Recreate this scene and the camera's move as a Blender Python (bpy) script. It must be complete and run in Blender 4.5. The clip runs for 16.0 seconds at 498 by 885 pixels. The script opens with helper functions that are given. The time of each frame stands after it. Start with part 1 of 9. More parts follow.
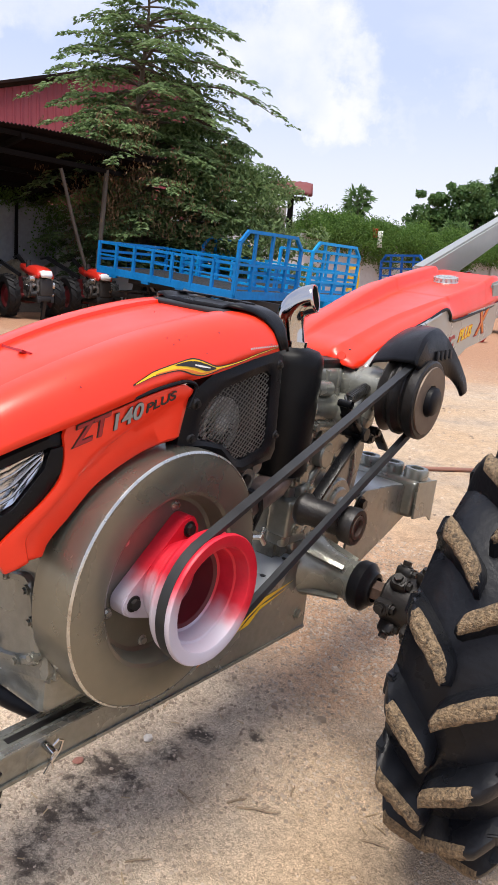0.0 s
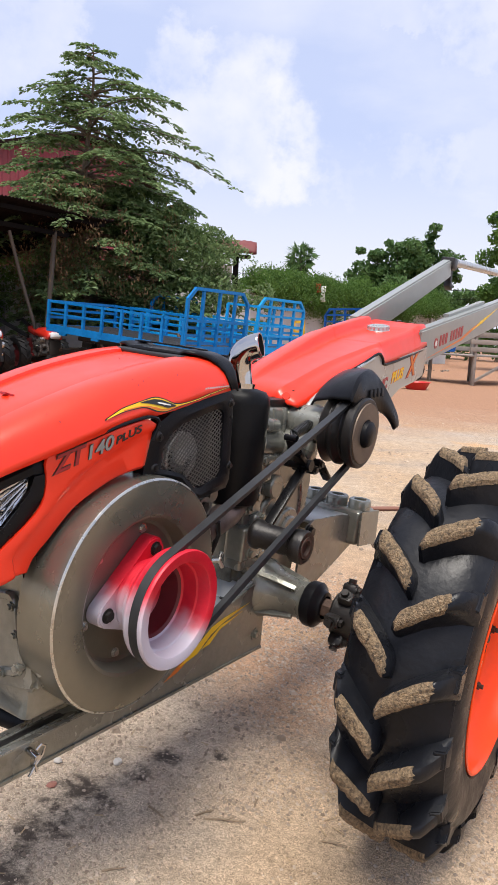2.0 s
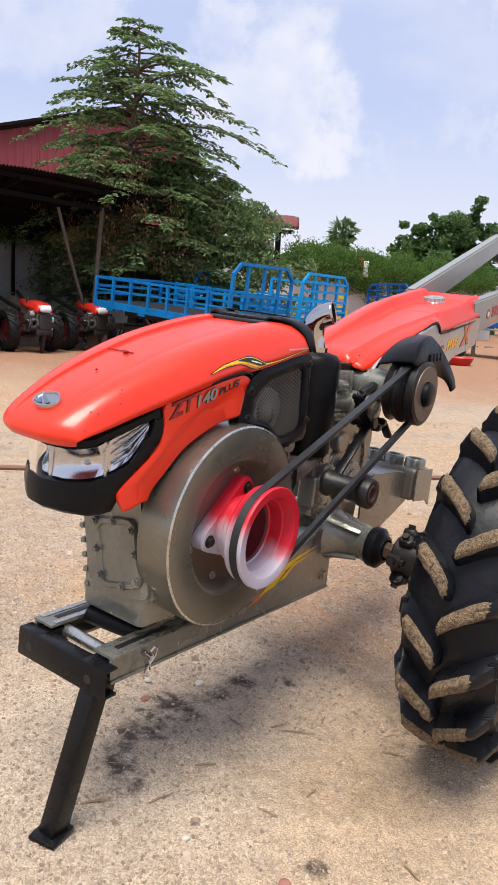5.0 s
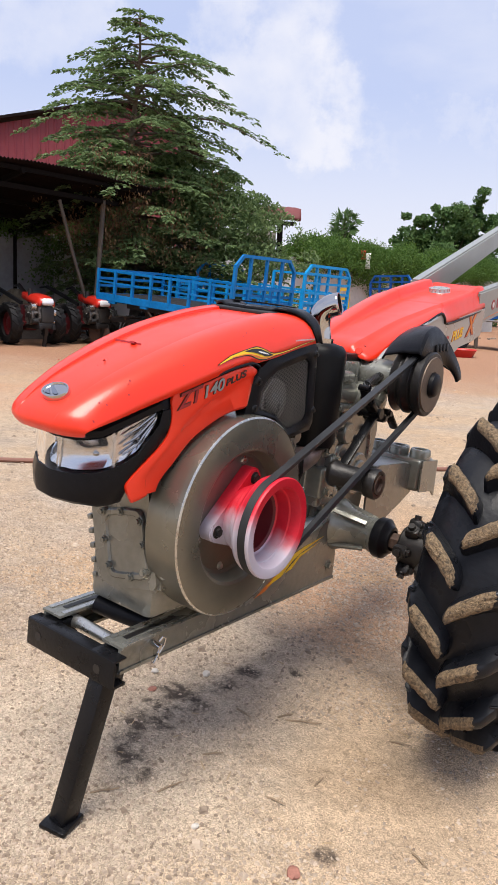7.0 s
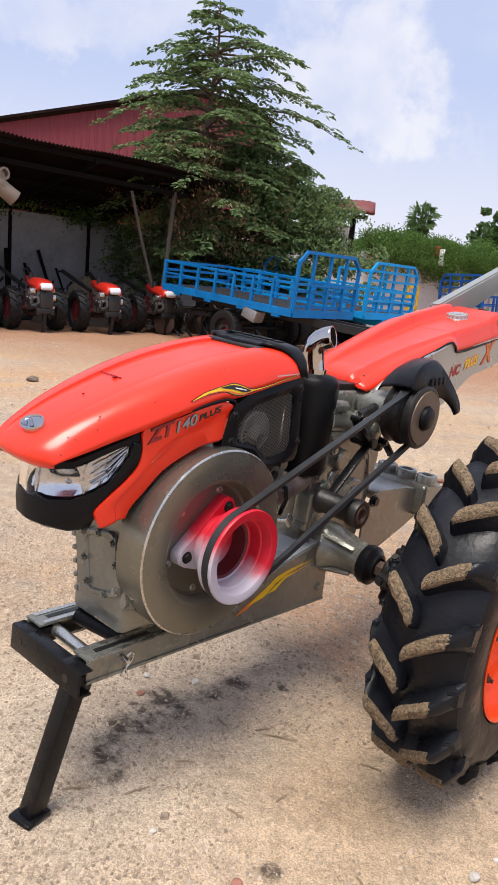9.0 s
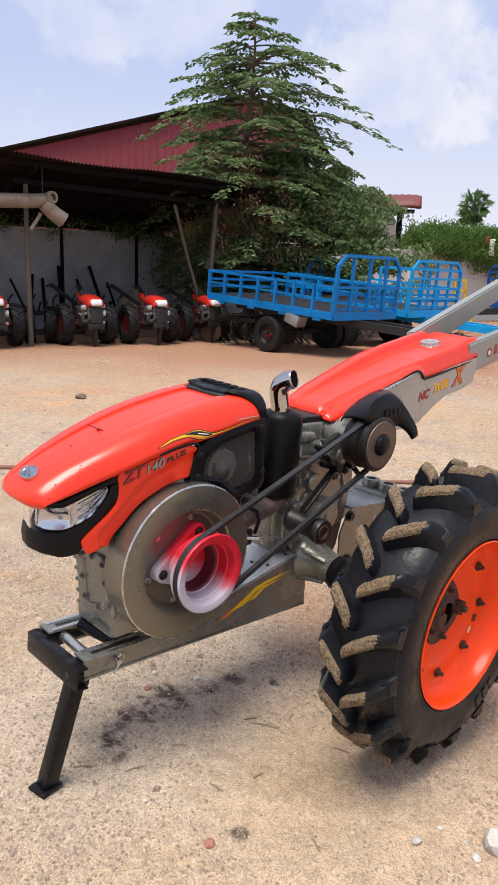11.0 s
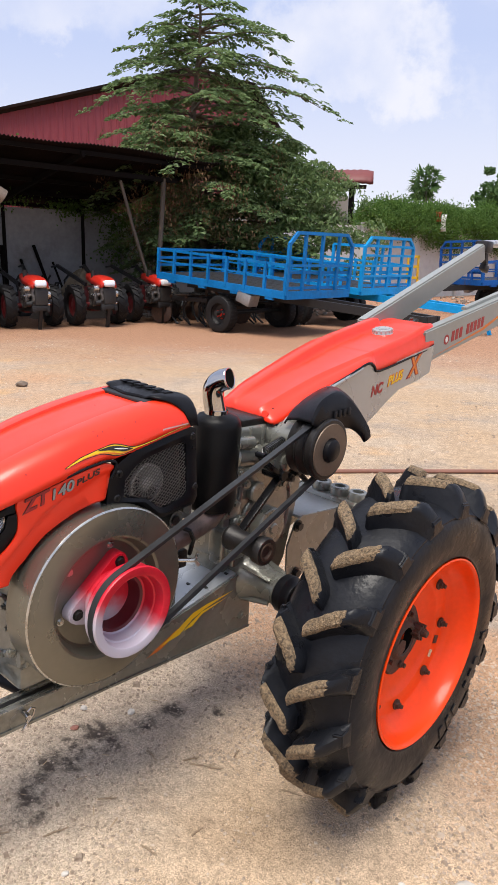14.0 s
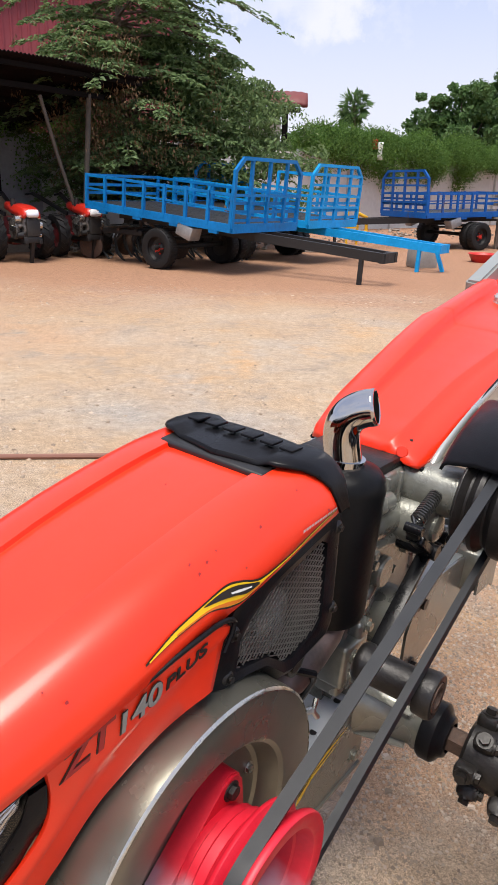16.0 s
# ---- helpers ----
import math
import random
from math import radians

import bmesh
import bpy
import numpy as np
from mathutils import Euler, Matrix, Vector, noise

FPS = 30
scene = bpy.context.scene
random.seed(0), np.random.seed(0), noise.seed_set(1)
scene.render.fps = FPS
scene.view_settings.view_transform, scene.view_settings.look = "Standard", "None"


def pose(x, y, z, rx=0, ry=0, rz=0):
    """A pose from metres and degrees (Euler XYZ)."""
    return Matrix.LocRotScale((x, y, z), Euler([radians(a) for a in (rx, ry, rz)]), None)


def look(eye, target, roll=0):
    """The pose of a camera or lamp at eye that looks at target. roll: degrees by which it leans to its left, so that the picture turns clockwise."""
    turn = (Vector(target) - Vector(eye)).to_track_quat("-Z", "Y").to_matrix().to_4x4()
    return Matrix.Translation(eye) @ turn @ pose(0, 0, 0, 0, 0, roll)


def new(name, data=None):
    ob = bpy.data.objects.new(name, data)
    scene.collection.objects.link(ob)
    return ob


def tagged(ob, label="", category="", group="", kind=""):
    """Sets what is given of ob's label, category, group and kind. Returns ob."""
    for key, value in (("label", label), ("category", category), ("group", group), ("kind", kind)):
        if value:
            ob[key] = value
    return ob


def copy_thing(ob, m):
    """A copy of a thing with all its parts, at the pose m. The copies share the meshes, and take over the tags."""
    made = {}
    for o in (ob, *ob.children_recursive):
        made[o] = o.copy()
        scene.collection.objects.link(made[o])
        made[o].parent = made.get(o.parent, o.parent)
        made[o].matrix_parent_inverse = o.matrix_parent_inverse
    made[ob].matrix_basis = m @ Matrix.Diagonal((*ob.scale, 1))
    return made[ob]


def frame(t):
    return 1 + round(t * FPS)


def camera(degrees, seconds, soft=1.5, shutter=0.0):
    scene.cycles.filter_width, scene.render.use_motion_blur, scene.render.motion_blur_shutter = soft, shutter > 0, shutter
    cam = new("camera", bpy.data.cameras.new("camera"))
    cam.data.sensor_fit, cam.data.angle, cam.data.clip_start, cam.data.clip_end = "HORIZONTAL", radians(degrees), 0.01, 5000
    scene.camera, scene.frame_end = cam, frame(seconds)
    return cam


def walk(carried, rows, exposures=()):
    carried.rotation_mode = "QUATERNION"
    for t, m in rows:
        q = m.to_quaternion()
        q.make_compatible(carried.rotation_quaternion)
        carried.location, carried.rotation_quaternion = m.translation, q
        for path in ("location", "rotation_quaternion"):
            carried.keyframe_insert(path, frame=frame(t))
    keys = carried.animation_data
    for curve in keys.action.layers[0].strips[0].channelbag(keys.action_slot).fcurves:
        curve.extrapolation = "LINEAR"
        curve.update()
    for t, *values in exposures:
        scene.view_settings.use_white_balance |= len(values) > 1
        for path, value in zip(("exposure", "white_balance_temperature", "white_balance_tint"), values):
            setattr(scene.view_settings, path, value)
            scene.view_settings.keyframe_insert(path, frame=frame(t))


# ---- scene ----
cam = camera(37.8, 16.0)
PATH = [
    (0, (0.061, 0.035, 1.072), (0.003, 1.984, 0.626), 4.0),
    (0.5, (0.075, 0.03, 1.059), (0.031, 1.986, 0.647), 3.7),
    (1, (0.066, -0.014, 1.055), (0.052, 1.949, 0.673), 3.4),
    (1.5, (0.052, -0.074, 1.048), (0.079, 1.897, 0.713), 3.1),
    (2, (0.06, -0.129, 1.06), (0.124, 1.848, 0.766), 2.8),
    (2.5, (0.044, -0.183, 1.06), (0.139, 1.799, 0.812), 2.5),
    (3, (0.02, -0.239, 1.062), (0.115, 1.745, 0.837), 2.5),
    (3.5, (0.007, -0.284, 1.059), (0.076, 1.701, 0.823), 2.4),
    (4, (-0.012, -0.307, 1.05), (0.025, 1.674, 0.777), 2.5),
    (4.5, (-0.02, -0.334, 1.035), (-0.031, 1.64, 0.718), 2.8),
    (4.7, (-0.026, -0.334, 1.038), (-0.056, 1.637, 0.697), 3.0),
    (6.8, (-0.033, -0.331, 1.041), (-0.087, 1.628, 0.643), 2.4),
    (7, (-0.038, -0.337, 1.035), (-0.081, 1.626, 0.653), 2.6),
    (7.5, (-0.022, -0.346, 1.064), (-0.074, 1.617, 0.685), 3.2),
    (8, (0.0, -0.377, 1.082), (-0.087, 1.585, 0.704), 4.0),
    (8.5, (0.038, -0.373, 1.107), (-0.109, 1.581, 0.706), 4.5),
    (9, (0.147, -0.373, 1.146), (-0.074, 1.57, 0.726), 4.5),
    (9.2, (0.211, -0.391, 1.175), (-0.043, 1.544, 0.739), 4.4),
    (11.3, (0.417, -0.64, 1.326), (0.029, 1.274, 0.895), 1.2),
    (11.5, (0.416, -0.659, 1.337), (0.04, 1.261, 0.921), 1.0),
    (12, (0.407, -0.674, 1.353), (0.054, 1.256, 0.965), 0.4),
    (12.5, (0.403, -0.644, 1.35), (0.063, 1.29, 0.972), 0.2),
    (13, (0.406, -0.56, 1.349), (0.077, 1.373, 0.954), 0.5),
    (13.5, (0.442, -0.449, 1.344), (0.14, 1.48, 0.912), 0.7),
    (14, (0.43, -0.331, 1.331), (0.163, 1.59, 0.843), 0.8),
    (14.5, (0.286, -0.159, 1.334), (0.077, 1.753, 0.786), 0.6),
    (15, (0.159, 0.024, 1.322), (0.022, 1.92, 0.701), 0.6),
    (15.5, (0.058, 0.248, 1.320), (-0.059, 2.133, 0.653), 1.3),
    (16, (-0.026, 0.455, 1.331), (-0.08, 2.343, 0.674), 1.5),
]
walk(cam, [(t, look(eye, target, roll)) for t, eye, target, roll in PATH], [(0.0, 0.27), (3.0, 0.13), (7.0, 0.08), (12.5, 0.04), (14.5, 0.14), (16.0, 0.16)])

# ---- light ----
SUN_EL, SUN_AZ = 70.0, -165.0      # degrees; azimuth counted from +y towards +x
world = bpy.data.worlds.new("sky")
scene.world = world
world.use_nodes = True


def sky_world():
    nt = world.node_tree
    nt.nodes.clear()
    out = nt.nodes.new("ShaderNodeOutputWorld")
    bg = nt.nodes.new("ShaderNodeBackground")
    sky = nt.nodes.new("ShaderNodeTexSky")
    sky.sky_type, sky.sun_disc = "NISHITA", False
    sky.sun_elevation, sky.sun_rotation = radians(SUN_EL), radians(SUN_AZ)
    sky.air_density, sky.dust_density, sky.ozone_density = 1.0, 2.5, 1.5
    co = nt.nodes.new("ShaderNodeTexCoord")
    sep = nt.nodes.new("ShaderNodeSeparateXYZ")
    nt.links.new(co.outputs["Generated"], sep.inputs[0])
    # flatten the dome so that clouds draw together towards the horizon
    add = nt.nodes.new("ShaderNodeMath"); add.operation = "ADD"; add.inputs[1].default_value = 0.22
    nt.links.new(sep.outputs["Z"], add.inputs[0])
    dx = nt.nodes.new("ShaderNodeMath"); dx.operation = "DIVIDE"
    dy = nt.nodes.new("ShaderNodeMath"); dy.operation = "DIVIDE"
    nt.links.new(sep.outputs["X"], dx.inputs[0]); nt.links.new(add.outputs[0], dx.inputs[1])
    nt.links.new(sep.outputs["Y"], dy.inputs[0]); nt.links.new(add.outputs[0], dy.inputs[1])
    com = nt.nodes.new("ShaderNodeCombineXYZ")
    nt.links.new(dx.outputs[0], com.inputs[0]); nt.links.new(dy.outputs[0], com.inputs[1])
    com.inputs[2].default_value = 3.1
    n1 = nt.nodes.new("ShaderNodeTexNoise")
    n1.inputs["Scale"].default_value, n1.inputs["Detail"].default_value, n1.inputs["Roughness"].default_value = 1.15, 7.0, 0.52
    nt.links.new(com.outputs[0], n1.inputs["Vector"])
    ramp = nt.nodes.new("ShaderNodeValToRGB")
    ramp.color_ramp.elements[0].position, ramp.color_ramp.elements[1].position = 0.43, 0.60
    nt.links.new(n1.outputs["Fac"], ramp.inputs[0])
    # heaps of cumulus: direction, angular radius, thickness
    n2 = nt.nodes.new("ShaderNodeTexNoise")
    n2.inputs["Scale"].default_value, n2.inputs["Detail"].default_value, n2.inputs["Roughness"].default_value = 15.0, 9.0, 0.60
    nt.links.new(co.outputs["Generated"], n2.inputs["Vector"])
    heap_out = None
    for dirn, r, thick_ in CLOUDS:
        dot = nt.nodes.new("ShaderNodeVectorMath"); dot.operation = "DOT_PRODUCT"
        nt.links.new(co.outputs["Generated"], dot.inputs[0]); dot.inputs[1].default_value = Vector(dirn).normalized()
        wob = nt.nodes.new("ShaderNodeMath"); wob.operation = "MULTIPLY_ADD"
        nt.links.new(n2.outputs["Fac"], wob.inputs[0]); wob.inputs[1].default_value = 0.21 * r
        nt.links.new(dot.outputs["Value"], wob.inputs[2])
        mid = 0.105 * r
        heap = nt.nodes.new("ShaderNodeMapRange"); heap.interpolation_type = "SMOOTHSTEP"
        heap.inputs["From Min"].default_value = 1 + mid - 0.95 * r * r
        heap.inputs["From Max"].default_value = 1 + mid - 0.02 * r * r
        heap.inputs["To Max"].default_value = thick_
        nt.links.new(wob.outputs[0], heap.inputs["Value"])
        if heap_out is None:
            heap_out = heap.outputs[0]
        else:
            top = nt.nodes.new("ShaderNodeMath"); top.operation = "SMOOTH_MAX"; top.inputs[2].default_value = 0.15
            nt.links.new(heap_out, top.inputs[0]); nt.links.new(heap.outputs[0], top.inputs[1])
            heap_out = top.outputs[0]
    mx = nt.nodes.new("ShaderNodeMath"); mx.operation = "MAXIMUM"
    soft = nt.nodes.new("ShaderNodeMath"); soft.operation = "MULTIPLY"; soft.inputs[1].default_value = 0.55
    nt.links.new(ramp.outputs[0], soft.inputs[0])
    puff = nt.nodes.new("ShaderNodeTexNoise")
    puff.inputs["Scale"].default_value, puff.inputs["Detail"].default_value = 9.0, 7.0
    nt.links.new(co.outputs["Generated"], puff.inputs["Vector"])
    thick = nt.nodes.new("ShaderNodeMapRange")
    thick.inputs["From Min"].default_value, thick.inputs["From Max"].default_value = 0.36, 0.62
    thick.inputs["To Min"].default_value, thick.inputs["To Max"].default_value = 0.42, 1.0
    nt.links.new(puff.outputs["Fac"], thick.inputs["Value"])
    full = nt.nodes.new("ShaderNodeMath"); full.operation = "MULTIPLY"
    nt.links.new(heap_out, full.inputs[0]); nt.links.new(thick.outputs[0], full.inputs[1])
    low = nt.nodes.new("ShaderNodeMapRange"); low.interpolation_type = "SMOOTHSTEP"
    low.inputs["From Min"].default_value, low.inputs["From Max"].default_value = 0.30, 0.04
    low.inputs["To Max"].default_value = 0.85
    nt.links.new(sep.outputs["Z"], low.inputs["Value"])
    veil = nt.nodes.new("ShaderNodeMath"); veil.operation = "MAXIMUM"
    nt.links.new(soft.outputs[0], veil.inputs[0]); nt.links.new(low.outputs[0], veil.inputs[1])
    nt.links.new(veil.outputs[0], mx.inputs[0]); nt.links.new(full.outputs[0], mx.inputs[1])
    scale = nt.nodes.new("ShaderNodeVectorMath"); scale.operation = "SCALE"; scale.inputs["Scale"].default_value = SKY
    nt.links.new(sky.outputs[0], scale.inputs[0])
    haze = nt.nodes.new("ShaderNodeMix"); haze.data_type = "RGBA"
    haze.inputs["Factor"].default_value = 0.75
    nt.links.new(scale.outputs[0], haze.inputs["A"]); haze.inputs["B"].default_value = (0.61, 0.695, 1.0, 1)
    mix = nt.nodes.new("ShaderNodeMix"); mix.data_type = "RGBA"
    nt.links.new(mx.outputs[0], mix.inputs["Factor"])
    nt.links.new(haze.outputs["Result"], mix.inputs["A"]); mix.inputs["B"].default_value = (0.825, 0.838, 0.935, 1)
    nt.links.new(mix.outputs["Result"], bg.inputs["Color"])
    bg.inputs["Strength"].default_value = 1.0
    nt.links.new(bg.outputs[0], out.inputs[0])


SKY = 0.12
CLOUDS = [((-0.060, 0.949, 0.306), 0.050, 1.0), ((-0.005, 0.960, 0.279), 0.076, 1.0), ((0.041, 0.973, 0.232), 0.066, 1.0), ((-0.050, 0.962, 0.268), 0.060, 1.0), ((-0.090, 0.953, 0.288), 0.036, 0.9), ((-0.030, 0.971, 0.236), 0.052, 0.9), ((0.030, 0.985, 0.176), 0.046, 0.55),
          ((-0.379, 0.876, 0.300), 0.050, 0.75), ((-0.423, 0.852, 0.309), 0.026, 0.6), ((-0.275, 0.901, 0.336), 0.072, 0.75), ((-0.229, 0.911, 0.343), 0.050, 0.75), ((0.284, 0.882, 0.375), 0.056, 0.85), ((0.325, 0.870, 0.350), 0.052, 0.75), ((0.179, 0.913, 0.366), 0.022, 0.6), ((0.234, 0.950, 0.208), 0.052, 0.55), ((0.150, 0.970, 0.193), 0.050, 0.5), ((0.33, 0.93, 0.20), 0.07, 0.5), ((-0.44, 0.87, 0.16), 0.05, 0.5)]
sky_world()
sun = new("sun", bpy.data.lights.new("sun", "SUN"))
sun.data.energy, sun.data.angle, sun.data.color = 4.5, radians(32), (1.0, 0.94, 0.86)
az, el = radians(SUN_AZ), radians(SUN_EL)
sun_dir = Vector((math.sin(az) * math.cos(el), math.cos(az) * math.cos(el), math.sin(el)))
sun.matrix_world = look(sun_dir * 40, (0, 0, 0))


# ---- materials ----
def mat(name, base, rough=0.5, metal=0.0, vary=0.15, scale=8.0, bump=0.0, bump_scale=60.0, coat=0.0, tint=None, tint_at=(0.55, 0.75), rand=0.0, spec=0.5, rough_vary=0.1, coords="Object"):
    m = bpy.data.materials.new(name)
    m.use_nodes = True
    nt = m.node_tree
    b = nt.nodes["Principled BSDF"]
    co = nt.nodes.new("ShaderNodeTexCoord")
    n = nt.nodes.new("ShaderNodeTexNoise")
    n.inputs["Scale"].default_value, n.inputs["Detail"].default_value = scale, 6.0
    nt.links.new(co.outputs[coords], n.inputs["Vector"])
    fine = nt.nodes.new("ShaderNodeTexNoise")
    fine.inputs["Scale"].default_value, fine.inputs["Detail"].default_value = scale * 7.3, 4.0
    nt.links.new(co.outputs[coords], fine.inputs["Vector"])
    half = nt.nodes.new("ShaderNodeMath"); half.operation = "MULTIPLY_ADD"
    nt.links.new(fine.outputs["Fac"], half.inputs[0]); half.inputs[1].default_value = 0.4
    sc = nt.nodes.new("ShaderNodeMath"); sc.operation = "MULTIPLY"; sc.inputs[1].default_value = 0.6
    nt.links.new(n.outputs["Fac"], sc.inputs[0]); nt.links.new(sc.outputs[0], half.inputs[2])
    mr = nt.nodes.new("ShaderNodeMapRange")
    mr.inputs["From Min"].default_value, mr.inputs["From Max"].default_value = 0.3, 0.7
    mr.inputs["To Min"].default_value, mr.inputs["To Max"].default_value = 1 - vary, 1 + vary
    nt.links.new(half.outputs[0], mr.inputs["Value"])
    val = mr.outputs[0]
    if rand:
        oi = nt.nodes.new("ShaderNodeObjectInfo")
        rr = nt.nodes.new("ShaderNodeMapRange")
        rr.inputs["To Min"].default_value, rr.inputs["To Max"].default_value = 1 - rand, 1 + rand
        nt.links.new(oi.outputs["Random"], rr.inputs["Value"])
        ml = nt.nodes.new("ShaderNodeMath"); ml.operation = "MULTIPLY"
        nt.links.new(val, ml.inputs[0]); nt.links.new(rr.outputs[0], ml.inputs[1])
        val = ml.outputs[0]
    colour = nt.nodes.new("ShaderNodeVectorMath"); colour.operation = "SCALE"
    colour.inputs[0].default_value = base
    nt.links.new(val, colour.inputs["Scale"])
    result = colour.outputs[0]
    if tint:
        tn = nt.nodes.new("ShaderNodeTexNoise")
        tn.inputs["Scale"].default_value, tn.inputs["Detail"].default_value, tn.inputs["Roughness"].default_value = scale * 0.6, 8.0, 0.65
        off = nt.nodes.new("ShaderNodeVectorMath"); off.operation = "ADD"; off.inputs[1].default_value = (7.1, 3.3, 5.7)
        nt.links.new(co.outputs[coords], off.inputs[0]); nt.links.new(off.outputs[0], tn.inputs["Vector"])
        tm = nt.nodes.new("ShaderNodeMapRange"); tm.interpolation_type = "SMOOTHSTEP"
        tm.inputs["From Min"].default_value, tm.inputs["From Max"].default_value = tint_at
        nt.links.new(tn.outputs["Fac"], tm.inputs["Value"])
        mix = nt.nodes.new("ShaderNodeMix"); mix.data_type = "RGBA"
        nt.links.new(tm.outputs[0], mix.inputs["Factor"]); nt.links.new(result, mix.inputs["A"])
        mix.inputs["B"].default_value = (*tint, 1)
        result = mix.outputs["Result"]
    nt.links.new(result, b.inputs["Base Color"])
    rv = nt.nodes.new("ShaderNodeMapRange")
    rv.inputs["From Min"].default_value, rv.inputs["From Max"].default_value = 0.3, 0.7
    rv.inputs["To Min"].default_value, rv.inputs["To Max"].default_value = max(0.02, rough - rough_vary), min(1, rough + rough_vary)
    nt.links.new(n.outputs["Fac"], rv.inputs["Value"])
    nt.links.new(rv.outputs[0], b.inputs["Roughness"])
    b.inputs["Metallic"].default_value = metal
    b.inputs["Specular IOR Level"].default_value = spec
    if coat:
        b.inputs["Coat Weight"].default_value, b.inputs["Coat Roughness"].default_value = coat, 0.16
    if bump:
        bn = nt.nodes.new("ShaderNodeTexNoise")
        bn.inputs["Scale"].default_value, bn.inputs["Detail"].default_value = bump_scale, 5.0
        nt.links.new(co.outputs[coords], bn.inputs["Vector"])
        bp = nt.nodes.new("ShaderNodeBump")
        bp.inputs["Strength"].default_value, bp.inputs["Distance"].default_value = bump, 0.01
        nt.links.new(bn.outputs["Fac"], bp.inputs["Height"])
        nt.links.new(bp.outputs[0], b.inputs["Normal"])
    return m


ORANGE = mat("orange_paint", (0.78, 0.029, 0.005), 0.40, 0.0, 0.06, 5.0, coat=0.42, tint=(0.70, 0.062, 0.026), tint_at=(0.56, 0.82), spec=0.40)
RIM_ORANGE = mat("orange_rim_paint", (0.90, 0.062, 0.003), 0.40, 0.0, 0.10, 9.0, coat=0.25, tint=(0.40, 0.09, 0.02), tint_at=(0.66, 0.8), spec=0.22)
GREY = mat("grey_green_cast_paint", (0.235, 0.235, 0.205), 0.25, 0.50, 0.22, 9.0, bump=0.08, bump_scale=180.0, tint=(0.060, 0.053, 0.042), tint_at=(0.57, 0.76), rough_vary=0.14)
STEEL = mat("grey_machined_flywheel", (0.205, 0.196, 0.160), 0.30, 0.72, 0.10, 6.0)
SILVER = mat("silver_paint", (0.40, 0.41, 0.40), 0.30, 0.45, 0.05, 7.0, coat=0.3)
ARM_GREY = mat("light_grey_paint", (0.27, 0.285, 0.27), 0.38, 0.2, 0.06, 6.0, coat=0.2)
BARE = mat("bare_worn_steel", (0.55, 0.54, 0.50), 0.28, 0.9, 0.15, 30.0, tint=(0.22, 0.14, 0.09), tint_at=(0.55, 0.75))
CHROME = mat("chrome", (0.52, 0.51, 0.50), 0.10, 1.0, 0.04, 9.0, rough_vary=0.04)
BLACK = mat("black_plastic", (0.0065, 0.0065, 0.008), 0.36, 0.0, 0.3, 12.0, bump=0.05, bump_scale=300.0, spec=0.16, rough_vary=0.14)
BLACK_PAINT = mat("black_chassis_paint", (0.006, 0.006, 0.007), 0.30, 0.0, 0.2, 30.0, bump=0.06, bump_scale=90.0, tint=(0.02, 0.02, 0.024), tint_at=(0.62, 0.76), spec=0.22)
MUFFLER = mat("matt_black_muffler", (0.0055, 0.0055, 0.006), 0.42, 0.0, 0.3, 14.0, bump=0.05, bump_scale=120.0, spec=0.14)
RUBBER = mat("tyre_rubber", (0.0090, 0.0098, 0.0125), 0.36, 0.0, 0.3, 14.0, bump=0.16, bump_scale=60.0, tint=(0.018, 0.016, 0.014), tint_at=(0.60, 0.8), rough_vary=0.18, spec=0.22)
OLD_RUBBER = mat("dusty_tyre_rubber", (0.012, 0.0115, 0.012), 0.6, 0.0, 0.3, 6.0, tint=(0.045, 0.037, 0.030), tint_at=(0.58, 0.82), spec=0.25)
BELT = mat("belt_rubber", (0.016, 0.017, 0.019), 0.5, 0.0, 0.2, 40.0)
LUG_DIRT = mat("sandy_dirt_on_lugs", (0.225, 0.158, 0.092), 0.92, 0.0, 0.9, 190.0, bump=0.9, bump_scale=300.0, tint=(0.075, 0.055, 0.036), tint_at=(0.50, 0.66))
RUST = mat("rusty_iron", (0.075, 0.045, 0.032), 0.7, 0.3, 0.4, 40.0, bump=0.3, bump_scale=120.0, tint=(0.20, 0.085, 0.04), tint_at=(0.55, 0.75))
GREASE = mat("greasy_black_iron", (0.018, 0.016, 0.015), 0.42, 0.3, 0.4, 40.0, bump=0.10, bump_scale=160.0)
PULLEY_FACE = mat("worn_pulley_face", (0.155, 0.115, 0.085), 0.5, 0.5, 0.2, 30.0)
EXHAUST = mat("heated_exhaust_pipe", (0.17, 0.12, 0.105), 0.45, 0.5, 0.25, 14.0, tint=(0.08, 0.06, 0.05), tint_at=(0.5, 0.7))
YELLOW = mat("yellow_decal", (0.80, 0.52, 0.01), 0.4, 0.0, 0.04, 9.0)
# flat black that puts the shade of hollow bores into colour
BORE_SHADE = mat("bore_shade_black", (0.010, 0.009, 0.008), 1.0, 0.0, 0.3, 40.0, spec=0.0)
DECAL_BLACK = mat("black_decal", (0.012, 0.011, 0.011), 0.4)
DECAL_RED = mat("dark_red_decal", (0.30, 0.012, 0.015), 0.4)
DECAL_GREY = mat("silver_decal", (0.42, 0.43, 0.42), 0.35, 0.3)
DECAL_WHITE = mat("white_decal", (0.7, 0.7, 0.68), 0.4)
DECAL_RUST = mat("orange_decal", (0.62, 0.16, 0.015), 0.4)
REFLECTOR = mat("headlamp_reflector", (0.74, 0.76, 0.80), 0.20, 1.0, 0.05, 20.0)
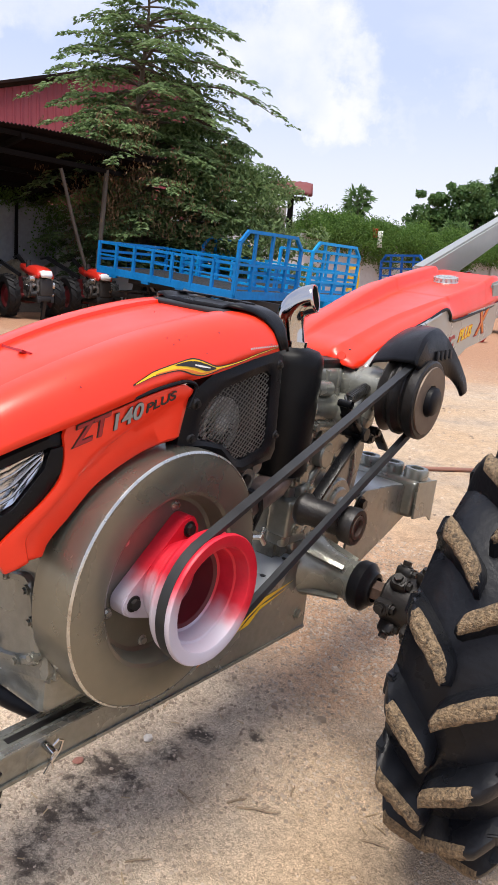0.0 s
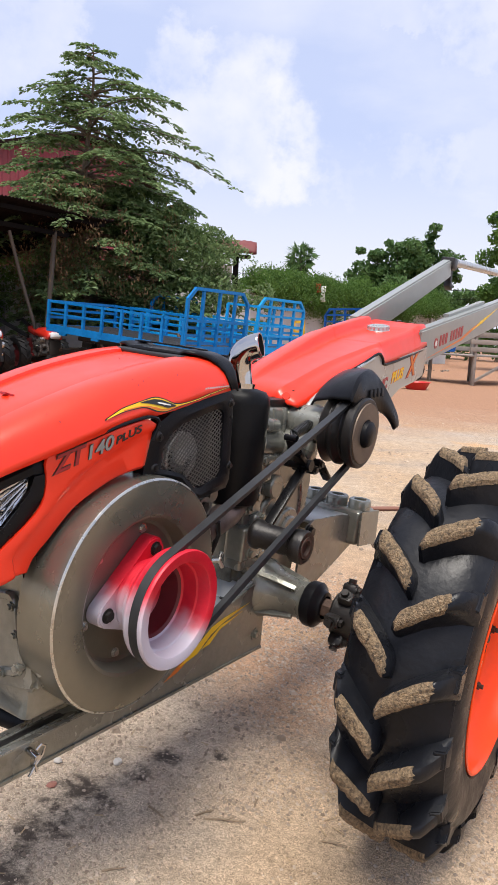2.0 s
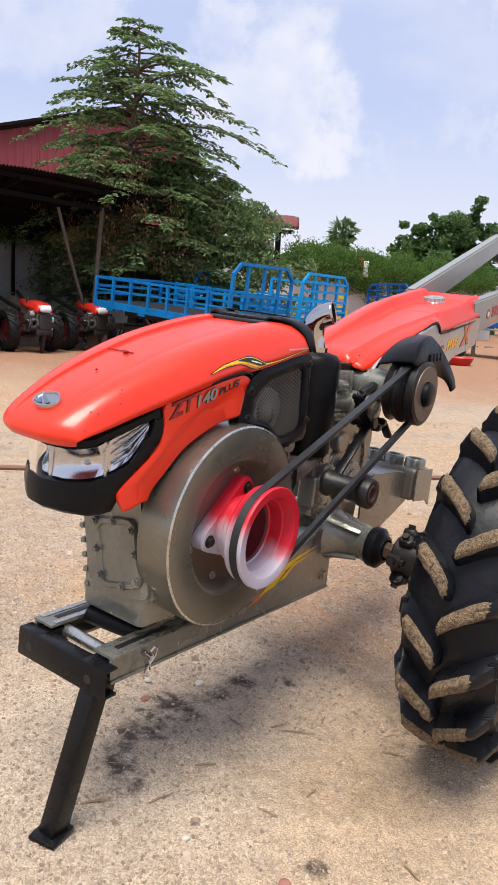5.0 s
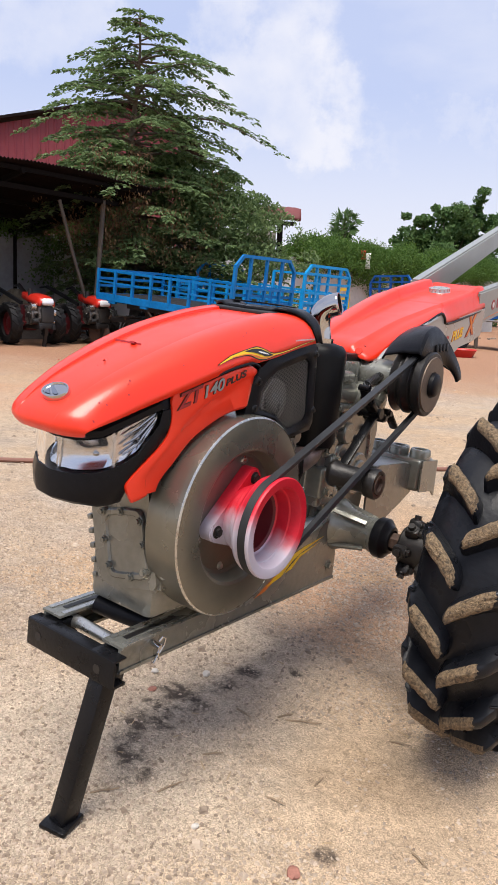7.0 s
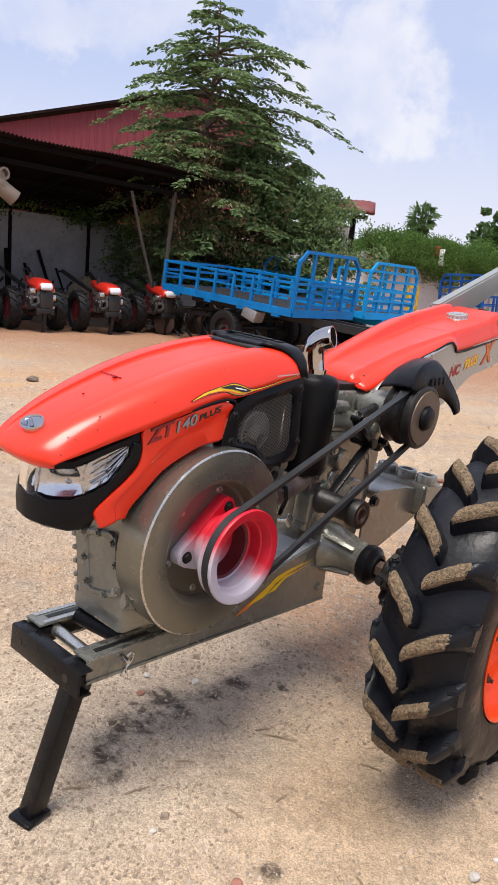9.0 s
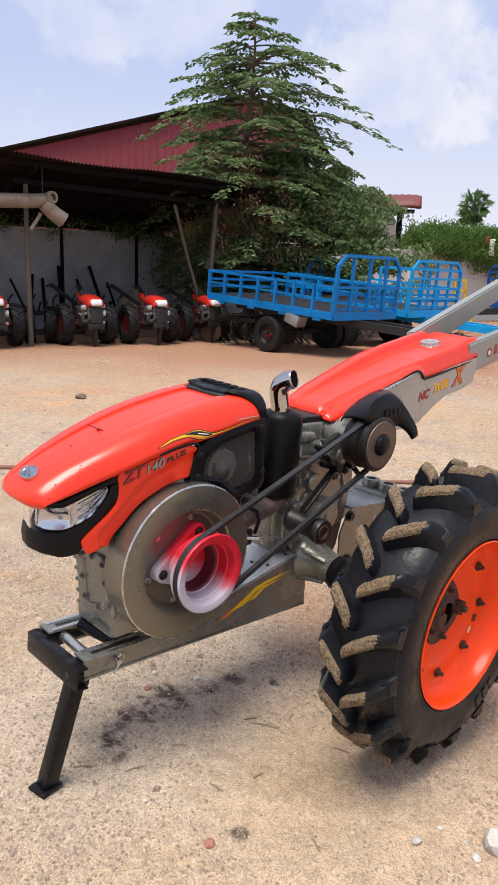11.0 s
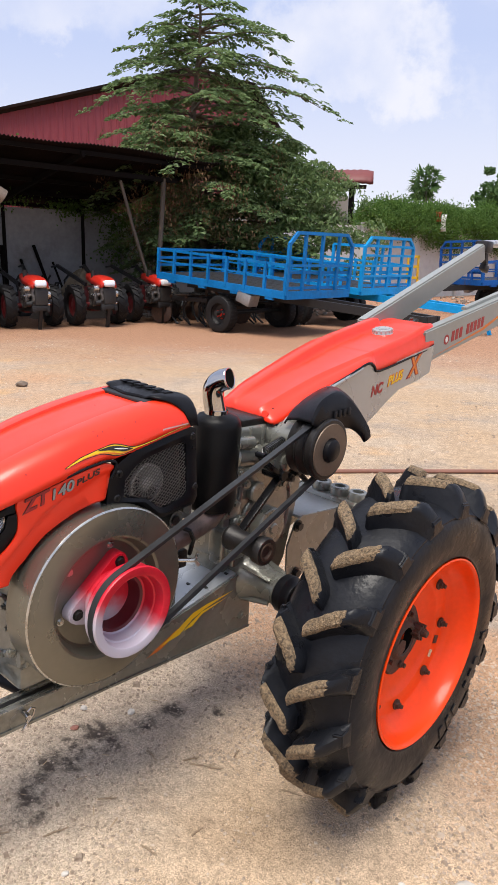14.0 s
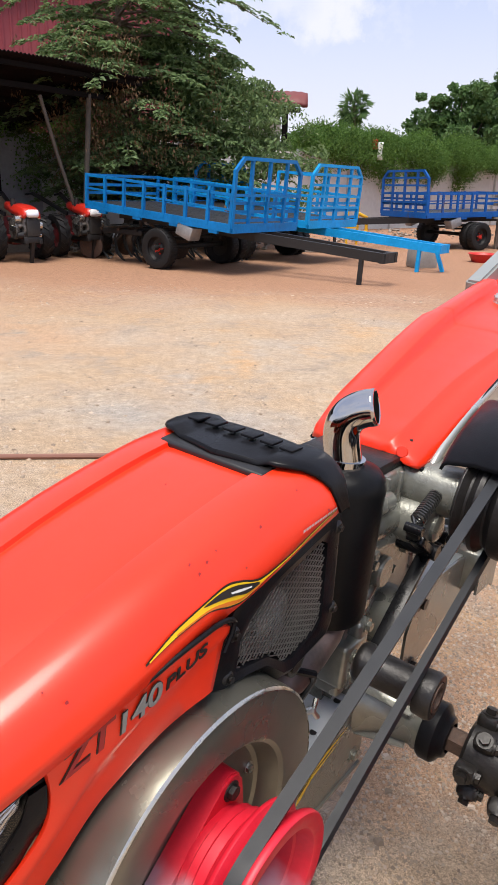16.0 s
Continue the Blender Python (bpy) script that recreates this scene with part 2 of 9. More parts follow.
BLUE = mat("blue_trailer_paint", (0.002, 0.150, 0.42), 0.48, 0.0, 0.25, 3.0, tint=(0.03, 0.09, 0.20), tint_at=(0.62, 0.8), spec=0.25)
CYAN = mat("light_blue_trailer_paint", (0.006, 0.275, 0.62), 0.48, 0.0, 0.2, 3.0, spec=0.25)
NAVY = mat("dark_blue_trailer_paint", (0.006, 0.085, 0.33), 0.48, 0.0, 0.25, 3.0, tint=(0.10, 0.07, 0.05), tint_at=(0.6, 0.75), spec=0.25)
DARK_STEEL = mat("dark_oily_steel", (0.018, 0.017, 0.017), 0.55, 0.2, 0.3, 6.0)
RED_PAINT = mat("red_tiller_paint", (0.50, 0.020, 0.010), 0.38, 0.0, 0.08, 5.0, coat=0.35)
MAROON = mat("maroon_tiller_paint", (0.11, 0.009, 0.011), 0.42, 0.0, 0.1, 5.0, coat=0.2)
WHITE_PLASTIC = mat("white_headlamp_plastic", (0.72, 0.74, 0.78), 0.3)
CASTING = mat("dirty_aluminium_casting", (0.17, 0.16, 0.15), 0.5, 0.5, 0.5, 14.0, tint=(0.025, 0.021, 0.018), tint_at=(0.44, 0.62))
SHEET_RED = mat("red_corrugated_sheet", (0.20, 0.028, 0.040), 0.55, 0.1, 0.10, 0.6, tint=(0.20, 0.04, 0.045), tint_at=(0.5, 0.8))
TILE_RED = mat("red_roof_sheet", (0.145, 0.028, 0.026), 0.55, 0.0, 0.12, 1.2)
# rusty sheet, near black: the shade under the roof is put into its colour
SHED_ROOF = mat("shade_darkened_rusty_sheet", (0.010, 0.0065, 0.006), 0.9, 0.0, 0.4, 1.5, tint=(0.026, 0.013, 0.010), tint_at=(0.5, 0.75), spec=0.1)
STRAW = mat("dry_twig_bark", (0.27, 0.195, 0.125), 0.9, 0.0, 0.3, 60.0)
OLD_WOOD = mat("weathered_pole_wood", (0.090, 0.074, 0.058), 0.85, 0.0, 0.3, 4.0, bump=0.3, bump_scale=30.0)
# wood with the darkness under cover put into its base colour
DARK_WOOD = mat("shade_darkened_wood", (0.0075, 0.006, 0.0055), 0.9, 0.0, 0.3, 4.0, spec=0.1)
PLASTER = mat("stained_grey_plaster", (0.33, 0.34, 0.36), 0.85, 0.0, 0.22, 1.3, bump=0.1, bump_scale=14.0, tint=(0.21, 0.21, 0.205), tint_at=(0.5, 0.72))
WHITEWASH = mat("weathered_white_wall", (0.52, 0.52, 0.505), 0.85, 0.0, 0.12, 0.9, tint=(0.28, 0.28, 0.26), tint_at=(0.56, 0.76))
PALE_WALL = mat("pale_house_wall", (0.33, 0.31, 0.285), 0.85, 0.0, 0.1, 0.8)
BARK = mat("brown_bark", (0.13, 0.10, 0.075), 0.9, 0.0, 0.3, 6.0, bump=0.4, bump_scale=20.0)
YELLOW_PAINT = mat("yellow_machine_paint", (0.72, 0.42, 0.02), 0.45, 0.0, 0.1, 4.0)
HOSE = mat("brown_hose_rubber", (0.22, 0.10, 0.07), 0.6, 0.0, 0.1, 4.0)
CONCRETE = mat("grey_concrete_block", (0.30, 0.29, 0.27), 0.9, 0.0, 0.2, 5.0, bump=0.2)
STONE = mat("pale_limestone", (0.52, 0.48, 0.43), 0.85, 0.0, 0.18, 20.0, bump=0.4, bump_scale=60.0, rand=0.15)
CLOTH_RED = mat("red_plastic_basin", (0.5, 0.02, 0.015), 0.4)
CLOTH_WHITE = mat("white_cloth", (0.75, 0.75, 0.74), 0.8)


def leaf_mat(name, a, b, rough=0.5):
    """Leaves: colour varies leaf by leaf, light comes through a little."""
    m = bpy.data.materials.new(name)
    m.use_nodes = True
    nt = m.node_tree
    p = nt.nodes["Principled BSDF"]
    geo = nt.nodes.new("ShaderNodeNewGeometry")
    ramp = nt.nodes.new("ShaderNodeValToRGB")
    ramp.color_ramp.elements[0].color, ramp.color_ramp.elements[1].color = (*a, 1), (*b, 1)
    nt.links.new(geo.outputs["Random Per Island"], ramp.inputs[0])
    nt.links.new(ramp.outputs[0], p.inputs["Base Color"])
    p.inputs["Roughness"].default_value = rough
    p.inputs["Specular IOR Level"].default_value = 0.25
    tr = nt.nodes.new("ShaderNodeBsdfTranslucent")
    nt.links.new(ramp.outputs[0], tr.inputs["Color"])
    mix = nt.nodes.new("ShaderNodeMixShader"); mix.inputs[0].default_value = 0.40
    nt.links.new(p.outputs[0], mix.inputs[1]); nt.links.new(tr.outputs[0], mix.inputs[2])
    nt.links.new(mix.outputs[0], nt.nodes["Material Output"].inputs["Surface"])
    return m


LEAF = leaf_mat("tree_leaf", (0.080, 0.135, 0.048), (0.215, 0.300, 0.125))
LEAF_DRY = leaf_mat("dry_brown_leaf", (0.10, 0.060, 0.030), (0.24, 0.15, 0.080), 0.8)
LEAF_VINE = leaf_mat("vine_leaf", (0.045, 0.105, 0.018), (0.13, 0.235, 0.045))
LEAF_FAR = leaf_mat("far_tree_leaf", (0.055, 0.118, 0.036), (0.120, 0.205, 0.066))


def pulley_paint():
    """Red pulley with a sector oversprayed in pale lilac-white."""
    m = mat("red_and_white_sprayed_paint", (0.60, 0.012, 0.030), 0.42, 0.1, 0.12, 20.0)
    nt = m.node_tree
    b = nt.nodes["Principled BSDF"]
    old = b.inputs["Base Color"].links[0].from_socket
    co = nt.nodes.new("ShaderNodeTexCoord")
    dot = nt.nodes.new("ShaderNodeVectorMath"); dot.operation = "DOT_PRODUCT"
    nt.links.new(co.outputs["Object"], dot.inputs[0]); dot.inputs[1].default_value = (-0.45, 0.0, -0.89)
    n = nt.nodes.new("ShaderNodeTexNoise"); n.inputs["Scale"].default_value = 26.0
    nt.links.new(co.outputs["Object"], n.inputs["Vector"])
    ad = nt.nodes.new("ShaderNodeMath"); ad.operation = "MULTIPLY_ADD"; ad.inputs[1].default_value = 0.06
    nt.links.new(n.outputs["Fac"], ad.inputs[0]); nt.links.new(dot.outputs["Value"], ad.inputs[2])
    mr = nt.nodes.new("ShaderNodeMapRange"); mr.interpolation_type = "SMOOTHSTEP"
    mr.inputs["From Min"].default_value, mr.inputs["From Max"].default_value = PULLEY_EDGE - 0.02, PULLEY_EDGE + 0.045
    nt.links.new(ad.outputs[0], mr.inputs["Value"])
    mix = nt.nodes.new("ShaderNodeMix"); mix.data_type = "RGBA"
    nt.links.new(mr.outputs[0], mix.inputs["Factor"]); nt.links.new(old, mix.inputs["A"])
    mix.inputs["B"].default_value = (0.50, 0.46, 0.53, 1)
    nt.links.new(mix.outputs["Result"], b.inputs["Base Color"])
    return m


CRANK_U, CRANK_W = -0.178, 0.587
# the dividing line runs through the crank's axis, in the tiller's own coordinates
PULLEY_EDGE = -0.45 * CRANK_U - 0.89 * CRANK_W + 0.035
PULLEY_PAINT = pulley_paint()


def ground_mat():
    m = bpy.data.materials.new("sandy_gravel_ground")
    m.use_nodes = True
    nt = m.node_tree
    b = nt.nodes["Principled BSDF"]
    co = nt.nodes.new("ShaderNodeTexCoord")

    def noise_node(scale, detail=6.0, rough=0.6, shift=0.0):
        n = nt.nodes.new("ShaderNodeTexNoise")
        n.inputs["Scale"].default_value, n.inputs["Detail"].default_value, n.inputs["Roughness"].default_value = scale, detail, rough
        o = nt.nodes.new("ShaderNodeVectorMath"); o.operation = "ADD"; o.inputs[1].default_value = (shift, shift * 0.7, 0)
        nt.links.new(co.outputs["Object"], o.inputs[0]); nt.links.new(o.outputs[0], n.inputs["Vector"])
        return n.outputs["Fac"]

    def span(sock, lo, hi):
        r = nt.nodes.new("ShaderNodeMapRange"); r.interpolation_type = "SMOOTHSTEP"
        r.inputs["From Min"].default_value, r.inputs["From Max"].default_value = lo, hi
        nt.links.new(sock, r.inputs["Value"])
        return r.outputs[0]

    def mixed(f, a, c):
        x = nt.nodes.new("ShaderNodeMix"); x.data_type = "RGBA"
        nt.links.new(f, x.inputs["Factor"])
        for s, v in (("A", a), ("B", c)):
            if isinstance(v, tuple):
                x.inputs[s].default_value = (*v, 1)
            else:
                nt.links.new(v, x.inputs[s])
        return x.outputs["Result"]

    sand = mixed(span(noise_node(0.55, 5), 0.35, 0.65), (0.435, 0.308, 0.198), (0.435, 0.343, 0.254))
    grey = mixed(span(noise_node(0.42, 7, 0.62, 4.0), 0.50, 0.70), sand, (0.375, 0.330, 0.285))
    red = mixed(span(noise_node(0.16, 4, 0.5, 11.0), 0.52, 0.68), grey, (0.45, 0.265, 0.155))
    red = mixed(span(noise_node(1.7, 8, 0.68, 21.0), 0.50, 0.68), red, (0.34, 0.272, 0.212))
    red = mixed(span(noise_node(0.9, 8, 0.66, 31.0), 0.54, 0.70), red, (0.49, 0.315, 0.175))
    # bare reddish earth along the shed and the trailers
    sepg = nt.nodes.new("ShaderNodeSeparateXYZ"); nt.links.new(co.outputs["Object"], sepg.inputs[0])
    edge = nt.nodes.new("ShaderNodeMath"); edge.operation = "MULTIPLY_ADD"; edge.inputs[1].default_value = 5.0
    nt.links.new(noise_node(0.35, 5, 0.6, 9.0), edge.inputs[0]); nt.links.new(sepg.outputs["Y"], edge.inputs[2])
    red = mixed(span(edge.outputs[0], 9.8, 14.5), red, (0.34, 0.188, 0.115))
    # pale bare sand beside the machine, grey gravel in front of it
    # both gravel patches are painted lighter to offset the shade under the machine
    for (px, py), rad, tone in (((0.20, 0.98), 0.82, (0.545, 0.405, 0.275)), ((-0.42, 1.15), 0.50, (0.505, 0.412, 0.312)), ((-0.20, 1.62), 0.48, (0.520, 0.418, 0.312)), ((0.27, 1.13), 0.20, (0.37, 0.265, 0.170)), ((0.44, 1.50), 0.14, (0.43, 0.318, 0.215))):
        dd = nt.nodes.new("ShaderNodeVectorMath"); dd.operation = "DISTANCE"; dd.inputs[1].default_value = (px, py, 0)
        nt.links.new(co.outputs["Object"], dd.inputs[0])
        wb = nt.nodes.new("ShaderNodeMath"); wb.operation = "MULTIPLY_ADD"; wb.inputs[1].default_value = 0.55
        nt.links.new(noise_node(3.1, 6, 0.65, px * 9), wb.inputs[0]); nt.links.new(dd.outputs["Value"], wb.inputs[2])
        red = mixed(span(wb.outputs[0], rad + 0.36, rad - 0.02), red, tone)
    # grit: small cells of pale and dark stone
    v = nt.nodes.new("ShaderNodeTexVoronoi"); v.inputs["Scale"].default_value = 400.0
    warp = nt.nodes.new("ShaderNodeTexNoise"); warp.inputs["Scale"].default_value = 60.0
    nt.links.new(co.outputs["Object"], warp.inputs["Vector"])
    wv = nt.nodes.new("ShaderNodeVectorMath"); wv.operation = "MULTIPLY_ADD"; wv.inputs[1].default_value = (0.02, 0.02, 0.0)
    nt.links.new(warp.outputs["Color"], wv.inputs[0]); nt.links.new(co.outputs["Object"], wv.inputs[2])
    nt.links.new(wv.outputs[0], v.inputs["Vector"])
    g = nt.nodes.new("ShaderNodeSeparateColor"); nt.links.new(v.outputs["Color"], g.inputs[0])
    grit = nt.nodes.new("ShaderNodeMapRange")
    grit.inputs["To Min"].default_value, grit.inputs["To Max"].default_value = 0.60, 1.38
    nt.links.new(g.outputs[0], grit.inputs["Value"])
    sc = nt.nodes.new("ShaderNodeVectorMath"); sc.operation = "SCALE"
    nt.links.new(red, sc.inputs[0]); nt.links.new(grit.outputs[0], sc.inputs["Scale"])
    fine = nt.nodes.new("ShaderNodeMapRange")
    fine.inputs["From Min"].default_value, fine.inputs["From Max"].default_value = 0.3, 0.7
    fine.inputs["To Min"].default_value, fine.inputs["To Max"].default_value = 0.70, 1.24
    nt.links.new(noise_node(14, 10, 0.78, 2.0), fine.inputs["Value"])
    sc2 = nt.nodes.new("ShaderNodeVectorMath"); sc2.operation = "SCALE"
    nt.links.new(sc.outputs[0], sc2.inputs[0]); nt.links.new(fine.outputs[0], sc2.inputs["Scale"])
    # scattered stones, some pale and some dark
    v2 = nt.nodes.new("ShaderNodeTexVoronoi"); v2.inputs["Scale"].default_value = 64.0
    nt.links.new(co.outputs["Object"], v2.inputs["Vector"])
    g2 = nt.nodes.new("ShaderNodeSeparateColor"); nt.links.new(v2.outputs["Color"], g2.inputs[0])
    size = nt.nodes.new("ShaderNodeMath"); size.operation = "MULTIPLY"; size.inputs[1].default_value = 0.20
    nt.links.new(g2.outputs[1], size.inputs[0])
    near = nt.nodes.new("ShaderNodeMath"); near.operation = "LESS_THAN"
    nt.links.new(v2.outputs["Distance"], near.inputs[0]); nt.links.new(size.outputs[0], near.inputs[1])
    tone = nt.nodes.new("ShaderNodeMapRange"); tone.inputs["To Min"].default_value, tone.inputs["To Max"].default_value = 0.80, 1.10
    nt.links.new(g2.outputs[0], tone.inputs["Value"])
    st = nt.nodes.new("ShaderNodeVectorMath"); st.operation = "SCALE"
    nt.links.new(sc2.outputs[0], st.inputs[0]); nt.links.new(tone.outputs[0], st.inputs["Scale"])
    stony = mixed(near.outputs[0], sc2.outputs[0], st.outputs[0])
    # drips of oil, small dark blots in a loose line under the engine
    blots = None
    for x, y, r in OIL:
        d = nt.nodes.new("ShaderNodeVectorMath"); d.operation = "DISTANCE"; d.inputs[1].default_value = (x, y, 0)
        flat = nt.nodes.new("ShaderNodeVectorMath"); flat.operation = "MULTIPLY"; flat.inputs[1].default_value = (1, 1, 0)
        nt.links.new(co.outputs["Object"], flat.inputs[0]); nt.links.new(flat.outputs[0], d.inputs[0])
        k = nt.nodes.new("ShaderNodeMapRange"); k.interpolation_type = "SMOOTHSTEP"
        k.inputs["From Min"].default_value, k.inputs["From Max"].default_value = r * 1.05, r * 0.55
        nt.links.new(d.outputs["Value"], k.inputs["Value"])
        if blots is None:
            blots = k.outputs[0]
        else:
            mxx = nt.nodes.new("ShaderNodeMath"); mxx.operation = "MAXIMUM"
            nt.links.new(blots, mxx.inputs[0]); nt.links.new(k.outputs[0], mxx.inputs[1])
            blots = mxx.outputs[0]
    brk = nt.nodes.new("ShaderNodeMath"); brk.operation = "MULTIPLY"
    nt.links.new(blots, brk.inputs[0]); nt.links.new(span(noise_node(17, 9, 0.72, 6.0), 0.40, 0.60), brk.inputs[1])
    col = mixed(brk.outputs[0], stony, (0.085, 0.066, 0.052))
    nt.links.new(col, b.inputs["Base Color"])
    b.inputs["Roughness"].default_value = 0.95
    b.inputs["Specular IOR Level"].default_value = 0.2
    bp = nt.nodes.new("ShaderNodeBump"); bp.inputs["Strength"].default_value, bp.inputs["Distance"].default_value = 0.6, 0.013
    nt.links.new(noise_node(70, 12, 0.82), bp.inputs["Height"])
    lump = nt.nodes.new("ShaderNodeTexVoronoi"); lump.inputs["Scale"].default_value = 300.0
    nt.links.new(wv.outputs[0], lump.inputs["Vector"])
    bq = nt.nodes.new("ShaderNodeBump"); bq.invert = True
    bq.inputs["Strength"].default_value, bq.inputs["Distance"].default_value = 0.55, 0.003
    nt.links.new(lump.outputs["Distance"], bq.inputs["Height"]); nt.links.new(bp.outputs[0], bq.inputs["Normal"])
    nt.links.new(bq.outputs[0], b.inputs["Normal"])
    return m


OIL = [(-0.262, 1.309, 0.085), (-0.321, 1.173, 0.045), (-0.249, 1.395, 0.06), (-0.200, 1.365, 0.075), (-0.298, 1.236, 0.06), (-0.306, 1.126, 0.045), (-0.285, 1.064, 0.055), (-0.173, 1.410, 0.06), (0.085, 1.577, 0.03), (0.117, 0.883, 0.03), (-0.25, 1.25, 0.05), (-0.12, 1.47, 0.05), (-0.05, 1.55, 0.05)]
GROUND = ground_mat()


# ---- building helpers ----
def finish(bm, name, smooth=40, closed=True):
    if closed:
        bmesh.ops.recalc_face_normals(bm, faces=bm.faces)
    me = bpy.data.meshes.new(name)
    bm.to_mesh(me)
    bm.free()
    if smooth:
        me.polygons.foreach_set("use_smooth", [True] * len(me.polygons))
        me.set_sharp_from_angle(angle=radians(smooth))
    return me


def part(name, bm, material, parent, label="", smooth=40, closed=True):
    me = finish(bm, name, smooth, closed)
    me.materials.append(material)
    ob = new(name, me)
    ob.parent = parent
    if label:
        ob["label"] = label
    return ob


def thing(name, m, label, category, group="", kind=""):
    ob = new(name)
    ob.empty_display_size = 0.1
    ob.matrix_world = m
    return tagged(ob, label, category, group, kind)


def solo(name, bm, material, label, category="", group="", kind="", smooth=40, m=None, closed=True):
    me = finish(bm, name, smooth, closed)
    me.materials.append(material)
    ob = new(name, me)
    if m is not None:
        ob.matrix_world = m
    return tagged(ob, label, category, group, kind)


def box(bm, c, s, rot=(0, 0, 0), bevel=0.0, segs=2):
    m = pose(*c, *rot) @ Matrix.Diagonal((*s, 1))
    r = bmesh.ops.create_cube(bm, size=1, matrix=m)
    if bevel:
        edges = list({e for v in r["verts"] for e in v.link_edges})
        bmesh.ops.bevel(bm, geom=edges, offset=bevel, segments=segs, affect="EDGES", profile=0.5)
    return bm


def bar(bm, a, b, w, h, up=(0, 0, 1), bevel=0.0):
    """A rectangular bar from a to b, w wide and h high."""
    a, b = Vector(a), Vector(b)
    d = b - a
    x = d.normalized()
    y = Vector(up).cross(x)
    y = y.normalized() if y.length > 1e-4 else Vector((0, 1, 0))
    z = x.cross(y)
    m = Matrix((x, y, z)).transposed().to_4x4()
    m.translation = (a + b) / 2
    r = bmesh.ops.create_cube(bm, size=1, matrix=m @ Matrix.Diagonal((d.length, w, h, 1)))
    if bevel:
        edges = list({e for v in r["verts"] for e in v.link_edges})
        bmesh.ops.bevel(bm, geom=edges, offset=bevel, segments=2, affect="EDGES", profile=0.5)
    return bm


def rod(bm, a, b, r0, r1=None, n=16, caps=True):
    a, b = Vector(a), Vector(b)
    d = b - a
    m = d.to_track_quat("Z", "Y").to_matrix().to_4x4()
    m.translation = (a + b) / 2
    bmesh.ops.create_cone(bm, cap_ends=caps, segments=n, radius1=r0, radius2=r0 if r1 is None else r1, depth=d.length, matrix=m)
    return bm


def tube(bm, pts, r, n=10, taper=None, closed=False):
    pts = [Vector(p) for p in pts]
    rings = []
    side = None
    k = len(pts)
    for i, p in enumerate(pts):
        if closed:
            d = (pts[(i + 1) % k] - pts[i - 1]).normalized()
        else:
            d = (pts[min(i + 1, k - 1)] - pts[max(i - 1, 0)]).normalized()
        if side is None:
            side = d.orthogonal().normalized()
        side = (side - d * side.dot(d)).normalized()
        up = d.cross(side)
        rad = float(r if taper is None else r + (taper - r) * i / (k - 1))
        rings.append([bm.verts.new(p + rad * (math.cos(q) * side + math.sin(q) * up)) for q in [2 * math.pi * j / n for j in range(n)]])
    for i in range(k if closed else k - 1):
        a, b = rings[i], rings[(i + 1) % k]
        for j in range(n):
            bm.faces.new((a[j], a[(j + 1) % n], b[(j + 1) % n], b[j]))
    if not closed:
        bm.faces.new(rings[0][::-1]); bm.faces.new(rings[-1])
    return bm


def lathe(bm, profile, origin, axis, n=48, closed=True):
    """Turn (radius, along) pairs round an axis."""
    axis = Vector(axis).normalized()
    o = Vector(origin)
    s = axis.orthogonal().normalized()
    t = axis.cross(s)
    rings = []
    for r, a in profile:
        if r < 1e-5:
            rings.append([bm.verts.new(o + axis * a)])
        else:
            rings.append([bm.verts.new(o + axis * a + r * (math.cos(q) * s + math.sin(q) * t)) for q in [2 * math.pi * j / n for j in range(n)]])
    pairs = list(zip(rings, rings[1:])) + ([(rings[-1], rings[0])] if closed and len(rings[0]) > 1 and len(rings[-1]) > 1 else [])
    for a, b in pairs:
        for j in range(n):
            k = (j + 1) % n
            q = [a[j % len(a)], a[k % len(a)], b[k % len(b)], b[j % len(b)]]
            q = list(dict.fromkeys(q))
            if len(q) > 2:
                bm.faces.new(q)
    return bm


def prism(bm, outline, v0, v1, to):
    """Extrude an outline of (a, b) pairs from v0 to v1; to(a, v, b) gives the place."""
    f = [bm.verts.new(to(a, v0, b)) for a, b in outline]
    g = [bm.verts.new(to(a, v1, b)) for a, b in outline]
    n = len(outline)
    bm.faces.new(f); bm.faces.new(g[::-1])
    for i in range(n):
        j = (i + 1) % n
        bm.faces.new((f[i], g[i], g[j], f[j]))
    return bm


def grid(bm, rows, wrap=False):
    vs = [[bm.verts.new(p) for p in row] for row in rows]
    for a, b in zip(vs, vs[1:]):
        n = len(a)
        for j in range(n if wrap else n - 1):
            k = (j + 1) % n
            bm.faces.new((a[j], a[k], b[k], b[j]))
    return vs


def BM():
    return bmesh.new()


def P(u, v, w):
    """The tiller's own coordinates: u backwards, v outwards to the belt side, w up."""
    return Vector((u, -v, w))


def hexbolt(bm, p, axis, r=0.009, h=0.007):
    a = Vector(axis).normalized()
    rod(bm, Vector(p), Vector(p) + a * h, r, n=6)
    rod(bm, Vector(p) - a * 0.001, Vector(p) + a * h * 0.25, r * 1.45, n=14)


def lerp_table(tab, x):
    if x <= tab[0][0]:
        return tab[0][1]
    for (a, p), (b, q) in zip(tab, tab[1:]):
        if x <= b:
            return p + (q - p) * (x - a) / (b - a)
    return tab[-1][1]


# ---- ground ----
def near_slope(x, y):
    """The yard falls gently towards +x round the tiller and levels out beyond."""
    d = math.hypot(x - 0.1, y - 1.3)
    k = 1.0 if d < 1.3 else max(0.0, 1 - (d - 1.3) / 3.2)
    k = k * k * (3 - 2 * k)
    # a low mound under the wheel
    mound = 0.026 * math.exp(-((x - 0.523) ** 2 + (y - 1.355) ** 2) / 0.14 ** 2)
    return -0.08 * (x - 0.1) * k + mound


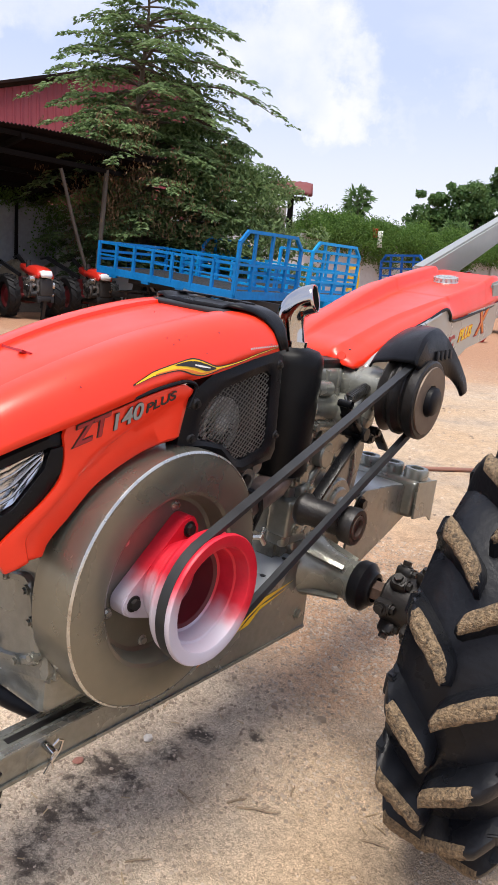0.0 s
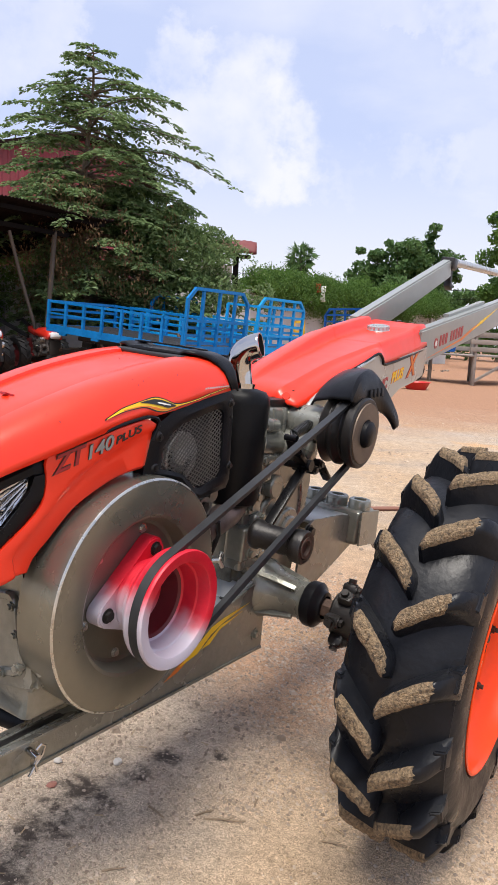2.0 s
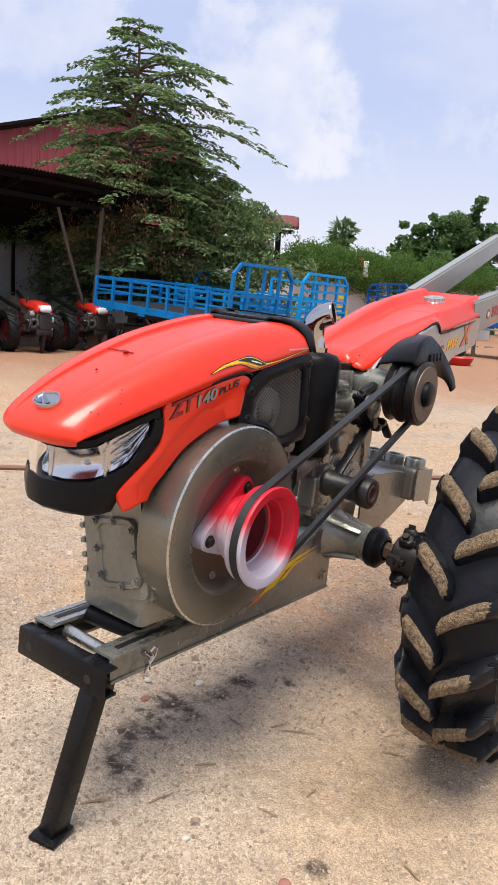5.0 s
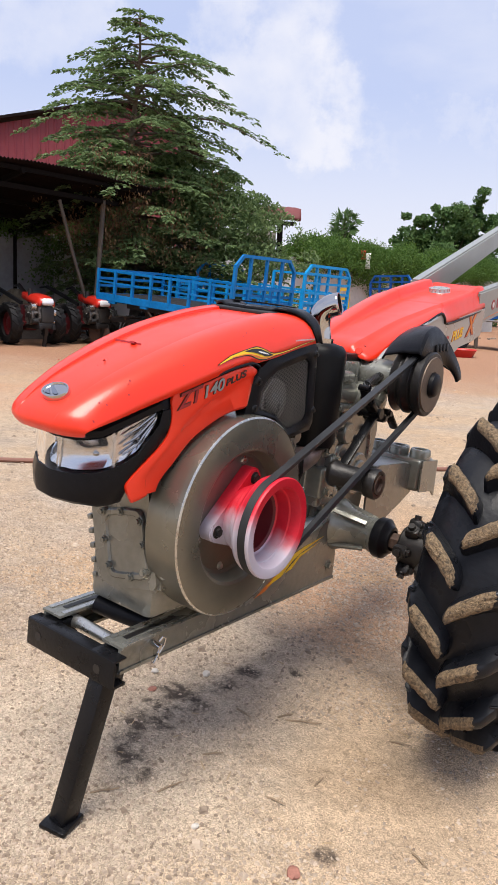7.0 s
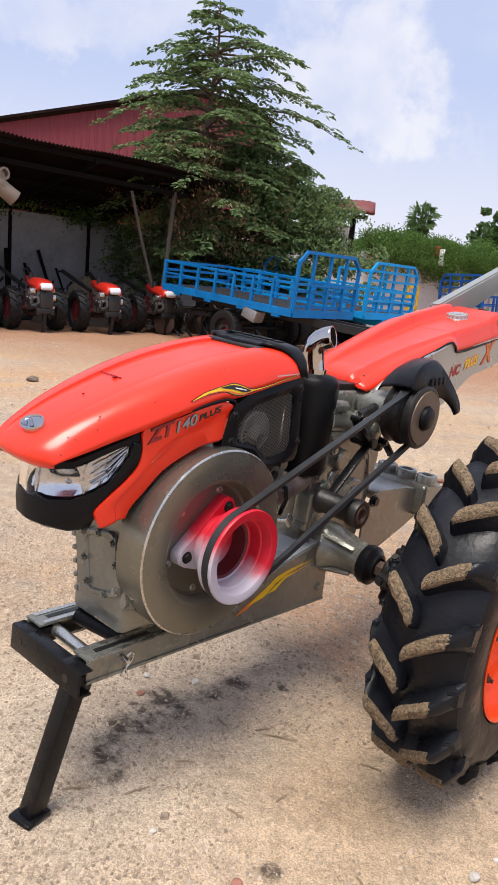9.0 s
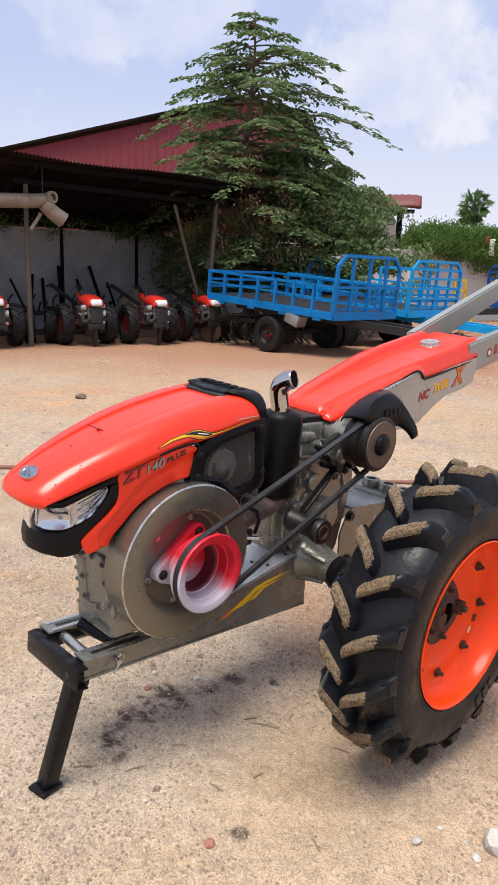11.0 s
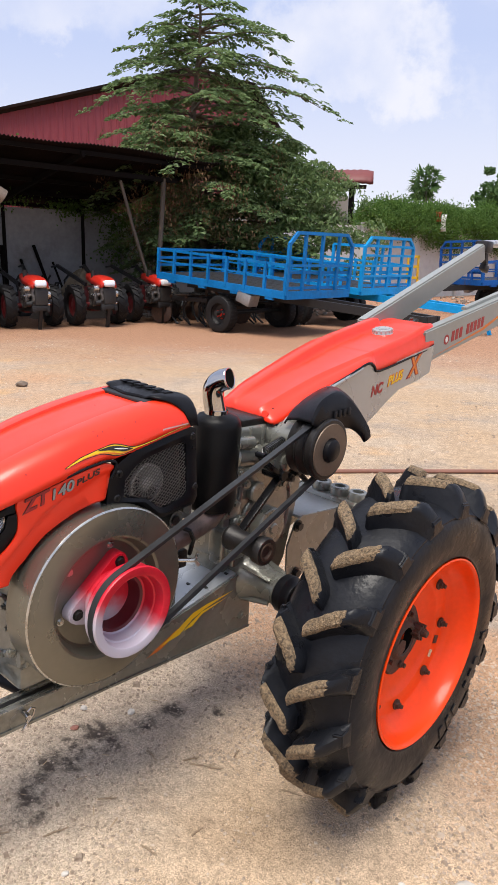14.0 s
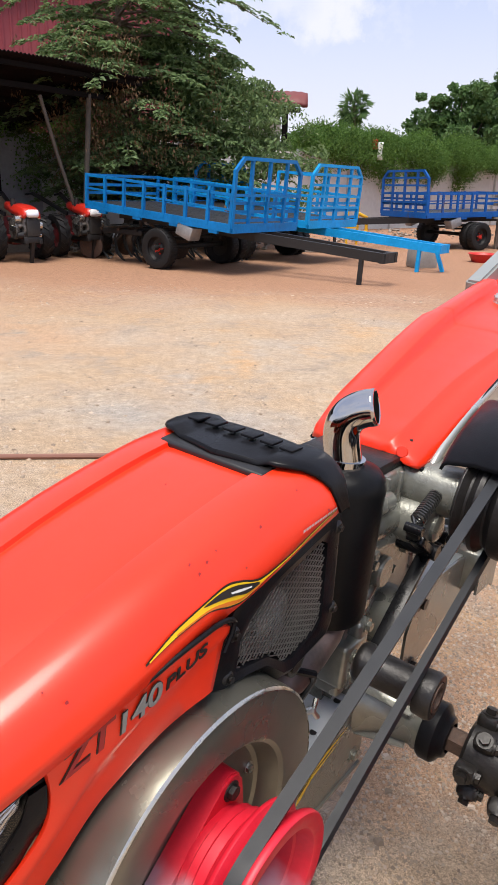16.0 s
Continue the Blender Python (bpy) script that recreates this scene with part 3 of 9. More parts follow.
def ground_z(x, y):
    z = near_slope(x, y)
    if -1.7 < x < 2.1 and 0.1 < y < 2.9:
        z += 0.006 * noise.noise((x * 3, y * 3, 0)) + 0.003 * noise.noise((x * 9, y * 9, 1))
    return z


def build_ground():
    xs = sorted({round(v, 4) for v in [-600, -200, -80, -40, -25, -18, -14, -11, -9, -7.5, -6.5] + [-6 + 0.25 * i for i in range(49)] + [6.5, 7.5, 9, 11, 14, 18, 25, 40, 80, 200, 600] + [-1.6 + 0.04 * i for i in range(91)]})
    ys = sorted({round(v, 4) for v in [-600, -200, -80, -30, -15, -8, -5, -3.5, -2.5] + [-2 + 0.25 * i for i in range(41)] + [8.5 + 0.5 * i for i in range(30)] + [25, 30, 40, 60, 100, 200, 600] + [0.2 + 0.04 * i for i in range(66)]})
    bm = BM()
    rows = []
    for y in ys:
        row = []
        for x in xs:
            row.append((x, y, ground_z(x, y)))
        rows.append(row)
    grid(bm, rows)
    ob = solo("ground", bm, GROUND, "sandy tan yard ground with fine gravel and oil drips", "ground", kind="structure", smooth=80, closed=False)
    return ob


build_ground()


def pebbles():
    rng = np.random.default_rng(5)
    base = np.array([(-1, -1, 0), (1, -1, 0), (1.1, 1, 0), (-0.9, 1, 0), (-0.5, -0.6, 0.8), (0.6, -0.5, 0.9), (0.5, 0.6, 0.75), (-0.6, 0.5, 0.85)])
    quads = np.array([(0, 1, 5, 4), (1, 2, 6, 5), (2, 3, 7, 6), (3, 0, 4, 7), (4, 5, 6, 7)])
    at = []
    while len(at) < 150000:
        x, y = rng.uniform(-1.25, 1.6), 0.15 + 3.4 * rng.random() ** 1.5
        dens = min(1.0, (1.6 - abs(x)) * 2.5, (y - 0.15) * 5 + 0.2, (3.4 - y) * 2) * 0.62 + 0.9 * noise.noise((x * 1.3 + 5, y * 1.3, 2)) + 0.5 * noise.noise((x * 6, y * 6, 4))
        if rng.random() < dens and all(rng.random() < 0.25 or (x - ox) ** 2 + (y - oy) ** 2 > (0.7 * orad) ** 2 for ox, oy, orad in OIL):
            at.append((x, y, ground_z(x, y)))
    near = len(at)
    while len(at) < near + 4200:       # larger stones strewn over the yard behind
        y = 3.2 + 8.0 * rng.random() ** 1.4
        x = rng.uniform(-0.62, 0.62) * y
        if rng.random() < 0.35 + 0.9 * noise.noise((x * 0.9, y * 0.9, 8)) + 0.5 * noise.noise((x * 3, y * 3, 9)):
            at.append((x, y, ground_z(x, y)))
    at = np.array(at)
    n = len(at)
    s = 0.0011 + 0.0044 * rng.random(n) ** 3.2
    s = np.where(rng.random(n) < 0.006, s * 2.3, s)
    s[near:] = 0.003 + 0.011 * rng.random(n - near) ** 3.0
    p = base[None] * rng.uniform(0.75, 1.2, (n, 8, 3)) * s[:, None, None]
    p[:, :, 1] *= rng.uniform(0.55, 1.0, n)[:, None]
    an = rng.uniform(0, 6.28, n)
    ca, sa = np.cos(an)[:, None], np.sin(an)[:, None]
    q = np.stack([p[:, :, 0] * ca - p[:, :, 1] * sa, p[:, :, 0] * sa + p[:, :, 1] * ca, p[:, :, 2] * 0.95], 2)
    q += at[:, None]
    q[:, :, 2] -= 0.1 * s[:, None]
    verts = q.reshape(-1, 3).tolist()
    faces = (quads[None] + 8 * np.arange(n)[:, None, None]).reshape(-1, 4).tolist()
    me = bpy.data.meshes.new("gravel")
    me.from_pydata(verts, [], faces)
    m = mat("gravel_stone", (0.44, 0.385, 0.33), 0.9, 0.0, 0.1, 40.0)
    nt = m.node_tree
    geo = nt.nodes.new("ShaderNodeNewGeometry")
    r = nt.nodes.new("ShaderNodeValToRGB")
    r.color_ramp.elements[0].color, r.color_ramp.elements[1].color = (0.225, 0.168, 0.122, 1), (0.56, 0.450, 0.345, 1)
    nt.links.new(geo.outputs["Random Per Island"], r.inputs[0])
    nt.links.new(r.outputs[0], nt.nodes["Principled BSDF"].inputs["Base Color"])
    me.materials.append(m)
    tagged(new("gravel", me), "loose pale and brown gravel scattered over the sandy yard", "gravel", kind="stuff")


pebbles()


# ---- the power tiller ----
TILLER = Matrix((( 0.5561901, -0.8272202, 0.0797452, -0.1606805),
                 ( 0.8298631,  0.5579671, 0.0,        1.3289492),
                 (-0.0444952,  0.0661776, 0.9968153,  0.0208544),
                 (0, 0, 0, 1)))
tiller = thing("power_tiller", TILLER, "orange and grey two-wheel power tiller with belt drive, on its stand", "power tiller")

# hood rows from nose to back: u, how far the side lies behind the middle, half width, top height, edge height
HOOD = [(-0.572, 0.024, 0.088, 0.764, 0.767), (-0.583, 0.028, 0.095, 0.776, 0.774), (-0.582, 0.032, 0.101, 0.792, 0.780), (-0.568, 0.034, 0.106, 0.809, 0.787),
        (-0.53, 0.034, 0.113, 0.836, 0.800), (-0.47, 0.026, 0.123, 0.868, 0.820), (-0.37, 0.014, 0.137, 0.910, 0.850), (-0.25, 0.008, 0.146, 0.951, 0.885),
        (-0.12, 0.003, 0.148, 0.983, 0.908), (-0.02, 0.0, 0.147, 0.999, 0.930), (0.075, -0.003, 0.144, 1.004, 0.946)]
ACROSS = [(0.0, 0.085), (0.2, 0.085), (0.40, 0.085), (0.432, 0.100), (0.444, 0.095), (0.456, 0.010), (0.485, 0.0), (0.58, 0.0), (0.66, 0.012), (0.77, 0.09), (0.87, 0.27), (0.94, 0.52), (0.98, 0.78), (1.0, 1.0)]


def hood_row(u, d, b, h, c, extra=0.0):
    row = []
    for f, k in [(-f, k) for f, k in ACROSS[:0:-1]] + ACROSS:
        row.append(P(u + d * abs(f) ** 3, f * (b + extra), h + extra - (h - c) * k))
    return row


def fine_rows(rows, n=3):
    """More rows between the given ones, on a smooth curve."""
    out = []
    for i in range(len(rows) - 1):
        p0, p1, p2, p3 = rows[max(i - 1, 0)], rows[i], rows[i + 1], rows[min(i + 2, len(rows) - 1)]
        for j in range(n):
            t = j / n
            out.append(tuple(0.5 * (2 * b + (c - a) * t + (2 * a - 5 * b + 4 * c - d) * t * t + (3 * b - a - 3 * c + d) * t ** 3) for a, b, c, d in zip(p0, p1, p2, p3)))
    out.append(rows[-1])
    return out


def hood_at(u):
    """Half width, top and edge height of the hood at u."""
    rows = HOOD[2:]
    return [lerp_table([(r[0], r[i]) for r in rows], u) for i in (2, 3, 4)]


def on_hood(u, k, lift=0.0012):
    """A place on the hood's belt-side flank: k from 0 (top) to 1 (edge)."""
    b, h, c = hood_at(u)
    tab = [(kk, f) for f, kk in ACROSS]
    f = lerp_table(tab, k)
    n = Vector((0, -1, 0.45)).normalized()
    return P(u, f * b, h - (h - c) * k) + n * lift


def build_hood():
    bm = BM()
    rows = [hood_row(*r) for r in fine_rows(HOOD, 3)]
    grid(bm, rows)
    ob = part("hood", bm, ORANGE, tiller, "glossy orange sheet hood with a rounded nose, dusty", closed=True)
    so = ob.modifiers.new("thick", "SOLIDIFY"); so.thickness, so.offset = 0.004, -1
    # narrow slot on the top, near the nose; its shade is painted dark red
    bm = BM()
    hh = hood_at(-0.345)[1]
    box(bm, P(-0.350, -0.044, hh - 0.0075), (0.006, 0.094, 0.005), (0, 18, 0))
    box(bm, P(-0.352, -0.012, hh - 0.0065), (0.016, 0.012, 0.004), (0, 18, 0))
    part("slot", bm, DECAL_RED, ob, "slot in the hood, its shade painted dark red")
    # oval badge on the nose
    e = pose(-0.544, -0.004, 0.8275, 0, -33, 0)
    bm = BM()
    lathe(bm, [(0.0, 0.004), (0.80, 0.004), (0.86, 0.0065), (0.96, 0.0065), (1.0, 0.003), (1.0, -0.004), (0.0, -0.004)], (0, 0, 0), (0, 0, 1), 40, closed=False)
    bmesh.ops.transform(bm, matrix=e @ Matrix.Diagonal((0.021, 0.029, 1, 1)), verts=bm.verts)
    badge = part("badge", bm, CHROME, ob, "oval chrome badge")
    bm = BM()
    for o in ([(-0.010, -0.014), (-0.006, -0.014), (0.008, 0.012), (0.004, 0.016), (-0.010, -0.004)], [(-0.012, 0.0), (-0.012, 0.016), (0.001, 0.016)]):
        f = [bm.verts.new(e @ Vector((x, y, 0.0052))) for x, y in o]
        bm.faces.new(f)
    part("badge_mark", bm, mat("badge_enamel", (0.10, 0.12, 0.17), 0.3), badge, closed=False)
    # flame stripe: a yellow tongue with a dark lens shape inside, and a thin line that runs back
    def strip(name, table, material, lift):
        bm = BM()
        rows = [[], []]
        for u, k0, k1 in fine_rows(table, 4):
            rows[0].append(on_hood(u, k0, lift)); rows[1].append(on_hood(u, k1, lift))
        grid(bm, rows)
        part(name, bm, material, ob, closed=False)
    strip("flame_outline", [(-0.284, 0.70, 0.735), (-0.25, 0.600, 0.710), (-0.225, 0.572, 0.712), (-0.195, 0.558, 0.75), (-0.168, 0.560, 0.91), (-0.145, 0.67, 0.985), (-0.12, 0.83, 0.972), (-0.095, 0.895, 0.962), (-0.05, 0.920, 0.968), (0.0, 0.885, 0.93), (0.052, 0.855, 0.89)], DECAL_BLACK, 0.0010)
    strip("flame_stripe", [(-0.280, 0.708, 0.725), (-0.25, 0.622, 0.692), (-0.225, 0.595, 0.692), (-0.195, 0.580, 0.725), (-0.168, 0.590, 0.88), (-0.145, 0.70, 0.96), (-0.12, 0.86, 0.95), (-0.095, 0.915, 0.945), (-0.05, 0.935, 0.952), (0.0, 0.90, 0.915), (0.048, 0.868, 0.878)], YELLOW, 0.0016)
    strip("flame_shade", [(-0.245, 0.66, 0.685), (-0.20, 0.685, 0.715), (-0.170, 0.80, 0.86), (-0.145, 0.915, 0.95), (-0.10, 0.93, 0.942)], DECAL_RUST, 0.0020)
    strip("flame_lens", [(-0.205, 0.597, 0.612), (-0.180, 0.600, 0.70), (-0.158, 0.66, 0.80), (-0.140, 0.76, 0.90), (-0.118, 0.89, 0.92)], DECAL_BLACK, 0.0022)
    strip("flame_glint", [(-0.165, 0.70, 0.725), (-0.150, 0.76, 0.80), (-0.132, 0.85, 0.87)], DECAL_WHITE, 0.0028)
    # small silver line of unreadable letters
    for i in range(13):
        u = -0.030 + i * 0.0062
        bm = BM()
        grid(bm, [[on_hood(u, 0.725 + 0.007 * i, 0.0026), on_hood(u + 0.0042, 0.727 + 0.007 * i, 0.0026)], [on_hood(u - 0.001, 0.765 + 0.007 * i, 0.0026), on_hood(u + 0.0032, 0.767 + 0.007 * i, 0.0026)]])
        part("letter_bar", bm, DECAL_GREY, ob, closed=False)
    # specks of dirt and chips
    rng = random.Random(4)
    bm = BM()
    for _ in range(46):
        u, k = rng.uniform(-0.58, 0.04), rng.choice([rng.uniform(0.02, 0.3), rng.uniform(0.3, 0.97)])
        r = rng.uniform(0.0008, 0.0022)
        c = on_hood(u, k, 0.0009)
        if rng.random() < 0.5:
            c.y = -c.y
        vs = [bm.verts.new(c + Vector((r * math.cos(q) * rng.uniform(0.6, 1.8), r * math.sin(q) * 0.6, r * math.sin(q) * 0.9 * (1 if c.y < 0 else -1)))) for q in [i * math.pi / 3 for i in range(6)]]
        bm.faces.new(vs)
    chips = part("paint_chips", bm, DECAL_RED, ob, closed=False)
    tagged(chips, kind="stuff")
    return ob


build_hood()


# how far the flank panel stands out, from the nose backwards
FLANK_V = [(-0.56, 0.080), (-0.50, 0.100), (-0.46, 0.107), (-0.42, 0.115), (-0.375, 0.123), (-0.30, 0.137), (-0.20, 0.149), (-0.16, 0.150)]


def flank_v(u):
    return lerp_table(FLANK_V, u)


# belt-side and far-side panels under the hood's edge, with a soft step sunk into the lower half
def build_side_panel(sign):
    outer = [(-0.447, 0.644), (-0.461, 0.668), (-0.459, 0.684), (-0.430, 0.713), (-0.400, 0.741), (-0.381, 0.768), (-0.378, 0.802), (-0.381, 0.837), (-0.345, 0.850), (-0.30, 0.864), (-0.26, 0.878), (-0.22, 0.889), (-0.188, 0.894), (-0.167, 0.886)]
    crease = [(-0.414, 0.656), (-0.418, 0.672), (-0.420, 0.690), (-0.405, 0.708), (-0.385, 0.730), (-0.366, 0.752), (-0.350, 0.771), (-0.333, 0.789), (-0.317, 0.805), (-0.300, 0.818), (-0.271, 0.836), (-0.243, 0.850), (-0.215, 0.863), (-0.176, 0.872)]
    inner = [(-0.391, 0.659), (-0.388, 0.667), (-0.384, 0.676), (-0.372, 0.692), (-0.360, 0.705), (-0.345, 0.724), (-0.328, 0.744), (-0.312, 0.758), (-0.290, 0.772), (-0.266, 0.784), (-0.245, 0.793), (-0.225, 0.799), (-0.205, 0.803), (-0.188, 0.805)]
    rows = []
    # place between outer edge, crease and inner edge; how far the sheet lies back there
    for k, back in ((0.0, 0.0035), (0.04, 0.0), (0.4, -0.002), (0.8, -0.001), (0.95, 0.0), (1.05, 0.0040), (1.3, 0.0045), (1.85, 0.0045), (1.95, 0.006), (2.0, 0.012)):
        row = []
        for a, b, c in zip(fine_rows(outer, 3), fine_rows(crease, 3), fine_rows(inner, 3)):
            p, q, f = (a, b, k) if k <= 1 else (b, c, k - 1)
            u, w = p[0] + (q[0] - p[0]) * f, p[1] + (q[1] - p[1]) * f
            fade = min(1.0, max(0.0, (-0.195 - u) / 0.09)) if 1.0 < k < 1.9 else 1.0
            row.append(P(u, sign * (flank_v(u) - back * fade), w))
        rows.append(row)
    bm = BM()
    grid(bm, rows)
    ob = part("side_panel", bm, ORANGE, tiller, "orange flank panel cut round the flywheel")
    so = ob.modifiers.new("thick", "SOLIDIFY"); so.thickness, so.offset = 0.007, -1 if sign > 0 else 1
    return ob


panel = build_side_panel(1)
build_side_panel(-1)


def text_mesh(body, size, shear=0.25, extrude=0.0004, bold=0.0):
    cu = bpy.data.curves.new("text", "FONT")
    cu.body, cu.size, cu.shear, cu.extrude, cu.offset = body, size, shear, extrude, bold
    tmp = bpy.data.objects.new("text", cu)
    scene.collection.objects.link(tmp)
    me = bpy.data.meshes.new_from_object(tmp.evaluated_get(bpy.context.evaluated_depsgraph_get()))
    bpy.data.objects.remove(tmp)
    bpy.data.curves.remove(cu)
    return me


def flat_at(u):
    return 0.0


def lettering(name, body, size, at, angle, v, material, parent, shear=0.3, stretch=1.0, bold=0.0, over=flat_at):
    """Letters on the belt side: they run backwards (u) and climb by angle, v proud of the surface over(u)."""
    me = text_mesh(body, size, shear, 0.0004, bold)
    a = radians(angle)
    for vert in me.vertices:
        x, y, z = vert.co
        x *= stretch
        u = at[0] + x * math.cos(a) - y * math.sin(a)
        vert.co = P(u, v + z + over(u), at[1] + x * math.sin(a) + y * math.cos(a))
    bm = BM()
    bm.from_mesh(me)
    bpy.data.meshes.remove(me)
    bm.verts.ensure_lookup_table()
    left = set(range(len(bm.verts)))
    islands = []
    while left:
        stack, isle = [min(left)], set()
        while stack:
            k = stack.pop()
            if k in isle:
                continue
            isle.add(k)
            stack.extend(e.other_vert(bm.verts[k]).index for e in bm.verts[k].link_edges)
        left -= isle
        islands.append(isle)
    for isle in islands:
        lone = bm.copy()
        bmesh.ops.delete(lone, geom=[v for v in lone.verts if v.index not in isle], context="VERTS")
        part(name, lone, material, parent, smooth=0, closed=False)
    bm.free()


lettering("letter_outline", "ZT", 0.0370, (-0.3675, 0.8115), 20.5, 0.0022, DECAL_BLACK, panel, 0.40, 1.12, 0.0018, flank_v)
lettering("letter", "ZT", 0.0370, (-0.3675, 0.8115), 20.5, 0.0030, DECAL_RED, panel, 0.40, 1.12, 0.0006, flank_v)
lettering("digit_outline", "140", 0.0295, (-0.3170, 0.8300), 20.5, 0.0034, DECAL_BLACK, panel, 0.34, 1.28, 0.0011, flank_v)
lettering("digit", "140", 0.0295, (-0.3170, 0.8300), 20.5, 0.0042, mat("dull_silver_decal", (0.24, 0.245, 0.24), 0.4, 0.2), panel, 0.34, 1.28, 0.0004, flank_v)
lettering("small_letter", "PLUS", 0.0172, (-0.2590, 0.8540), 20.5, 0.0030, DECAL_BLACK, panel, 0.3, 1.52, 0.0004, flank_v)
# black seal along the joint between hood and flank
bm = BM()
tube(bm, [P(u, flank_v(u) + 0.0015, w) for u, w in fine_rows([(-0.384, 0.8405), (-0.345, 0.8535), (-0.30, 0.8680), (-0.26, 0.8820), (-0.22, 0.8930), (-0.186, 0.8985), (-0.162, 0.889), (-0.175, 0.858)], 3)], 0.0030, 8)
part("joint_seal", bm, BLACK, panel, "black rubber seal")


# nose below the hood: lamp lens, black surround and bumper
HALF_FRONT = [(-0.379, 0.1195), (-0.396, 0.1165), (-0.402, 0.1155), (-0.440, 0.108), (-0.468, 0.101), (-0.490, 0.094), (-0.508, 0.084), (-0.532, 0.045), (-0.540, 0.0)]
FRONT = [(-0.385, 0.133), (-0.410, 0.124), (-0.440, 0.114), (-0.468, 0.102), (-0.492, 0.088), (-0.513, 0.067), (-0.528, 0.036), (-0.532, 0.0)]
FRONT = [(u, -v) for u, v in HALF_FRONT] + HALF_FRONT[-2::-1]
LENS_TOP = [0.8120, 0.8105, 0.8085, 0.794, 0.782, 0.772, 0.761, 0.752, 0.750]
LENS_LOW = [0.8115, 0.8080, 0.7830, 0.732, 0.716, 0.707, 0.700, 0.693, 0.691]
BUMP_LOW = [0.765, 0.742, 0.734, 0.698, 0.645, 0.640, 0.638, 0.638, 0.638]
EDGE_TOP = [0.841, 0.836, 0.833, 0.817, 0.805, 0.796, 0.785, 0.776, 0.773]


def sweep(rows, inset):
    """Rows of heights along the front's outline; inset moves each row inwards."""
    out = []
    for tab, d in zip(rows, inset):
        full = tab + tab[-2::-1]
        row = []
        for i, (u, v) in enumerate(FRONT):
            n = Vector((u + 0.30, v * 1.6)).normalized()
            row.append(P(u - n.x * d, v - n.y * d, full[i]))
        out.append(row)
    return out


def build_nose():
    def mids(a, b, k):
        return [p + (q - p) * k for p, q in zip(a, b)]
    bm = BM()
    grid(bm, sweep([EDGE_TOP, mids(EDGE_TOP, LENS_TOP, 0.5), LENS_TOP, LENS_TOP], [0.014, 0.004, 0.004, 0.02]))
    part("lamp_hood", bm, BLACK, tiller, "black strip over the headlamp", closed=False)
    bm = BM()
    grid(bm, sweep([LENS_LOW, LENS_LOW, mids(LENS_LOW, BUMP_LOW, 0.4), mids(LENS_LOW, BUMP_LOW, 0.90), BUMP_LOW, BUMP_LOW], [0.02, 0.0, -0.003, 0.001, 0.008, 0.05]))
    ob = part("bumper", bm, BLACK, tiller, "black plastic nose bumper with water drops", closed=False)
    rng = random.Random(9)
    bm = BM()
    rows = sweep([mids(LENS_LOW, BUMP_LOW, 0.1), mids(LENS_LOW, BUMP_LOW, 0.9)], [-0.003, 0.003])
    for _ in range(90):
        i = rng.randrange(9, 14)
        s, k = rng.random(), rng.random()
        a, b = rows[0][i].lerp(rows[0][i + 1], s), rows[1][i].lerp(rows[1][i + 1], s)
        r = rng.uniform(0.0008, 0.0019)
        bmesh.ops.create_icosphere(bm, subdivisions=1, radius=r * 0.75, matrix=Matrix.Translation(a.lerp(b, k)))
    part("water_drops", bm, BLACK, ob, "water drops")
    # lamp: two bright faceted reflector bowls behind a clear lens, with ribs between
    bm = BM()
    grid(bm, sweep([LENS_TOP, mids(LENS_TOP, LENS_LOW, 0.5), LENS_LOW], [0.040, 0.062, 0.040]))
    lamp = part("headlamp", bm, REFLECTOR, tiller, "clear headlamp with bright faceted reflectors", closed=False)
    top_row, low_row = sweep([LENS_TOP, LENS_LOW], [0.012, 0.012])
    for i0, i1 in ((2, 5), (5, 8), (8, 11), (11, 14)):
        bm = BM()
        rows = []
        for j in range(7):
            k = j / 6
            row = []
            for i in range(9):
                s = i0 + (i1 - i0) * i / 8
                q, fr = min(int(s), 15), s - min(int(s), 15)
                p = top_row[q].lerp(top_row[q + 1], fr).lerp(low_row[q].lerp(low_row[q + 1], fr), 0.06 + 0.88 * k)
                depth = 0.020 * (1 - (2 * k - 1) ** 2) * (1 - (2 * i / 8 - 1) ** 2) + 0.0030 * (i % 2)
                row.append(p + Vector((depth * 0.85, 0.0, 0.0)) + Vector((0, -p.y * depth * 1.5, 0)))
            rows.append(row)
        grid(bm, rows)
        bowl = part("reflector_bowl", bm, REFLECTOR, lamp, "fluted chrome reflector bowl", smooth=30, closed=False)
        mid = rows[3][4]
        bm = BM()
        lathe(bm, [(0.0, 0.007), (0.003, 0.006), (0.0045, 0.003), (0.005, -0.004), (0.0, -0.004)], mid, (-1, 0, 0.1), 14, closed=False)
        part("bulb_holder", bm, CHROME, bowl, "bright bulb shield")
    for i in (5, 8, 11):
        bm = BM()
        bar(bm, top_row[i] + Vector((0.002, 0, 0)), low_row[i] + Vector((0.002, 0, 0)), 0.0022, 0.012, up=(0, 1, 0))
        part("reflector_rib", bm, REFLECTOR, lamp, "bright rib between the bowls")
    for k in (0.3, 0.55, 0.8):
        for lo in (2, 12):
            bm = BM()
            tube(bm, [top_row[i].lerp(low_row[i], k) + Vector((-0.004, 0, 0)) for i in (lo, lo + 1, lo + 2)], 0.0018, 6)
            part("lamp_fin", bm, CHROME, lamp)
    glass = bpy.data.materials.new("lamp_glass")
    glass.use_nodes = True
    g = glass.node_tree.nodes["Principled BSDF"]
    g.inputs["Transmission Weight"].default_value, g.inputs["Roughness"].default_value, g.inputs["IOR"].default_value = 1.0, 0.03, 1.12
    bm = BM()
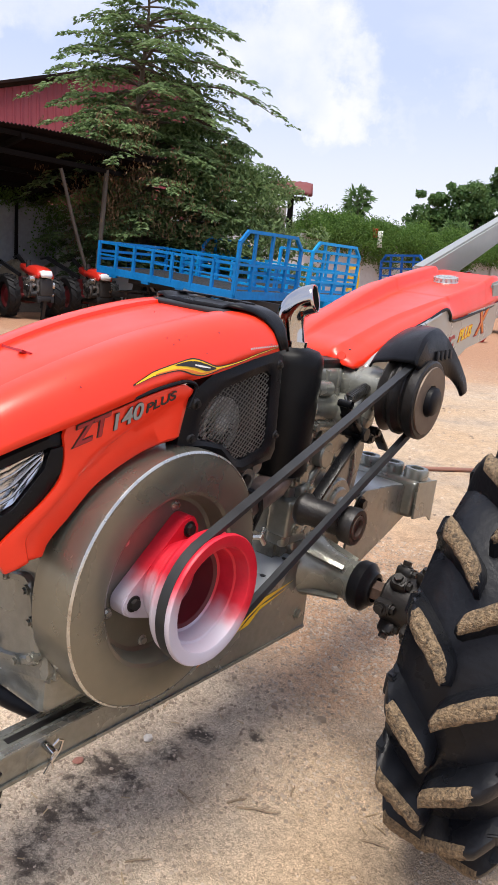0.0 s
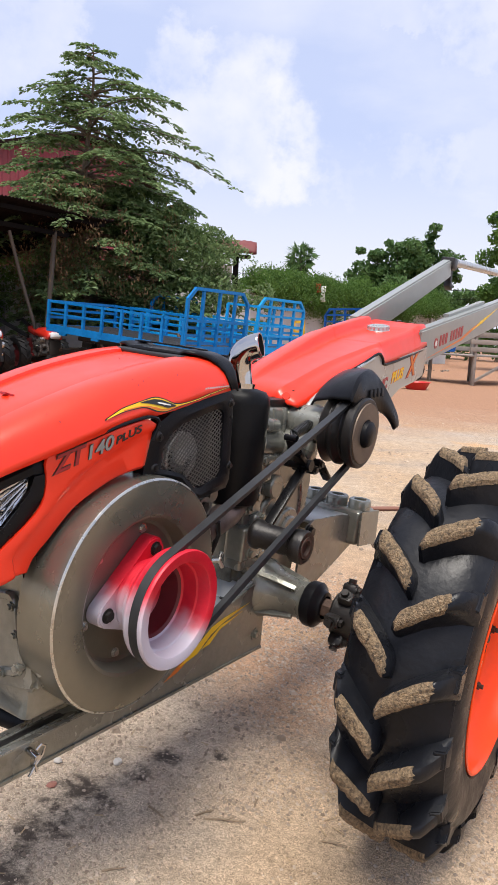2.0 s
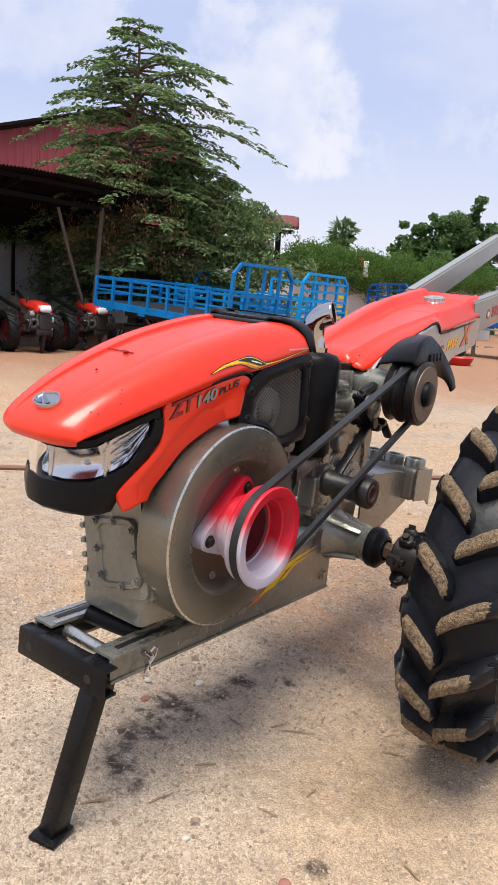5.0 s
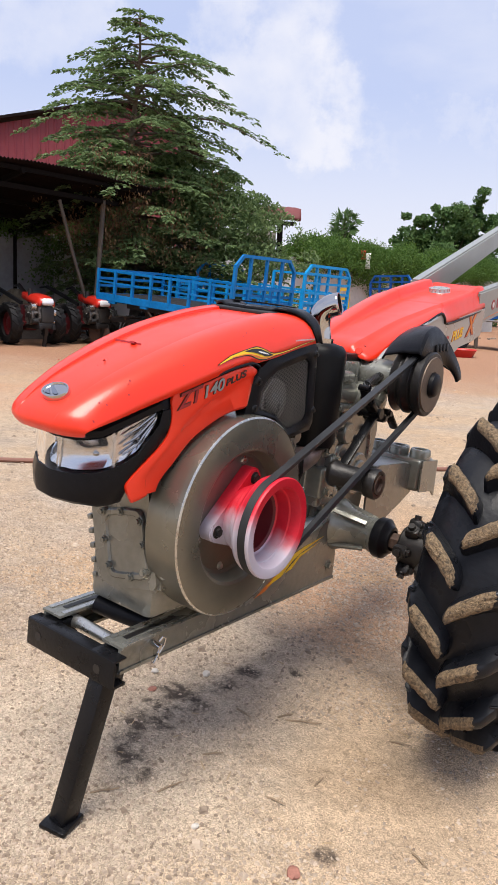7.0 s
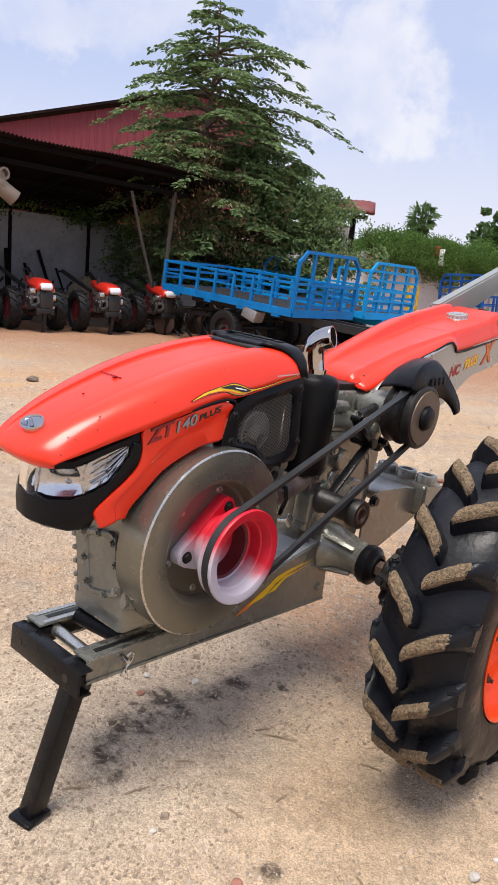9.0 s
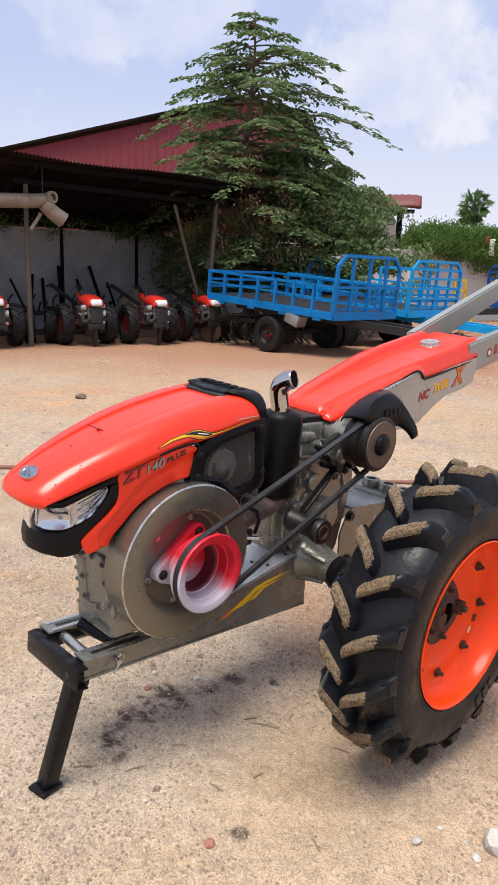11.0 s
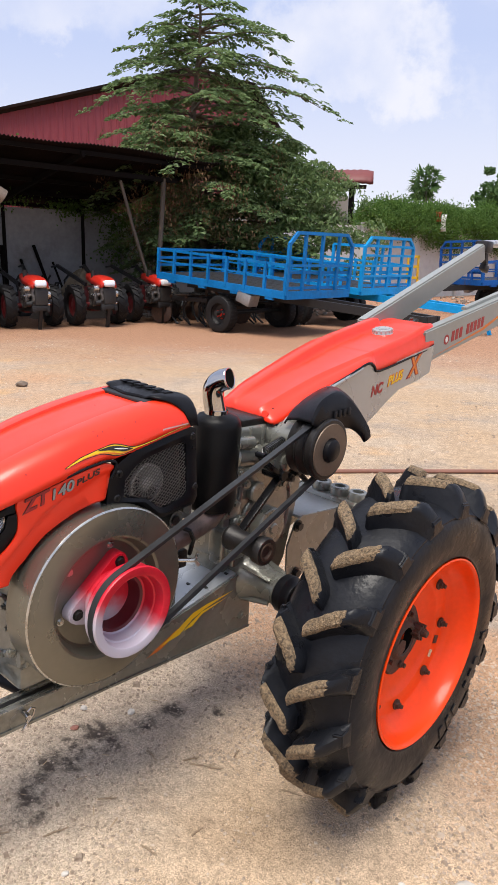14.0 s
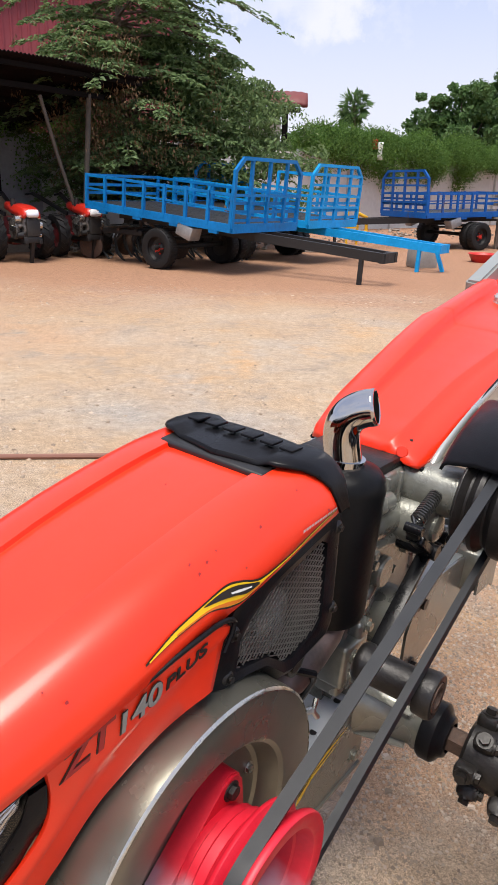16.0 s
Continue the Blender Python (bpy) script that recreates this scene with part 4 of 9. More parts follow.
    grid(bm, sweep([LENS_TOP, mids(LENS_TOP, LENS_LOW, 0.5), LENS_LOW], [0.003, 0.0005, 0.002]))
    lens = part("lens", bm, glass, lamp, closed=False)
    lens.visible_shadow = False
    bm = BM()
    grid(bm, sweep([EDGE_TOP, BUMP_LOW], [0.06, 0.06]))
    part("backing", bm, BLACK, tiller, closed=False)


build_nose()


# black cap across the back of the hood
def build_cap():
    bm = BM()
    rows = []
    for k, lift in ((0.0, 0.009), (0.04, 0.0135), (0.3, 0.0150), (0.75, 0.012), (0.95, 0.006), (1.0, -0.008)):
        row = []
        for i in range(25):
            f = -1 + 2 * i / 24
            fa = abs(f)
            u0 = -0.004 - 0.026 * (1 - fa) + (0.0 if fa < 0.62 else 0.060 * (fa - 0.62) / 0.38)
            u = u0 + (0.092 - u0 - 0.012 * fa) * k
            b, h, c = hood_at(min(u, 0.07))
            kk = lerp_table([(ff, q) for ff, q in ACROSS], fa)
            row.append(P(u, f * (b + 0.004), h - (h - c) * kk + lift * (1 - 0.80 * fa ** 3)))
        rows.append(row)
    grid(bm, rows)
    ob = part("hood_cap", bm, BLACK, tiller, "ribbed black plastic cap across the hood's rear")
    so = ob.modifiers.new("thick", "SOLIDIFY"); so.thickness, so.offset = 0.0045, -1
    # black box added for the shade in the open mouth under the cap's front edge
    bm = BM()
    box(bm, P(-0.006, 0, 0.9965), (0.058, 0.165, 0.011), (0, -6, 0), bevel=0.004, segs=3)
    part("mouth_shade_box", bm, DECAL_BLACK, ob)
    # raised plain bars across the cap
    for i in range(6):
        v = -0.075 + 0.030 * i
        bm = BM()
        box(bm, P(0.036, v, 1.0158 - 0.20 * v * v), (0.026, 0.0195, 0.0036), (math.degrees(0.4 * v), 0, 0), bevel=0.0010)
        part("raised_bar", bm, BLACK, ob)
    return ob


build_cap()


# grille: black frame, mesh of woven wire, screws, and a pale fan behind
def build_grille():
    out = [(-0.172, 0.790), (-0.170, 0.850), (-0.142, 0.884), (-0.105, 0.905), (0.0, 0.930), (0.062, 0.942), (0.082, 0.934), (0.104, 0.760), (0.095, 0.742), (0.0, 0.728), (-0.030, 0.735), (-0.075, 0.775), (-0.12, 0.785)]
    inn = [(-0.128, 0.800), (-0.126, 0.840), (-0.110, 0.862), (-0.075, 0.882), (0.0, 0.900), (0.036, 0.908), (0.052, 0.900), (0.068, 0.785), (0.058, 0.768), (0.0, 0.752), (-0.018, 0.755), (-0.060, 0.785), (-0.10, 0.795)]
    n = len(out)
    bm = BM()
    ring = lambda o, v: [bm.verts.new(P(a, v, b)) for a, b in o]
    mid = [((a[0] * 0.5 + b[0] * 0.5), (a[1] * 0.5 + b[1] * 0.5)) for a, b in zip(out, inn)]
    rings = [ring(out, 0.112), ring(out, 0.136), ring(mid, 0.143), ring(inn, 0.138), ring(inn, 0.112)]
    for a, b in zip(rings, rings[1:]):
        for i in range(n):
            j = (i + 1) % n
            bm.faces.new((a[i], a[j], b[j], b[i]))
    g = part("grille", bm, BLACK, tiller, "black grille frame with wire mesh")
    def inside(u, w):
        c = False
        for i in range(n):
            (x1, y1), (x2, y2) = inn[i], inn[i - 1]
            if (y1 > w) != (y2 > w) and u < (x2 - x1) * (w - y1) / (y2 - y1) + x1:
                c = not c
        return c
    bm = BM()
    for slope, gap in ((1.05, 0.0105), (-0.42, 0.0080)):
        for i in range(-40, 40):
            # slanting wires, cut where they leave the opening
            run = []
            for j in range(66):
                u = -0.16 + j * 0.005
                w = 0.83 + slope * u + i * gap
                if inside(u, w):
                    run.append((u, w))
                if run and (not inside(u, w) or j == 65):
                    if len(run) > 1:
                        vv = 0.134 + 0.0006 * slope
                        bar(bm, P(run[0][0], vv, run[0][1]), P(run[-1][0], vv, run[-1][1]), 0.0015, 0.0015, up=(0, 1, 0))
                    run = []
    part("wire_mesh", bm, mat("mesh_wire", (0.20, 0.195, 0.18), 0.35, 0.7), g, "fine grey woven wire mesh", smooth=0)
    bm = BM()
    fu, fw = -0.043, 0.813
    lathe(bm, [(0.0, 0.004), (0.012, 0.004), (0.017, 0.0), (0.019, -0.008), (0.0, -0.008)], P(fu, 0.118, fw), (0, -1, 0), 28, closed=False)
    lathe(bm, [(0.044, 0.002), (0.048, 0.0), (0.048, -0.008), (0.044, -0.008)], P(fu, 0.118, fw), (0, -1, 0), 36)
    for i in range(22):
        q = 2 * math.pi * i / 22
        r0, r1 = Vector((math.cos(q), math.sin(q))), Vector((math.cos(q + 0.16), math.sin(q + 0.16)))
        vs = [bm.verts.new(P(fu + r * e.x, vv, fw + r * e.y)) for r, e, vv in ((0.018, r0, 0.119), (0.045, r0, 0.119), (0.045, r1, 0.110), (0.018, r1, 0.110))]
        bm.faces.new(vs)
    part("fan", bm, mat("fan_grey", (0.42, 0.41, 0.38), 0.5, 0.4), g, "pale cooling fan behind the mesh", closed=False)
    bm = BM()
    box(bm, P(-0.02, 0.096, 0.83), (0.19, 0.004, 0.16))
    part("dark_screen", bm, DECAL_BLACK, g)
    for u, w in ((-0.145, 0.860), (0.068, 0.918), (0.088, 0.790), (-0.148, 0.805)):
        bm = BM()
        lathe(bm, [(0, 0.006), (0.005, 0.006), (0.008, 0.004), (0.010, 0.0), (0, 0.0)], P(u, 0.139, w), (0, -1, 0), 16, closed=False)
        hexbolt(bm, P(u, 0.144, w), (0, -1, 0), 0.0045, 0.004)
        part("screw", bm, GREASE, g, "small dark screw")


build_grille()


# flywheel and drive pulley
def build_flywheel():
    o = P(CRANK_U, 0, CRANK_W)
    bm = BM()
    lathe(bm, [(0.0, 0.085), (0.198, 0.085), (0.207, 0.092), (0.2090, 0.154), (0.2075, 0.1675), (0.202, 0.1695), (0.144, 0.1695), (0.138, 0.166), (0.128, 0.140), (0.122, 0.137), (0.060, 0.137), (0.0, 0.137)], o, (0, -1, 0), 96, closed=False)
    f = part("flywheel", bm, STEEL, tiller, "heavy grey machined engine flywheel", smooth=25)
    for k in range(6):
        a = radians(20 + 60 * k)
        bm = BM()
        hexbolt(bm, P(CRANK_U + 0.112 * math.cos(a), 0.137, CRANK_W + 0.112 * math.sin(a)), (0, -1, 0), 0.006, 0.006)
        part("bolt", bm, BARE, f)
    # bright scribed edge
    bm = BM()
    lathe(bm, [(0.2079, 0.1672), (0.2065, 0.1690), (0.2045, 0.1702), (0.2045, 0.1685)], o, (0, -1, 0), 96)
    part("worn_edge", bm, BARE, f)
    # flange plate: a rounded triangle, with a bolt in each corner
    pts = []
    for k in range(3):
        q = radians(72 + 120 * k)
        for i in range(9):
            e = q + radians(-60 + 15 * i)
            pts.append((CRANK_U + 0.082 * math.cos(q) + 0.022 * math.cos(e), CRANK_W + 0.082 * math.sin(q) + 0.022 * math.sin(e)))
    bm = BM()
    prism(bm, pts, 0.138, 0.166, P)
    bmesh.ops.bevel(bm, geom=[e for e in bm.edges if abs(e.verts[0].co.y + 0.166) < 1e-4 and abs(e.verts[1].co.y + 0.166) < 1e-4], offset=0.003, segments=2, affect="EDGES")
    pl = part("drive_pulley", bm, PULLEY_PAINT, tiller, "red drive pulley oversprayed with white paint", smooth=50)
    for k in range(3):
        a = radians(72 + 120 * k)
        bm = BM()
        hexbolt(bm, P(CRANK_U + 0.083 * math.cos(a), 0.1655, CRANK_W + 0.083 * math.sin(a)), (0, -1, 0), 0.009, 0.008)
        part("flange_bolt", bm, GREASE, pl, "dark flange bolt")
    bm = BM()
    lathe(bm, [(0.060, 0.160), (0.064, 0.166), (0.064, 0.174), (0.070, 0.177), (0.070, 0.186), (0.073, 0.189), (0.073, 0.200), (0.080, 0.206), (0.097, 0.212), (0.0995, 0.216), (0.0995, 0.2185), (0.090, 0.228), (0.090, 0.232), (0.1005, 0.243),
               (0.1035, 0.248), (0.1035, 0.253), (0.102, 0.2555), (0.086, 0.2555), (0.083, 0.2535), (0.078, 0.232), (0.0745, 0.230), (0.070, 0.205), (0.066, 0.202)], o, (0, -1, 0), 72, closed=False)
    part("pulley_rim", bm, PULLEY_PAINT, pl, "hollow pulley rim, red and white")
    # the hollow's shade is painted in as a darker red
    bm = BM()
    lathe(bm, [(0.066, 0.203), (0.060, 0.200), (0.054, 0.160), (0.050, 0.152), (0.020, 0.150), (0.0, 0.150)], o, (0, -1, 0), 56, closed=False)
    part("pulley_bore", bm, mat("shaded_red_bore", (0.10, 0.008, 0.012), 0.55), pl, "deep bore of the pulley, its shade put into a darker red", closed=False)
    bm = BM()
    lathe(bm, [(0.0, 0.164), (0.016, 0.164), (0.021, 0.160), (0.021, 0.148)], o, (0, -1, 0), 6, closed=False)
    part("centre_nut", bm, GREASE, pl, "greasy centre nut")


build_flywheel()

UP_U, UP_W, BELT_V = 0.450, 0.863, 0.2385


def build_belt():
    """The open V-belt round the drive pulley and the clutch pulley, lying on the tension roller."""
    c0, r0, c1, r1 = Vector((CRANK_U, CRANK_W)), 0.1005, Vector((UP_U, UP_W)), 0.078
    d = c1 - c0
    base = math.atan2(d.y, d.x)
    al = math.acos((r0 - r1) / d.length)
    pts = []
    for i in range(33):      # round the far pulley, from its top to its underside
        a = base + al - 2 * al * i / 32
        pts.append((c1.x + r1 * math.cos(a), c1.y + r1 * math.sin(a), math.cos(a), math.sin(a)))
    for i in range(41):
        a = base - al - (2 * math.pi - 2 * al) * i / 40
        pts.append((c0.x + r0 * math.cos(a), c0.y + r0 * math.sin(a), math.cos(a), math.sin(a)))
    bm = BM()
    rows = []
    for x, y, nx, ny in pts:
        rows.append([P(x + nx * h, BELT_V + s, y + ny * h) for s, h in ((-0.0085, 0.003), (0.0085, 0.003), (0.006, -0.0075), (-0.006, -0.0075))])
    vs = [[bm.verts.new(p) for p in r] for r in rows]
    k = len(vs)
    for i in range(k):
        a, b = vs[i], vs[(i + 1) % k]
        for j in range(4):
            bm.faces.new((a[j], a[(j + 1) % 4], b[(j + 1) % 4], b[j]))
    part("drive_belt", bm, BELT, tiller, "black rubber V-belt between the two pulleys", smooth=30)


build_belt()


def build_clutch_pulley():
    o = P(UP_U, 0, UP_W)
    bm = BM()
    prof = [(0.0, 0.186), (0.076, 0.186), (0.083, 0.190)]
    for g in range(2):
        a = 0.192 + g * 0.034
        prof += [(0.083, a), (0.071, a + 0.010), (0.071, a + 0.014), (0.083, a + 0.026)]
    prof += [(0.084, 0.262), (0.084, 0.270), (0.080, 0.273), (0.074, 0.2735), (0.0, 0.2735)]
    lathe(bm, prof, o, (0, -1, 0), 64, closed=False)
    p = part("clutch_pulley", bm, GREASE, tiller, "black two-groove clutch pulley with a worn brown face", smooth=30)
    bm = BM()
    lathe(bm, [(0.072, 0.2735), (0.071, 0.2765), (0.034, 0.2765), (0.033, 0.274)], o, (0, -1, 0), 56)
    part("worn_face", bm, PULLEY_FACE, p, "bare brown worn disc")
    bm = BM()
    lathe(bm, [(0.032, 0.272), (0.030, 0.286), (0.025, 0.290), (0.0, 0.291)], o, (0, -1, 0), 32, closed=False)
    part("hub_cap", bm, BLACK, p, "black hub cap")
    bm = BM()
    rod(bm, P(UP_U, 0.04, UP_W), P(UP_U, 0.19, UP_W), 0.045)
    part("pulley_shaft", bm, GREY, p)


build_clutch_pulley()


# black guard over the clutch pulley
def build_guard():
    # stations from front to back: inner edge (u, w), outer crest (u, w, v), lower edge of the outer face (u, w, v)
    arc = [(0.440, 0.917, 0.380, 0.939, 0.258, 0.381, 0.935, 0.259), (0.468, 0.945, 0.390, 0.969, 0.258, 0.430, 0.907, 0.265), (0.525, 0.974, 0.425, 0.997, 0.252, 0.456, 0.912, 0.268), (0.590, 0.993, 0.498, 1.011, 0.245, 0.492, 0.917, 0.270),
           (0.638, 0.994, 0.545, 0.997, 0.250, 0.532, 0.914, 0.274), (0.675, 0.968, 0.590, 0.955, 0.265, 0.562, 0.900, 0.280), (0.695, 0.935, 0.622, 0.910, 0.280, 0.580, 0.885, 0.286), (0.700, 0.915, 0.626, 0.882, 0.287, 0.593, 0.870, 0.290)]
    bm = BM()
    rows = []
    for iu, iw, eu, ew, ev, lu, lw, lv in fine_rows(arc, 3):
        i, e, l = Vector((iu - 0.030, 0.146, iw + 0.007)), Vector((eu, ev, ew)), Vector((lu, lv, lw))
        line = [l, l.lerp(e, 0.5) + Vector((0, 0.003, 0)), l.lerp(e, 0.90) + Vector((0, 0.002, 0)), e + Vector((0, -0.004, -0.001)), e.lerp(i, 0.10) + Vector((0, 0, 0.002)), e.lerp(i, 0.5) + Vector((0, 0, 0.005)), e.lerp(i, 0.93), i + Vector((0, 0, -0.003)), i + Vector((0, -0.004, -0.012))]
        rows.append([P(*q) for q in line])
    grid(bm, rows)
    g = part("pulley_guard", bm, BLACK, tiller, "black moulded plastic pulley guard with a pointed rear lip", smooth=32)
    so = g.modifiers.new("thick", "SOLIDIFY"); so.thickness, so.offset = 0.005, -1
    bm = BM()
    box(bm, P(0.545, 0.185, 1.0055), (0.042, 0.014, 0.006), (0, 8, 30), bevel=0.002)
    part("guard_rib", bm, BLACK, g)
    # plain raised bars where the maker's mark stands
    for i in range(4):
        bm = BM()
        box(bm, P(0.470 + 0.019 * i, 0.2655 + 0.0012 * i, 0.955 + 0.002 * i), (0.012, 0.004, 0.020), (-8, 12, 0), bevel=0.0008)
        part("guard_mark", bm, BLACK, g)


build_guard()


# silencer and exhaust
def build_muffler():
    u, v = 0.236, 0.060
    bm = BM()
    lathe(bm, [(0.0, 0.676), (0.050, 0.676), (0.060, 0.682), (0.064, 0.694), (0.064, 0.906), (0.061, 0.922), (0.051, 0.934), (0.026, 0.940), (0.0, 0.940)], P(u, v, 0), (0, 0, 1), 40, closed=False)
    m = part("muffler", bm, MUFFLER, tiller, "matt black upright silencer can")
    bm = BM()
    run = fine_rows([(0.232, 0.058, 0.930), (0.228, 0.053, 0.955), (0.224, 0.049, 0.980), (0.222, 0.050, 1.001), (0.224, 0.058, 1.018), (0.229, 0.073, 1.030), (0.235, 0.092, 1.037)], 3)
    pts = [P(*p) for p in run]
    tube(bm, pts, 0.0265, 28)
    bmesh.ops.delete(bm, geom=[f for f in bm.faces if len(f.verts) > 8], context="FACES_ONLY")
    t = part("tail_pipe", bm, CHROME, m, "curved chrome exhaust tail pipe", closed=False)
    so = t.modifiers.new("thick", "SOLIDIFY"); so.thickness, so.offset = 0.003, 0
    # closed black plug added for the shade inside the pipe's mouth
    bm = BM()
    tube(bm, pts[-9:-1] + [pts[-2].lerp(pts[-1], 0.75)], 0.0247, 28)
    part("bore_shade_plug", bm, BORE_SHADE, m, "black plug for the shade inside the tail pipe")
    bm = BM()
    lathe(bm, [(0.025, 0.936), (0.031, 0.936), (0.031, 0.950), (0.025, 0.950)], P(0.231, 0.057, 0), (0, 0, 1), 28)
    part("pipe_collar", bm, CHROME, m)
    bm = BM()
    tube(bm, [P(0.05, 0.040, 0.600), P(0.075, 0.068, 0.618), P(0.11, 0.080, 0.634), P(0.16, 0.080, 0.646), P(0.215, 0.074, 0.656), P(0.250, 0.066, 0.672), P(0.256, 0.062, 0.700)], 0.031, 20)
    part("exhaust_pipe", bm, EXHAUST, tiller, "heat-stained exhaust elbow under the silencer")


build_muffler()


# engine block below the hood
def build_engine():
    bm = BM()
    box(bm, P(-0.11, -0.005, 0.60), (0.48, 0.15, 0.40), bevel=0.018)
    e = part("engine_block", bm, GREY, tiller, "grey-green painted cast engine block")
    bm = BM()
    box(bm, P(-0.19, 0.015, 0.425), (0.33, 0.17, 0.08), bevel=0.014)
    part("oil_sump", bm, GREY, e)
    # the crank case end sits leaning: x across, y up along its own axes
    lean = radians(14)
    def face(u, x, y):
        return P(u, 0.027 + x * math.cos(lean) - y * math.sin(lean), 0.526 + x * math.sin(lean) + y * math.cos(lean))
    bm = BM()
    case = [(-0.100, -0.075), (-0.060, -0.098), (0.066, -0.098), (0.078, -0.08), (0.078, 0.11), (-0.100, 0.11)]
    a, b = [[bm.verts.new(face(u, x, y)) for x, y in case] for u in (-0.330, -0.361)]
    bm.faces.new(a); bm.faces.new(b[::-1])
    for i in range(len(case)):
        j = (i + 1) % len(case)
        bm.faces.new((a[i], b[i], b[j], a[j]))
    bmesh.ops.bevel(bm, geom=list(bm.edges), offset=0.009, segments=2, affect="EDGES")
    part("front_case", bm, GREY, e)
    # bolted cover on the front: raised lip round a sunk panel
    bm = BM()
    ring = []
    for cut, u in ((0.0, -0.357), (0.0, -0.367), (0.003, -0.371), (0.011, -0.371), (0.014, -0.366)):
        loop = []
        for k in range(40):
            an = 2 * math.pi * (k + 0.5) / 40
            cx, sx = math.cos(an), math.sin(an)
            f = (abs(cx) ** 7 + abs(sx) ** 7) ** (-1 / 7)
            loop.append(bm.verts.new(face(u, (0.057 - cut) * f * cx, (0.070 - cut) * f * sx)))
        ring.append(loop)
    for p, q in zip(ring, ring[1:]):
        for k in range(40):
            bm.faces.new((p[k], p[(k + 1) % 40], q[(k + 1) % 40], q[k]))
    bm.faces.new(ring[-1])
    c = part("front_cover", bm, GREY, e, "bolted front cover with a raised lip")
    for x, y in ((-0.050, 0.064), (0.0, 0.064), (0.046, 0.046), (0.050, 0.0), (0.050, -0.052), (0.010, -0.064), (-0.048, -0.044), (-0.052, 0.008)):
        bm = BM()
        rod(bm, face(-0.362, x, y), face(-0.373, x, y), 0.0085, n=14)
        hexbolt(bm, face(-0.373, x, y), (-1, 0, 0), 0.0055, 0.006)
        part("cover_bolt", bm, GREY, c)
    for i in range(6):
        bm = BM()
        o, q = face(-0.345, -0.098, 0.080 - i * 0.030), face(-0.345, -0.112, 0.080 - i * 0.030)
        bar(bm, o, q, 0.028, 0.012, bevel=0.004)
        part("casting_rib", bm, GREY, e)
    for y in (0.080, 0.035, -0.010, -0.060):
        bm = BM()
        rod(bm, face(-0.335, 0.080, y), face(-0.352, 0.086, y), 0.011, n=14)
        hexbolt(bm, face(-0.352, 0.086, y), (-1, 0, 0), 0.0075, 0.008)
        part("side_bolt", bm, GREY, e)
    # parts seen between flywheel and silencer
    bm = BM()
    box(bm, P(0.10, 0.02, 0.70), (0.12, 0.10, 0.06), bevel=0.01)
    rod(bm, P(0.06, 0.06, 0.70), P(0.06, 0.115, 0.70), 0.022)
    rod(bm, P(0.11, 0.04, 0.72), P(0.11, 0.10, 0.715), 0.014)
    part("fuel_pump", bm, GREY, e)
    bm = BM()
    tube(bm, [P(0.05, 0.10, 0.69), P(0.10, 0.125, 0.665), P(0.13, 0.11, 0.63), P(0.14, 0.09, 0.58)], 0.006, 8)
    part("fuel_line", bm, BLACK, e)
    bm = BM()
    rod(bm, P(0.055, 0.085, 0.705), P(0.055, 0.12, 0.700), 0.012)
    part("control_linkage", bm, GREASE, e)
    bm = BM()
    box(bm, P(0.125, 0.06, 0.56), (0.05, 0.03, 0.05), bevel=0.006)
    part("control_linkage", bm, GREASE, e)
    bm = BM()
    tube(bm, [P(0.095, 0.085, 0.572), P(0.140, 0.115, 0.572)], 0.006, 8)
    tube(bm, [P(0.148, 0.113, 0.588), P(0.136, 0.116, 0.572), P(0.148, 0.119, 0.556)], 0.0045, 8)
    part("wing_nut", bm, BARE, e, "bare steel wing nut")


build_engine()


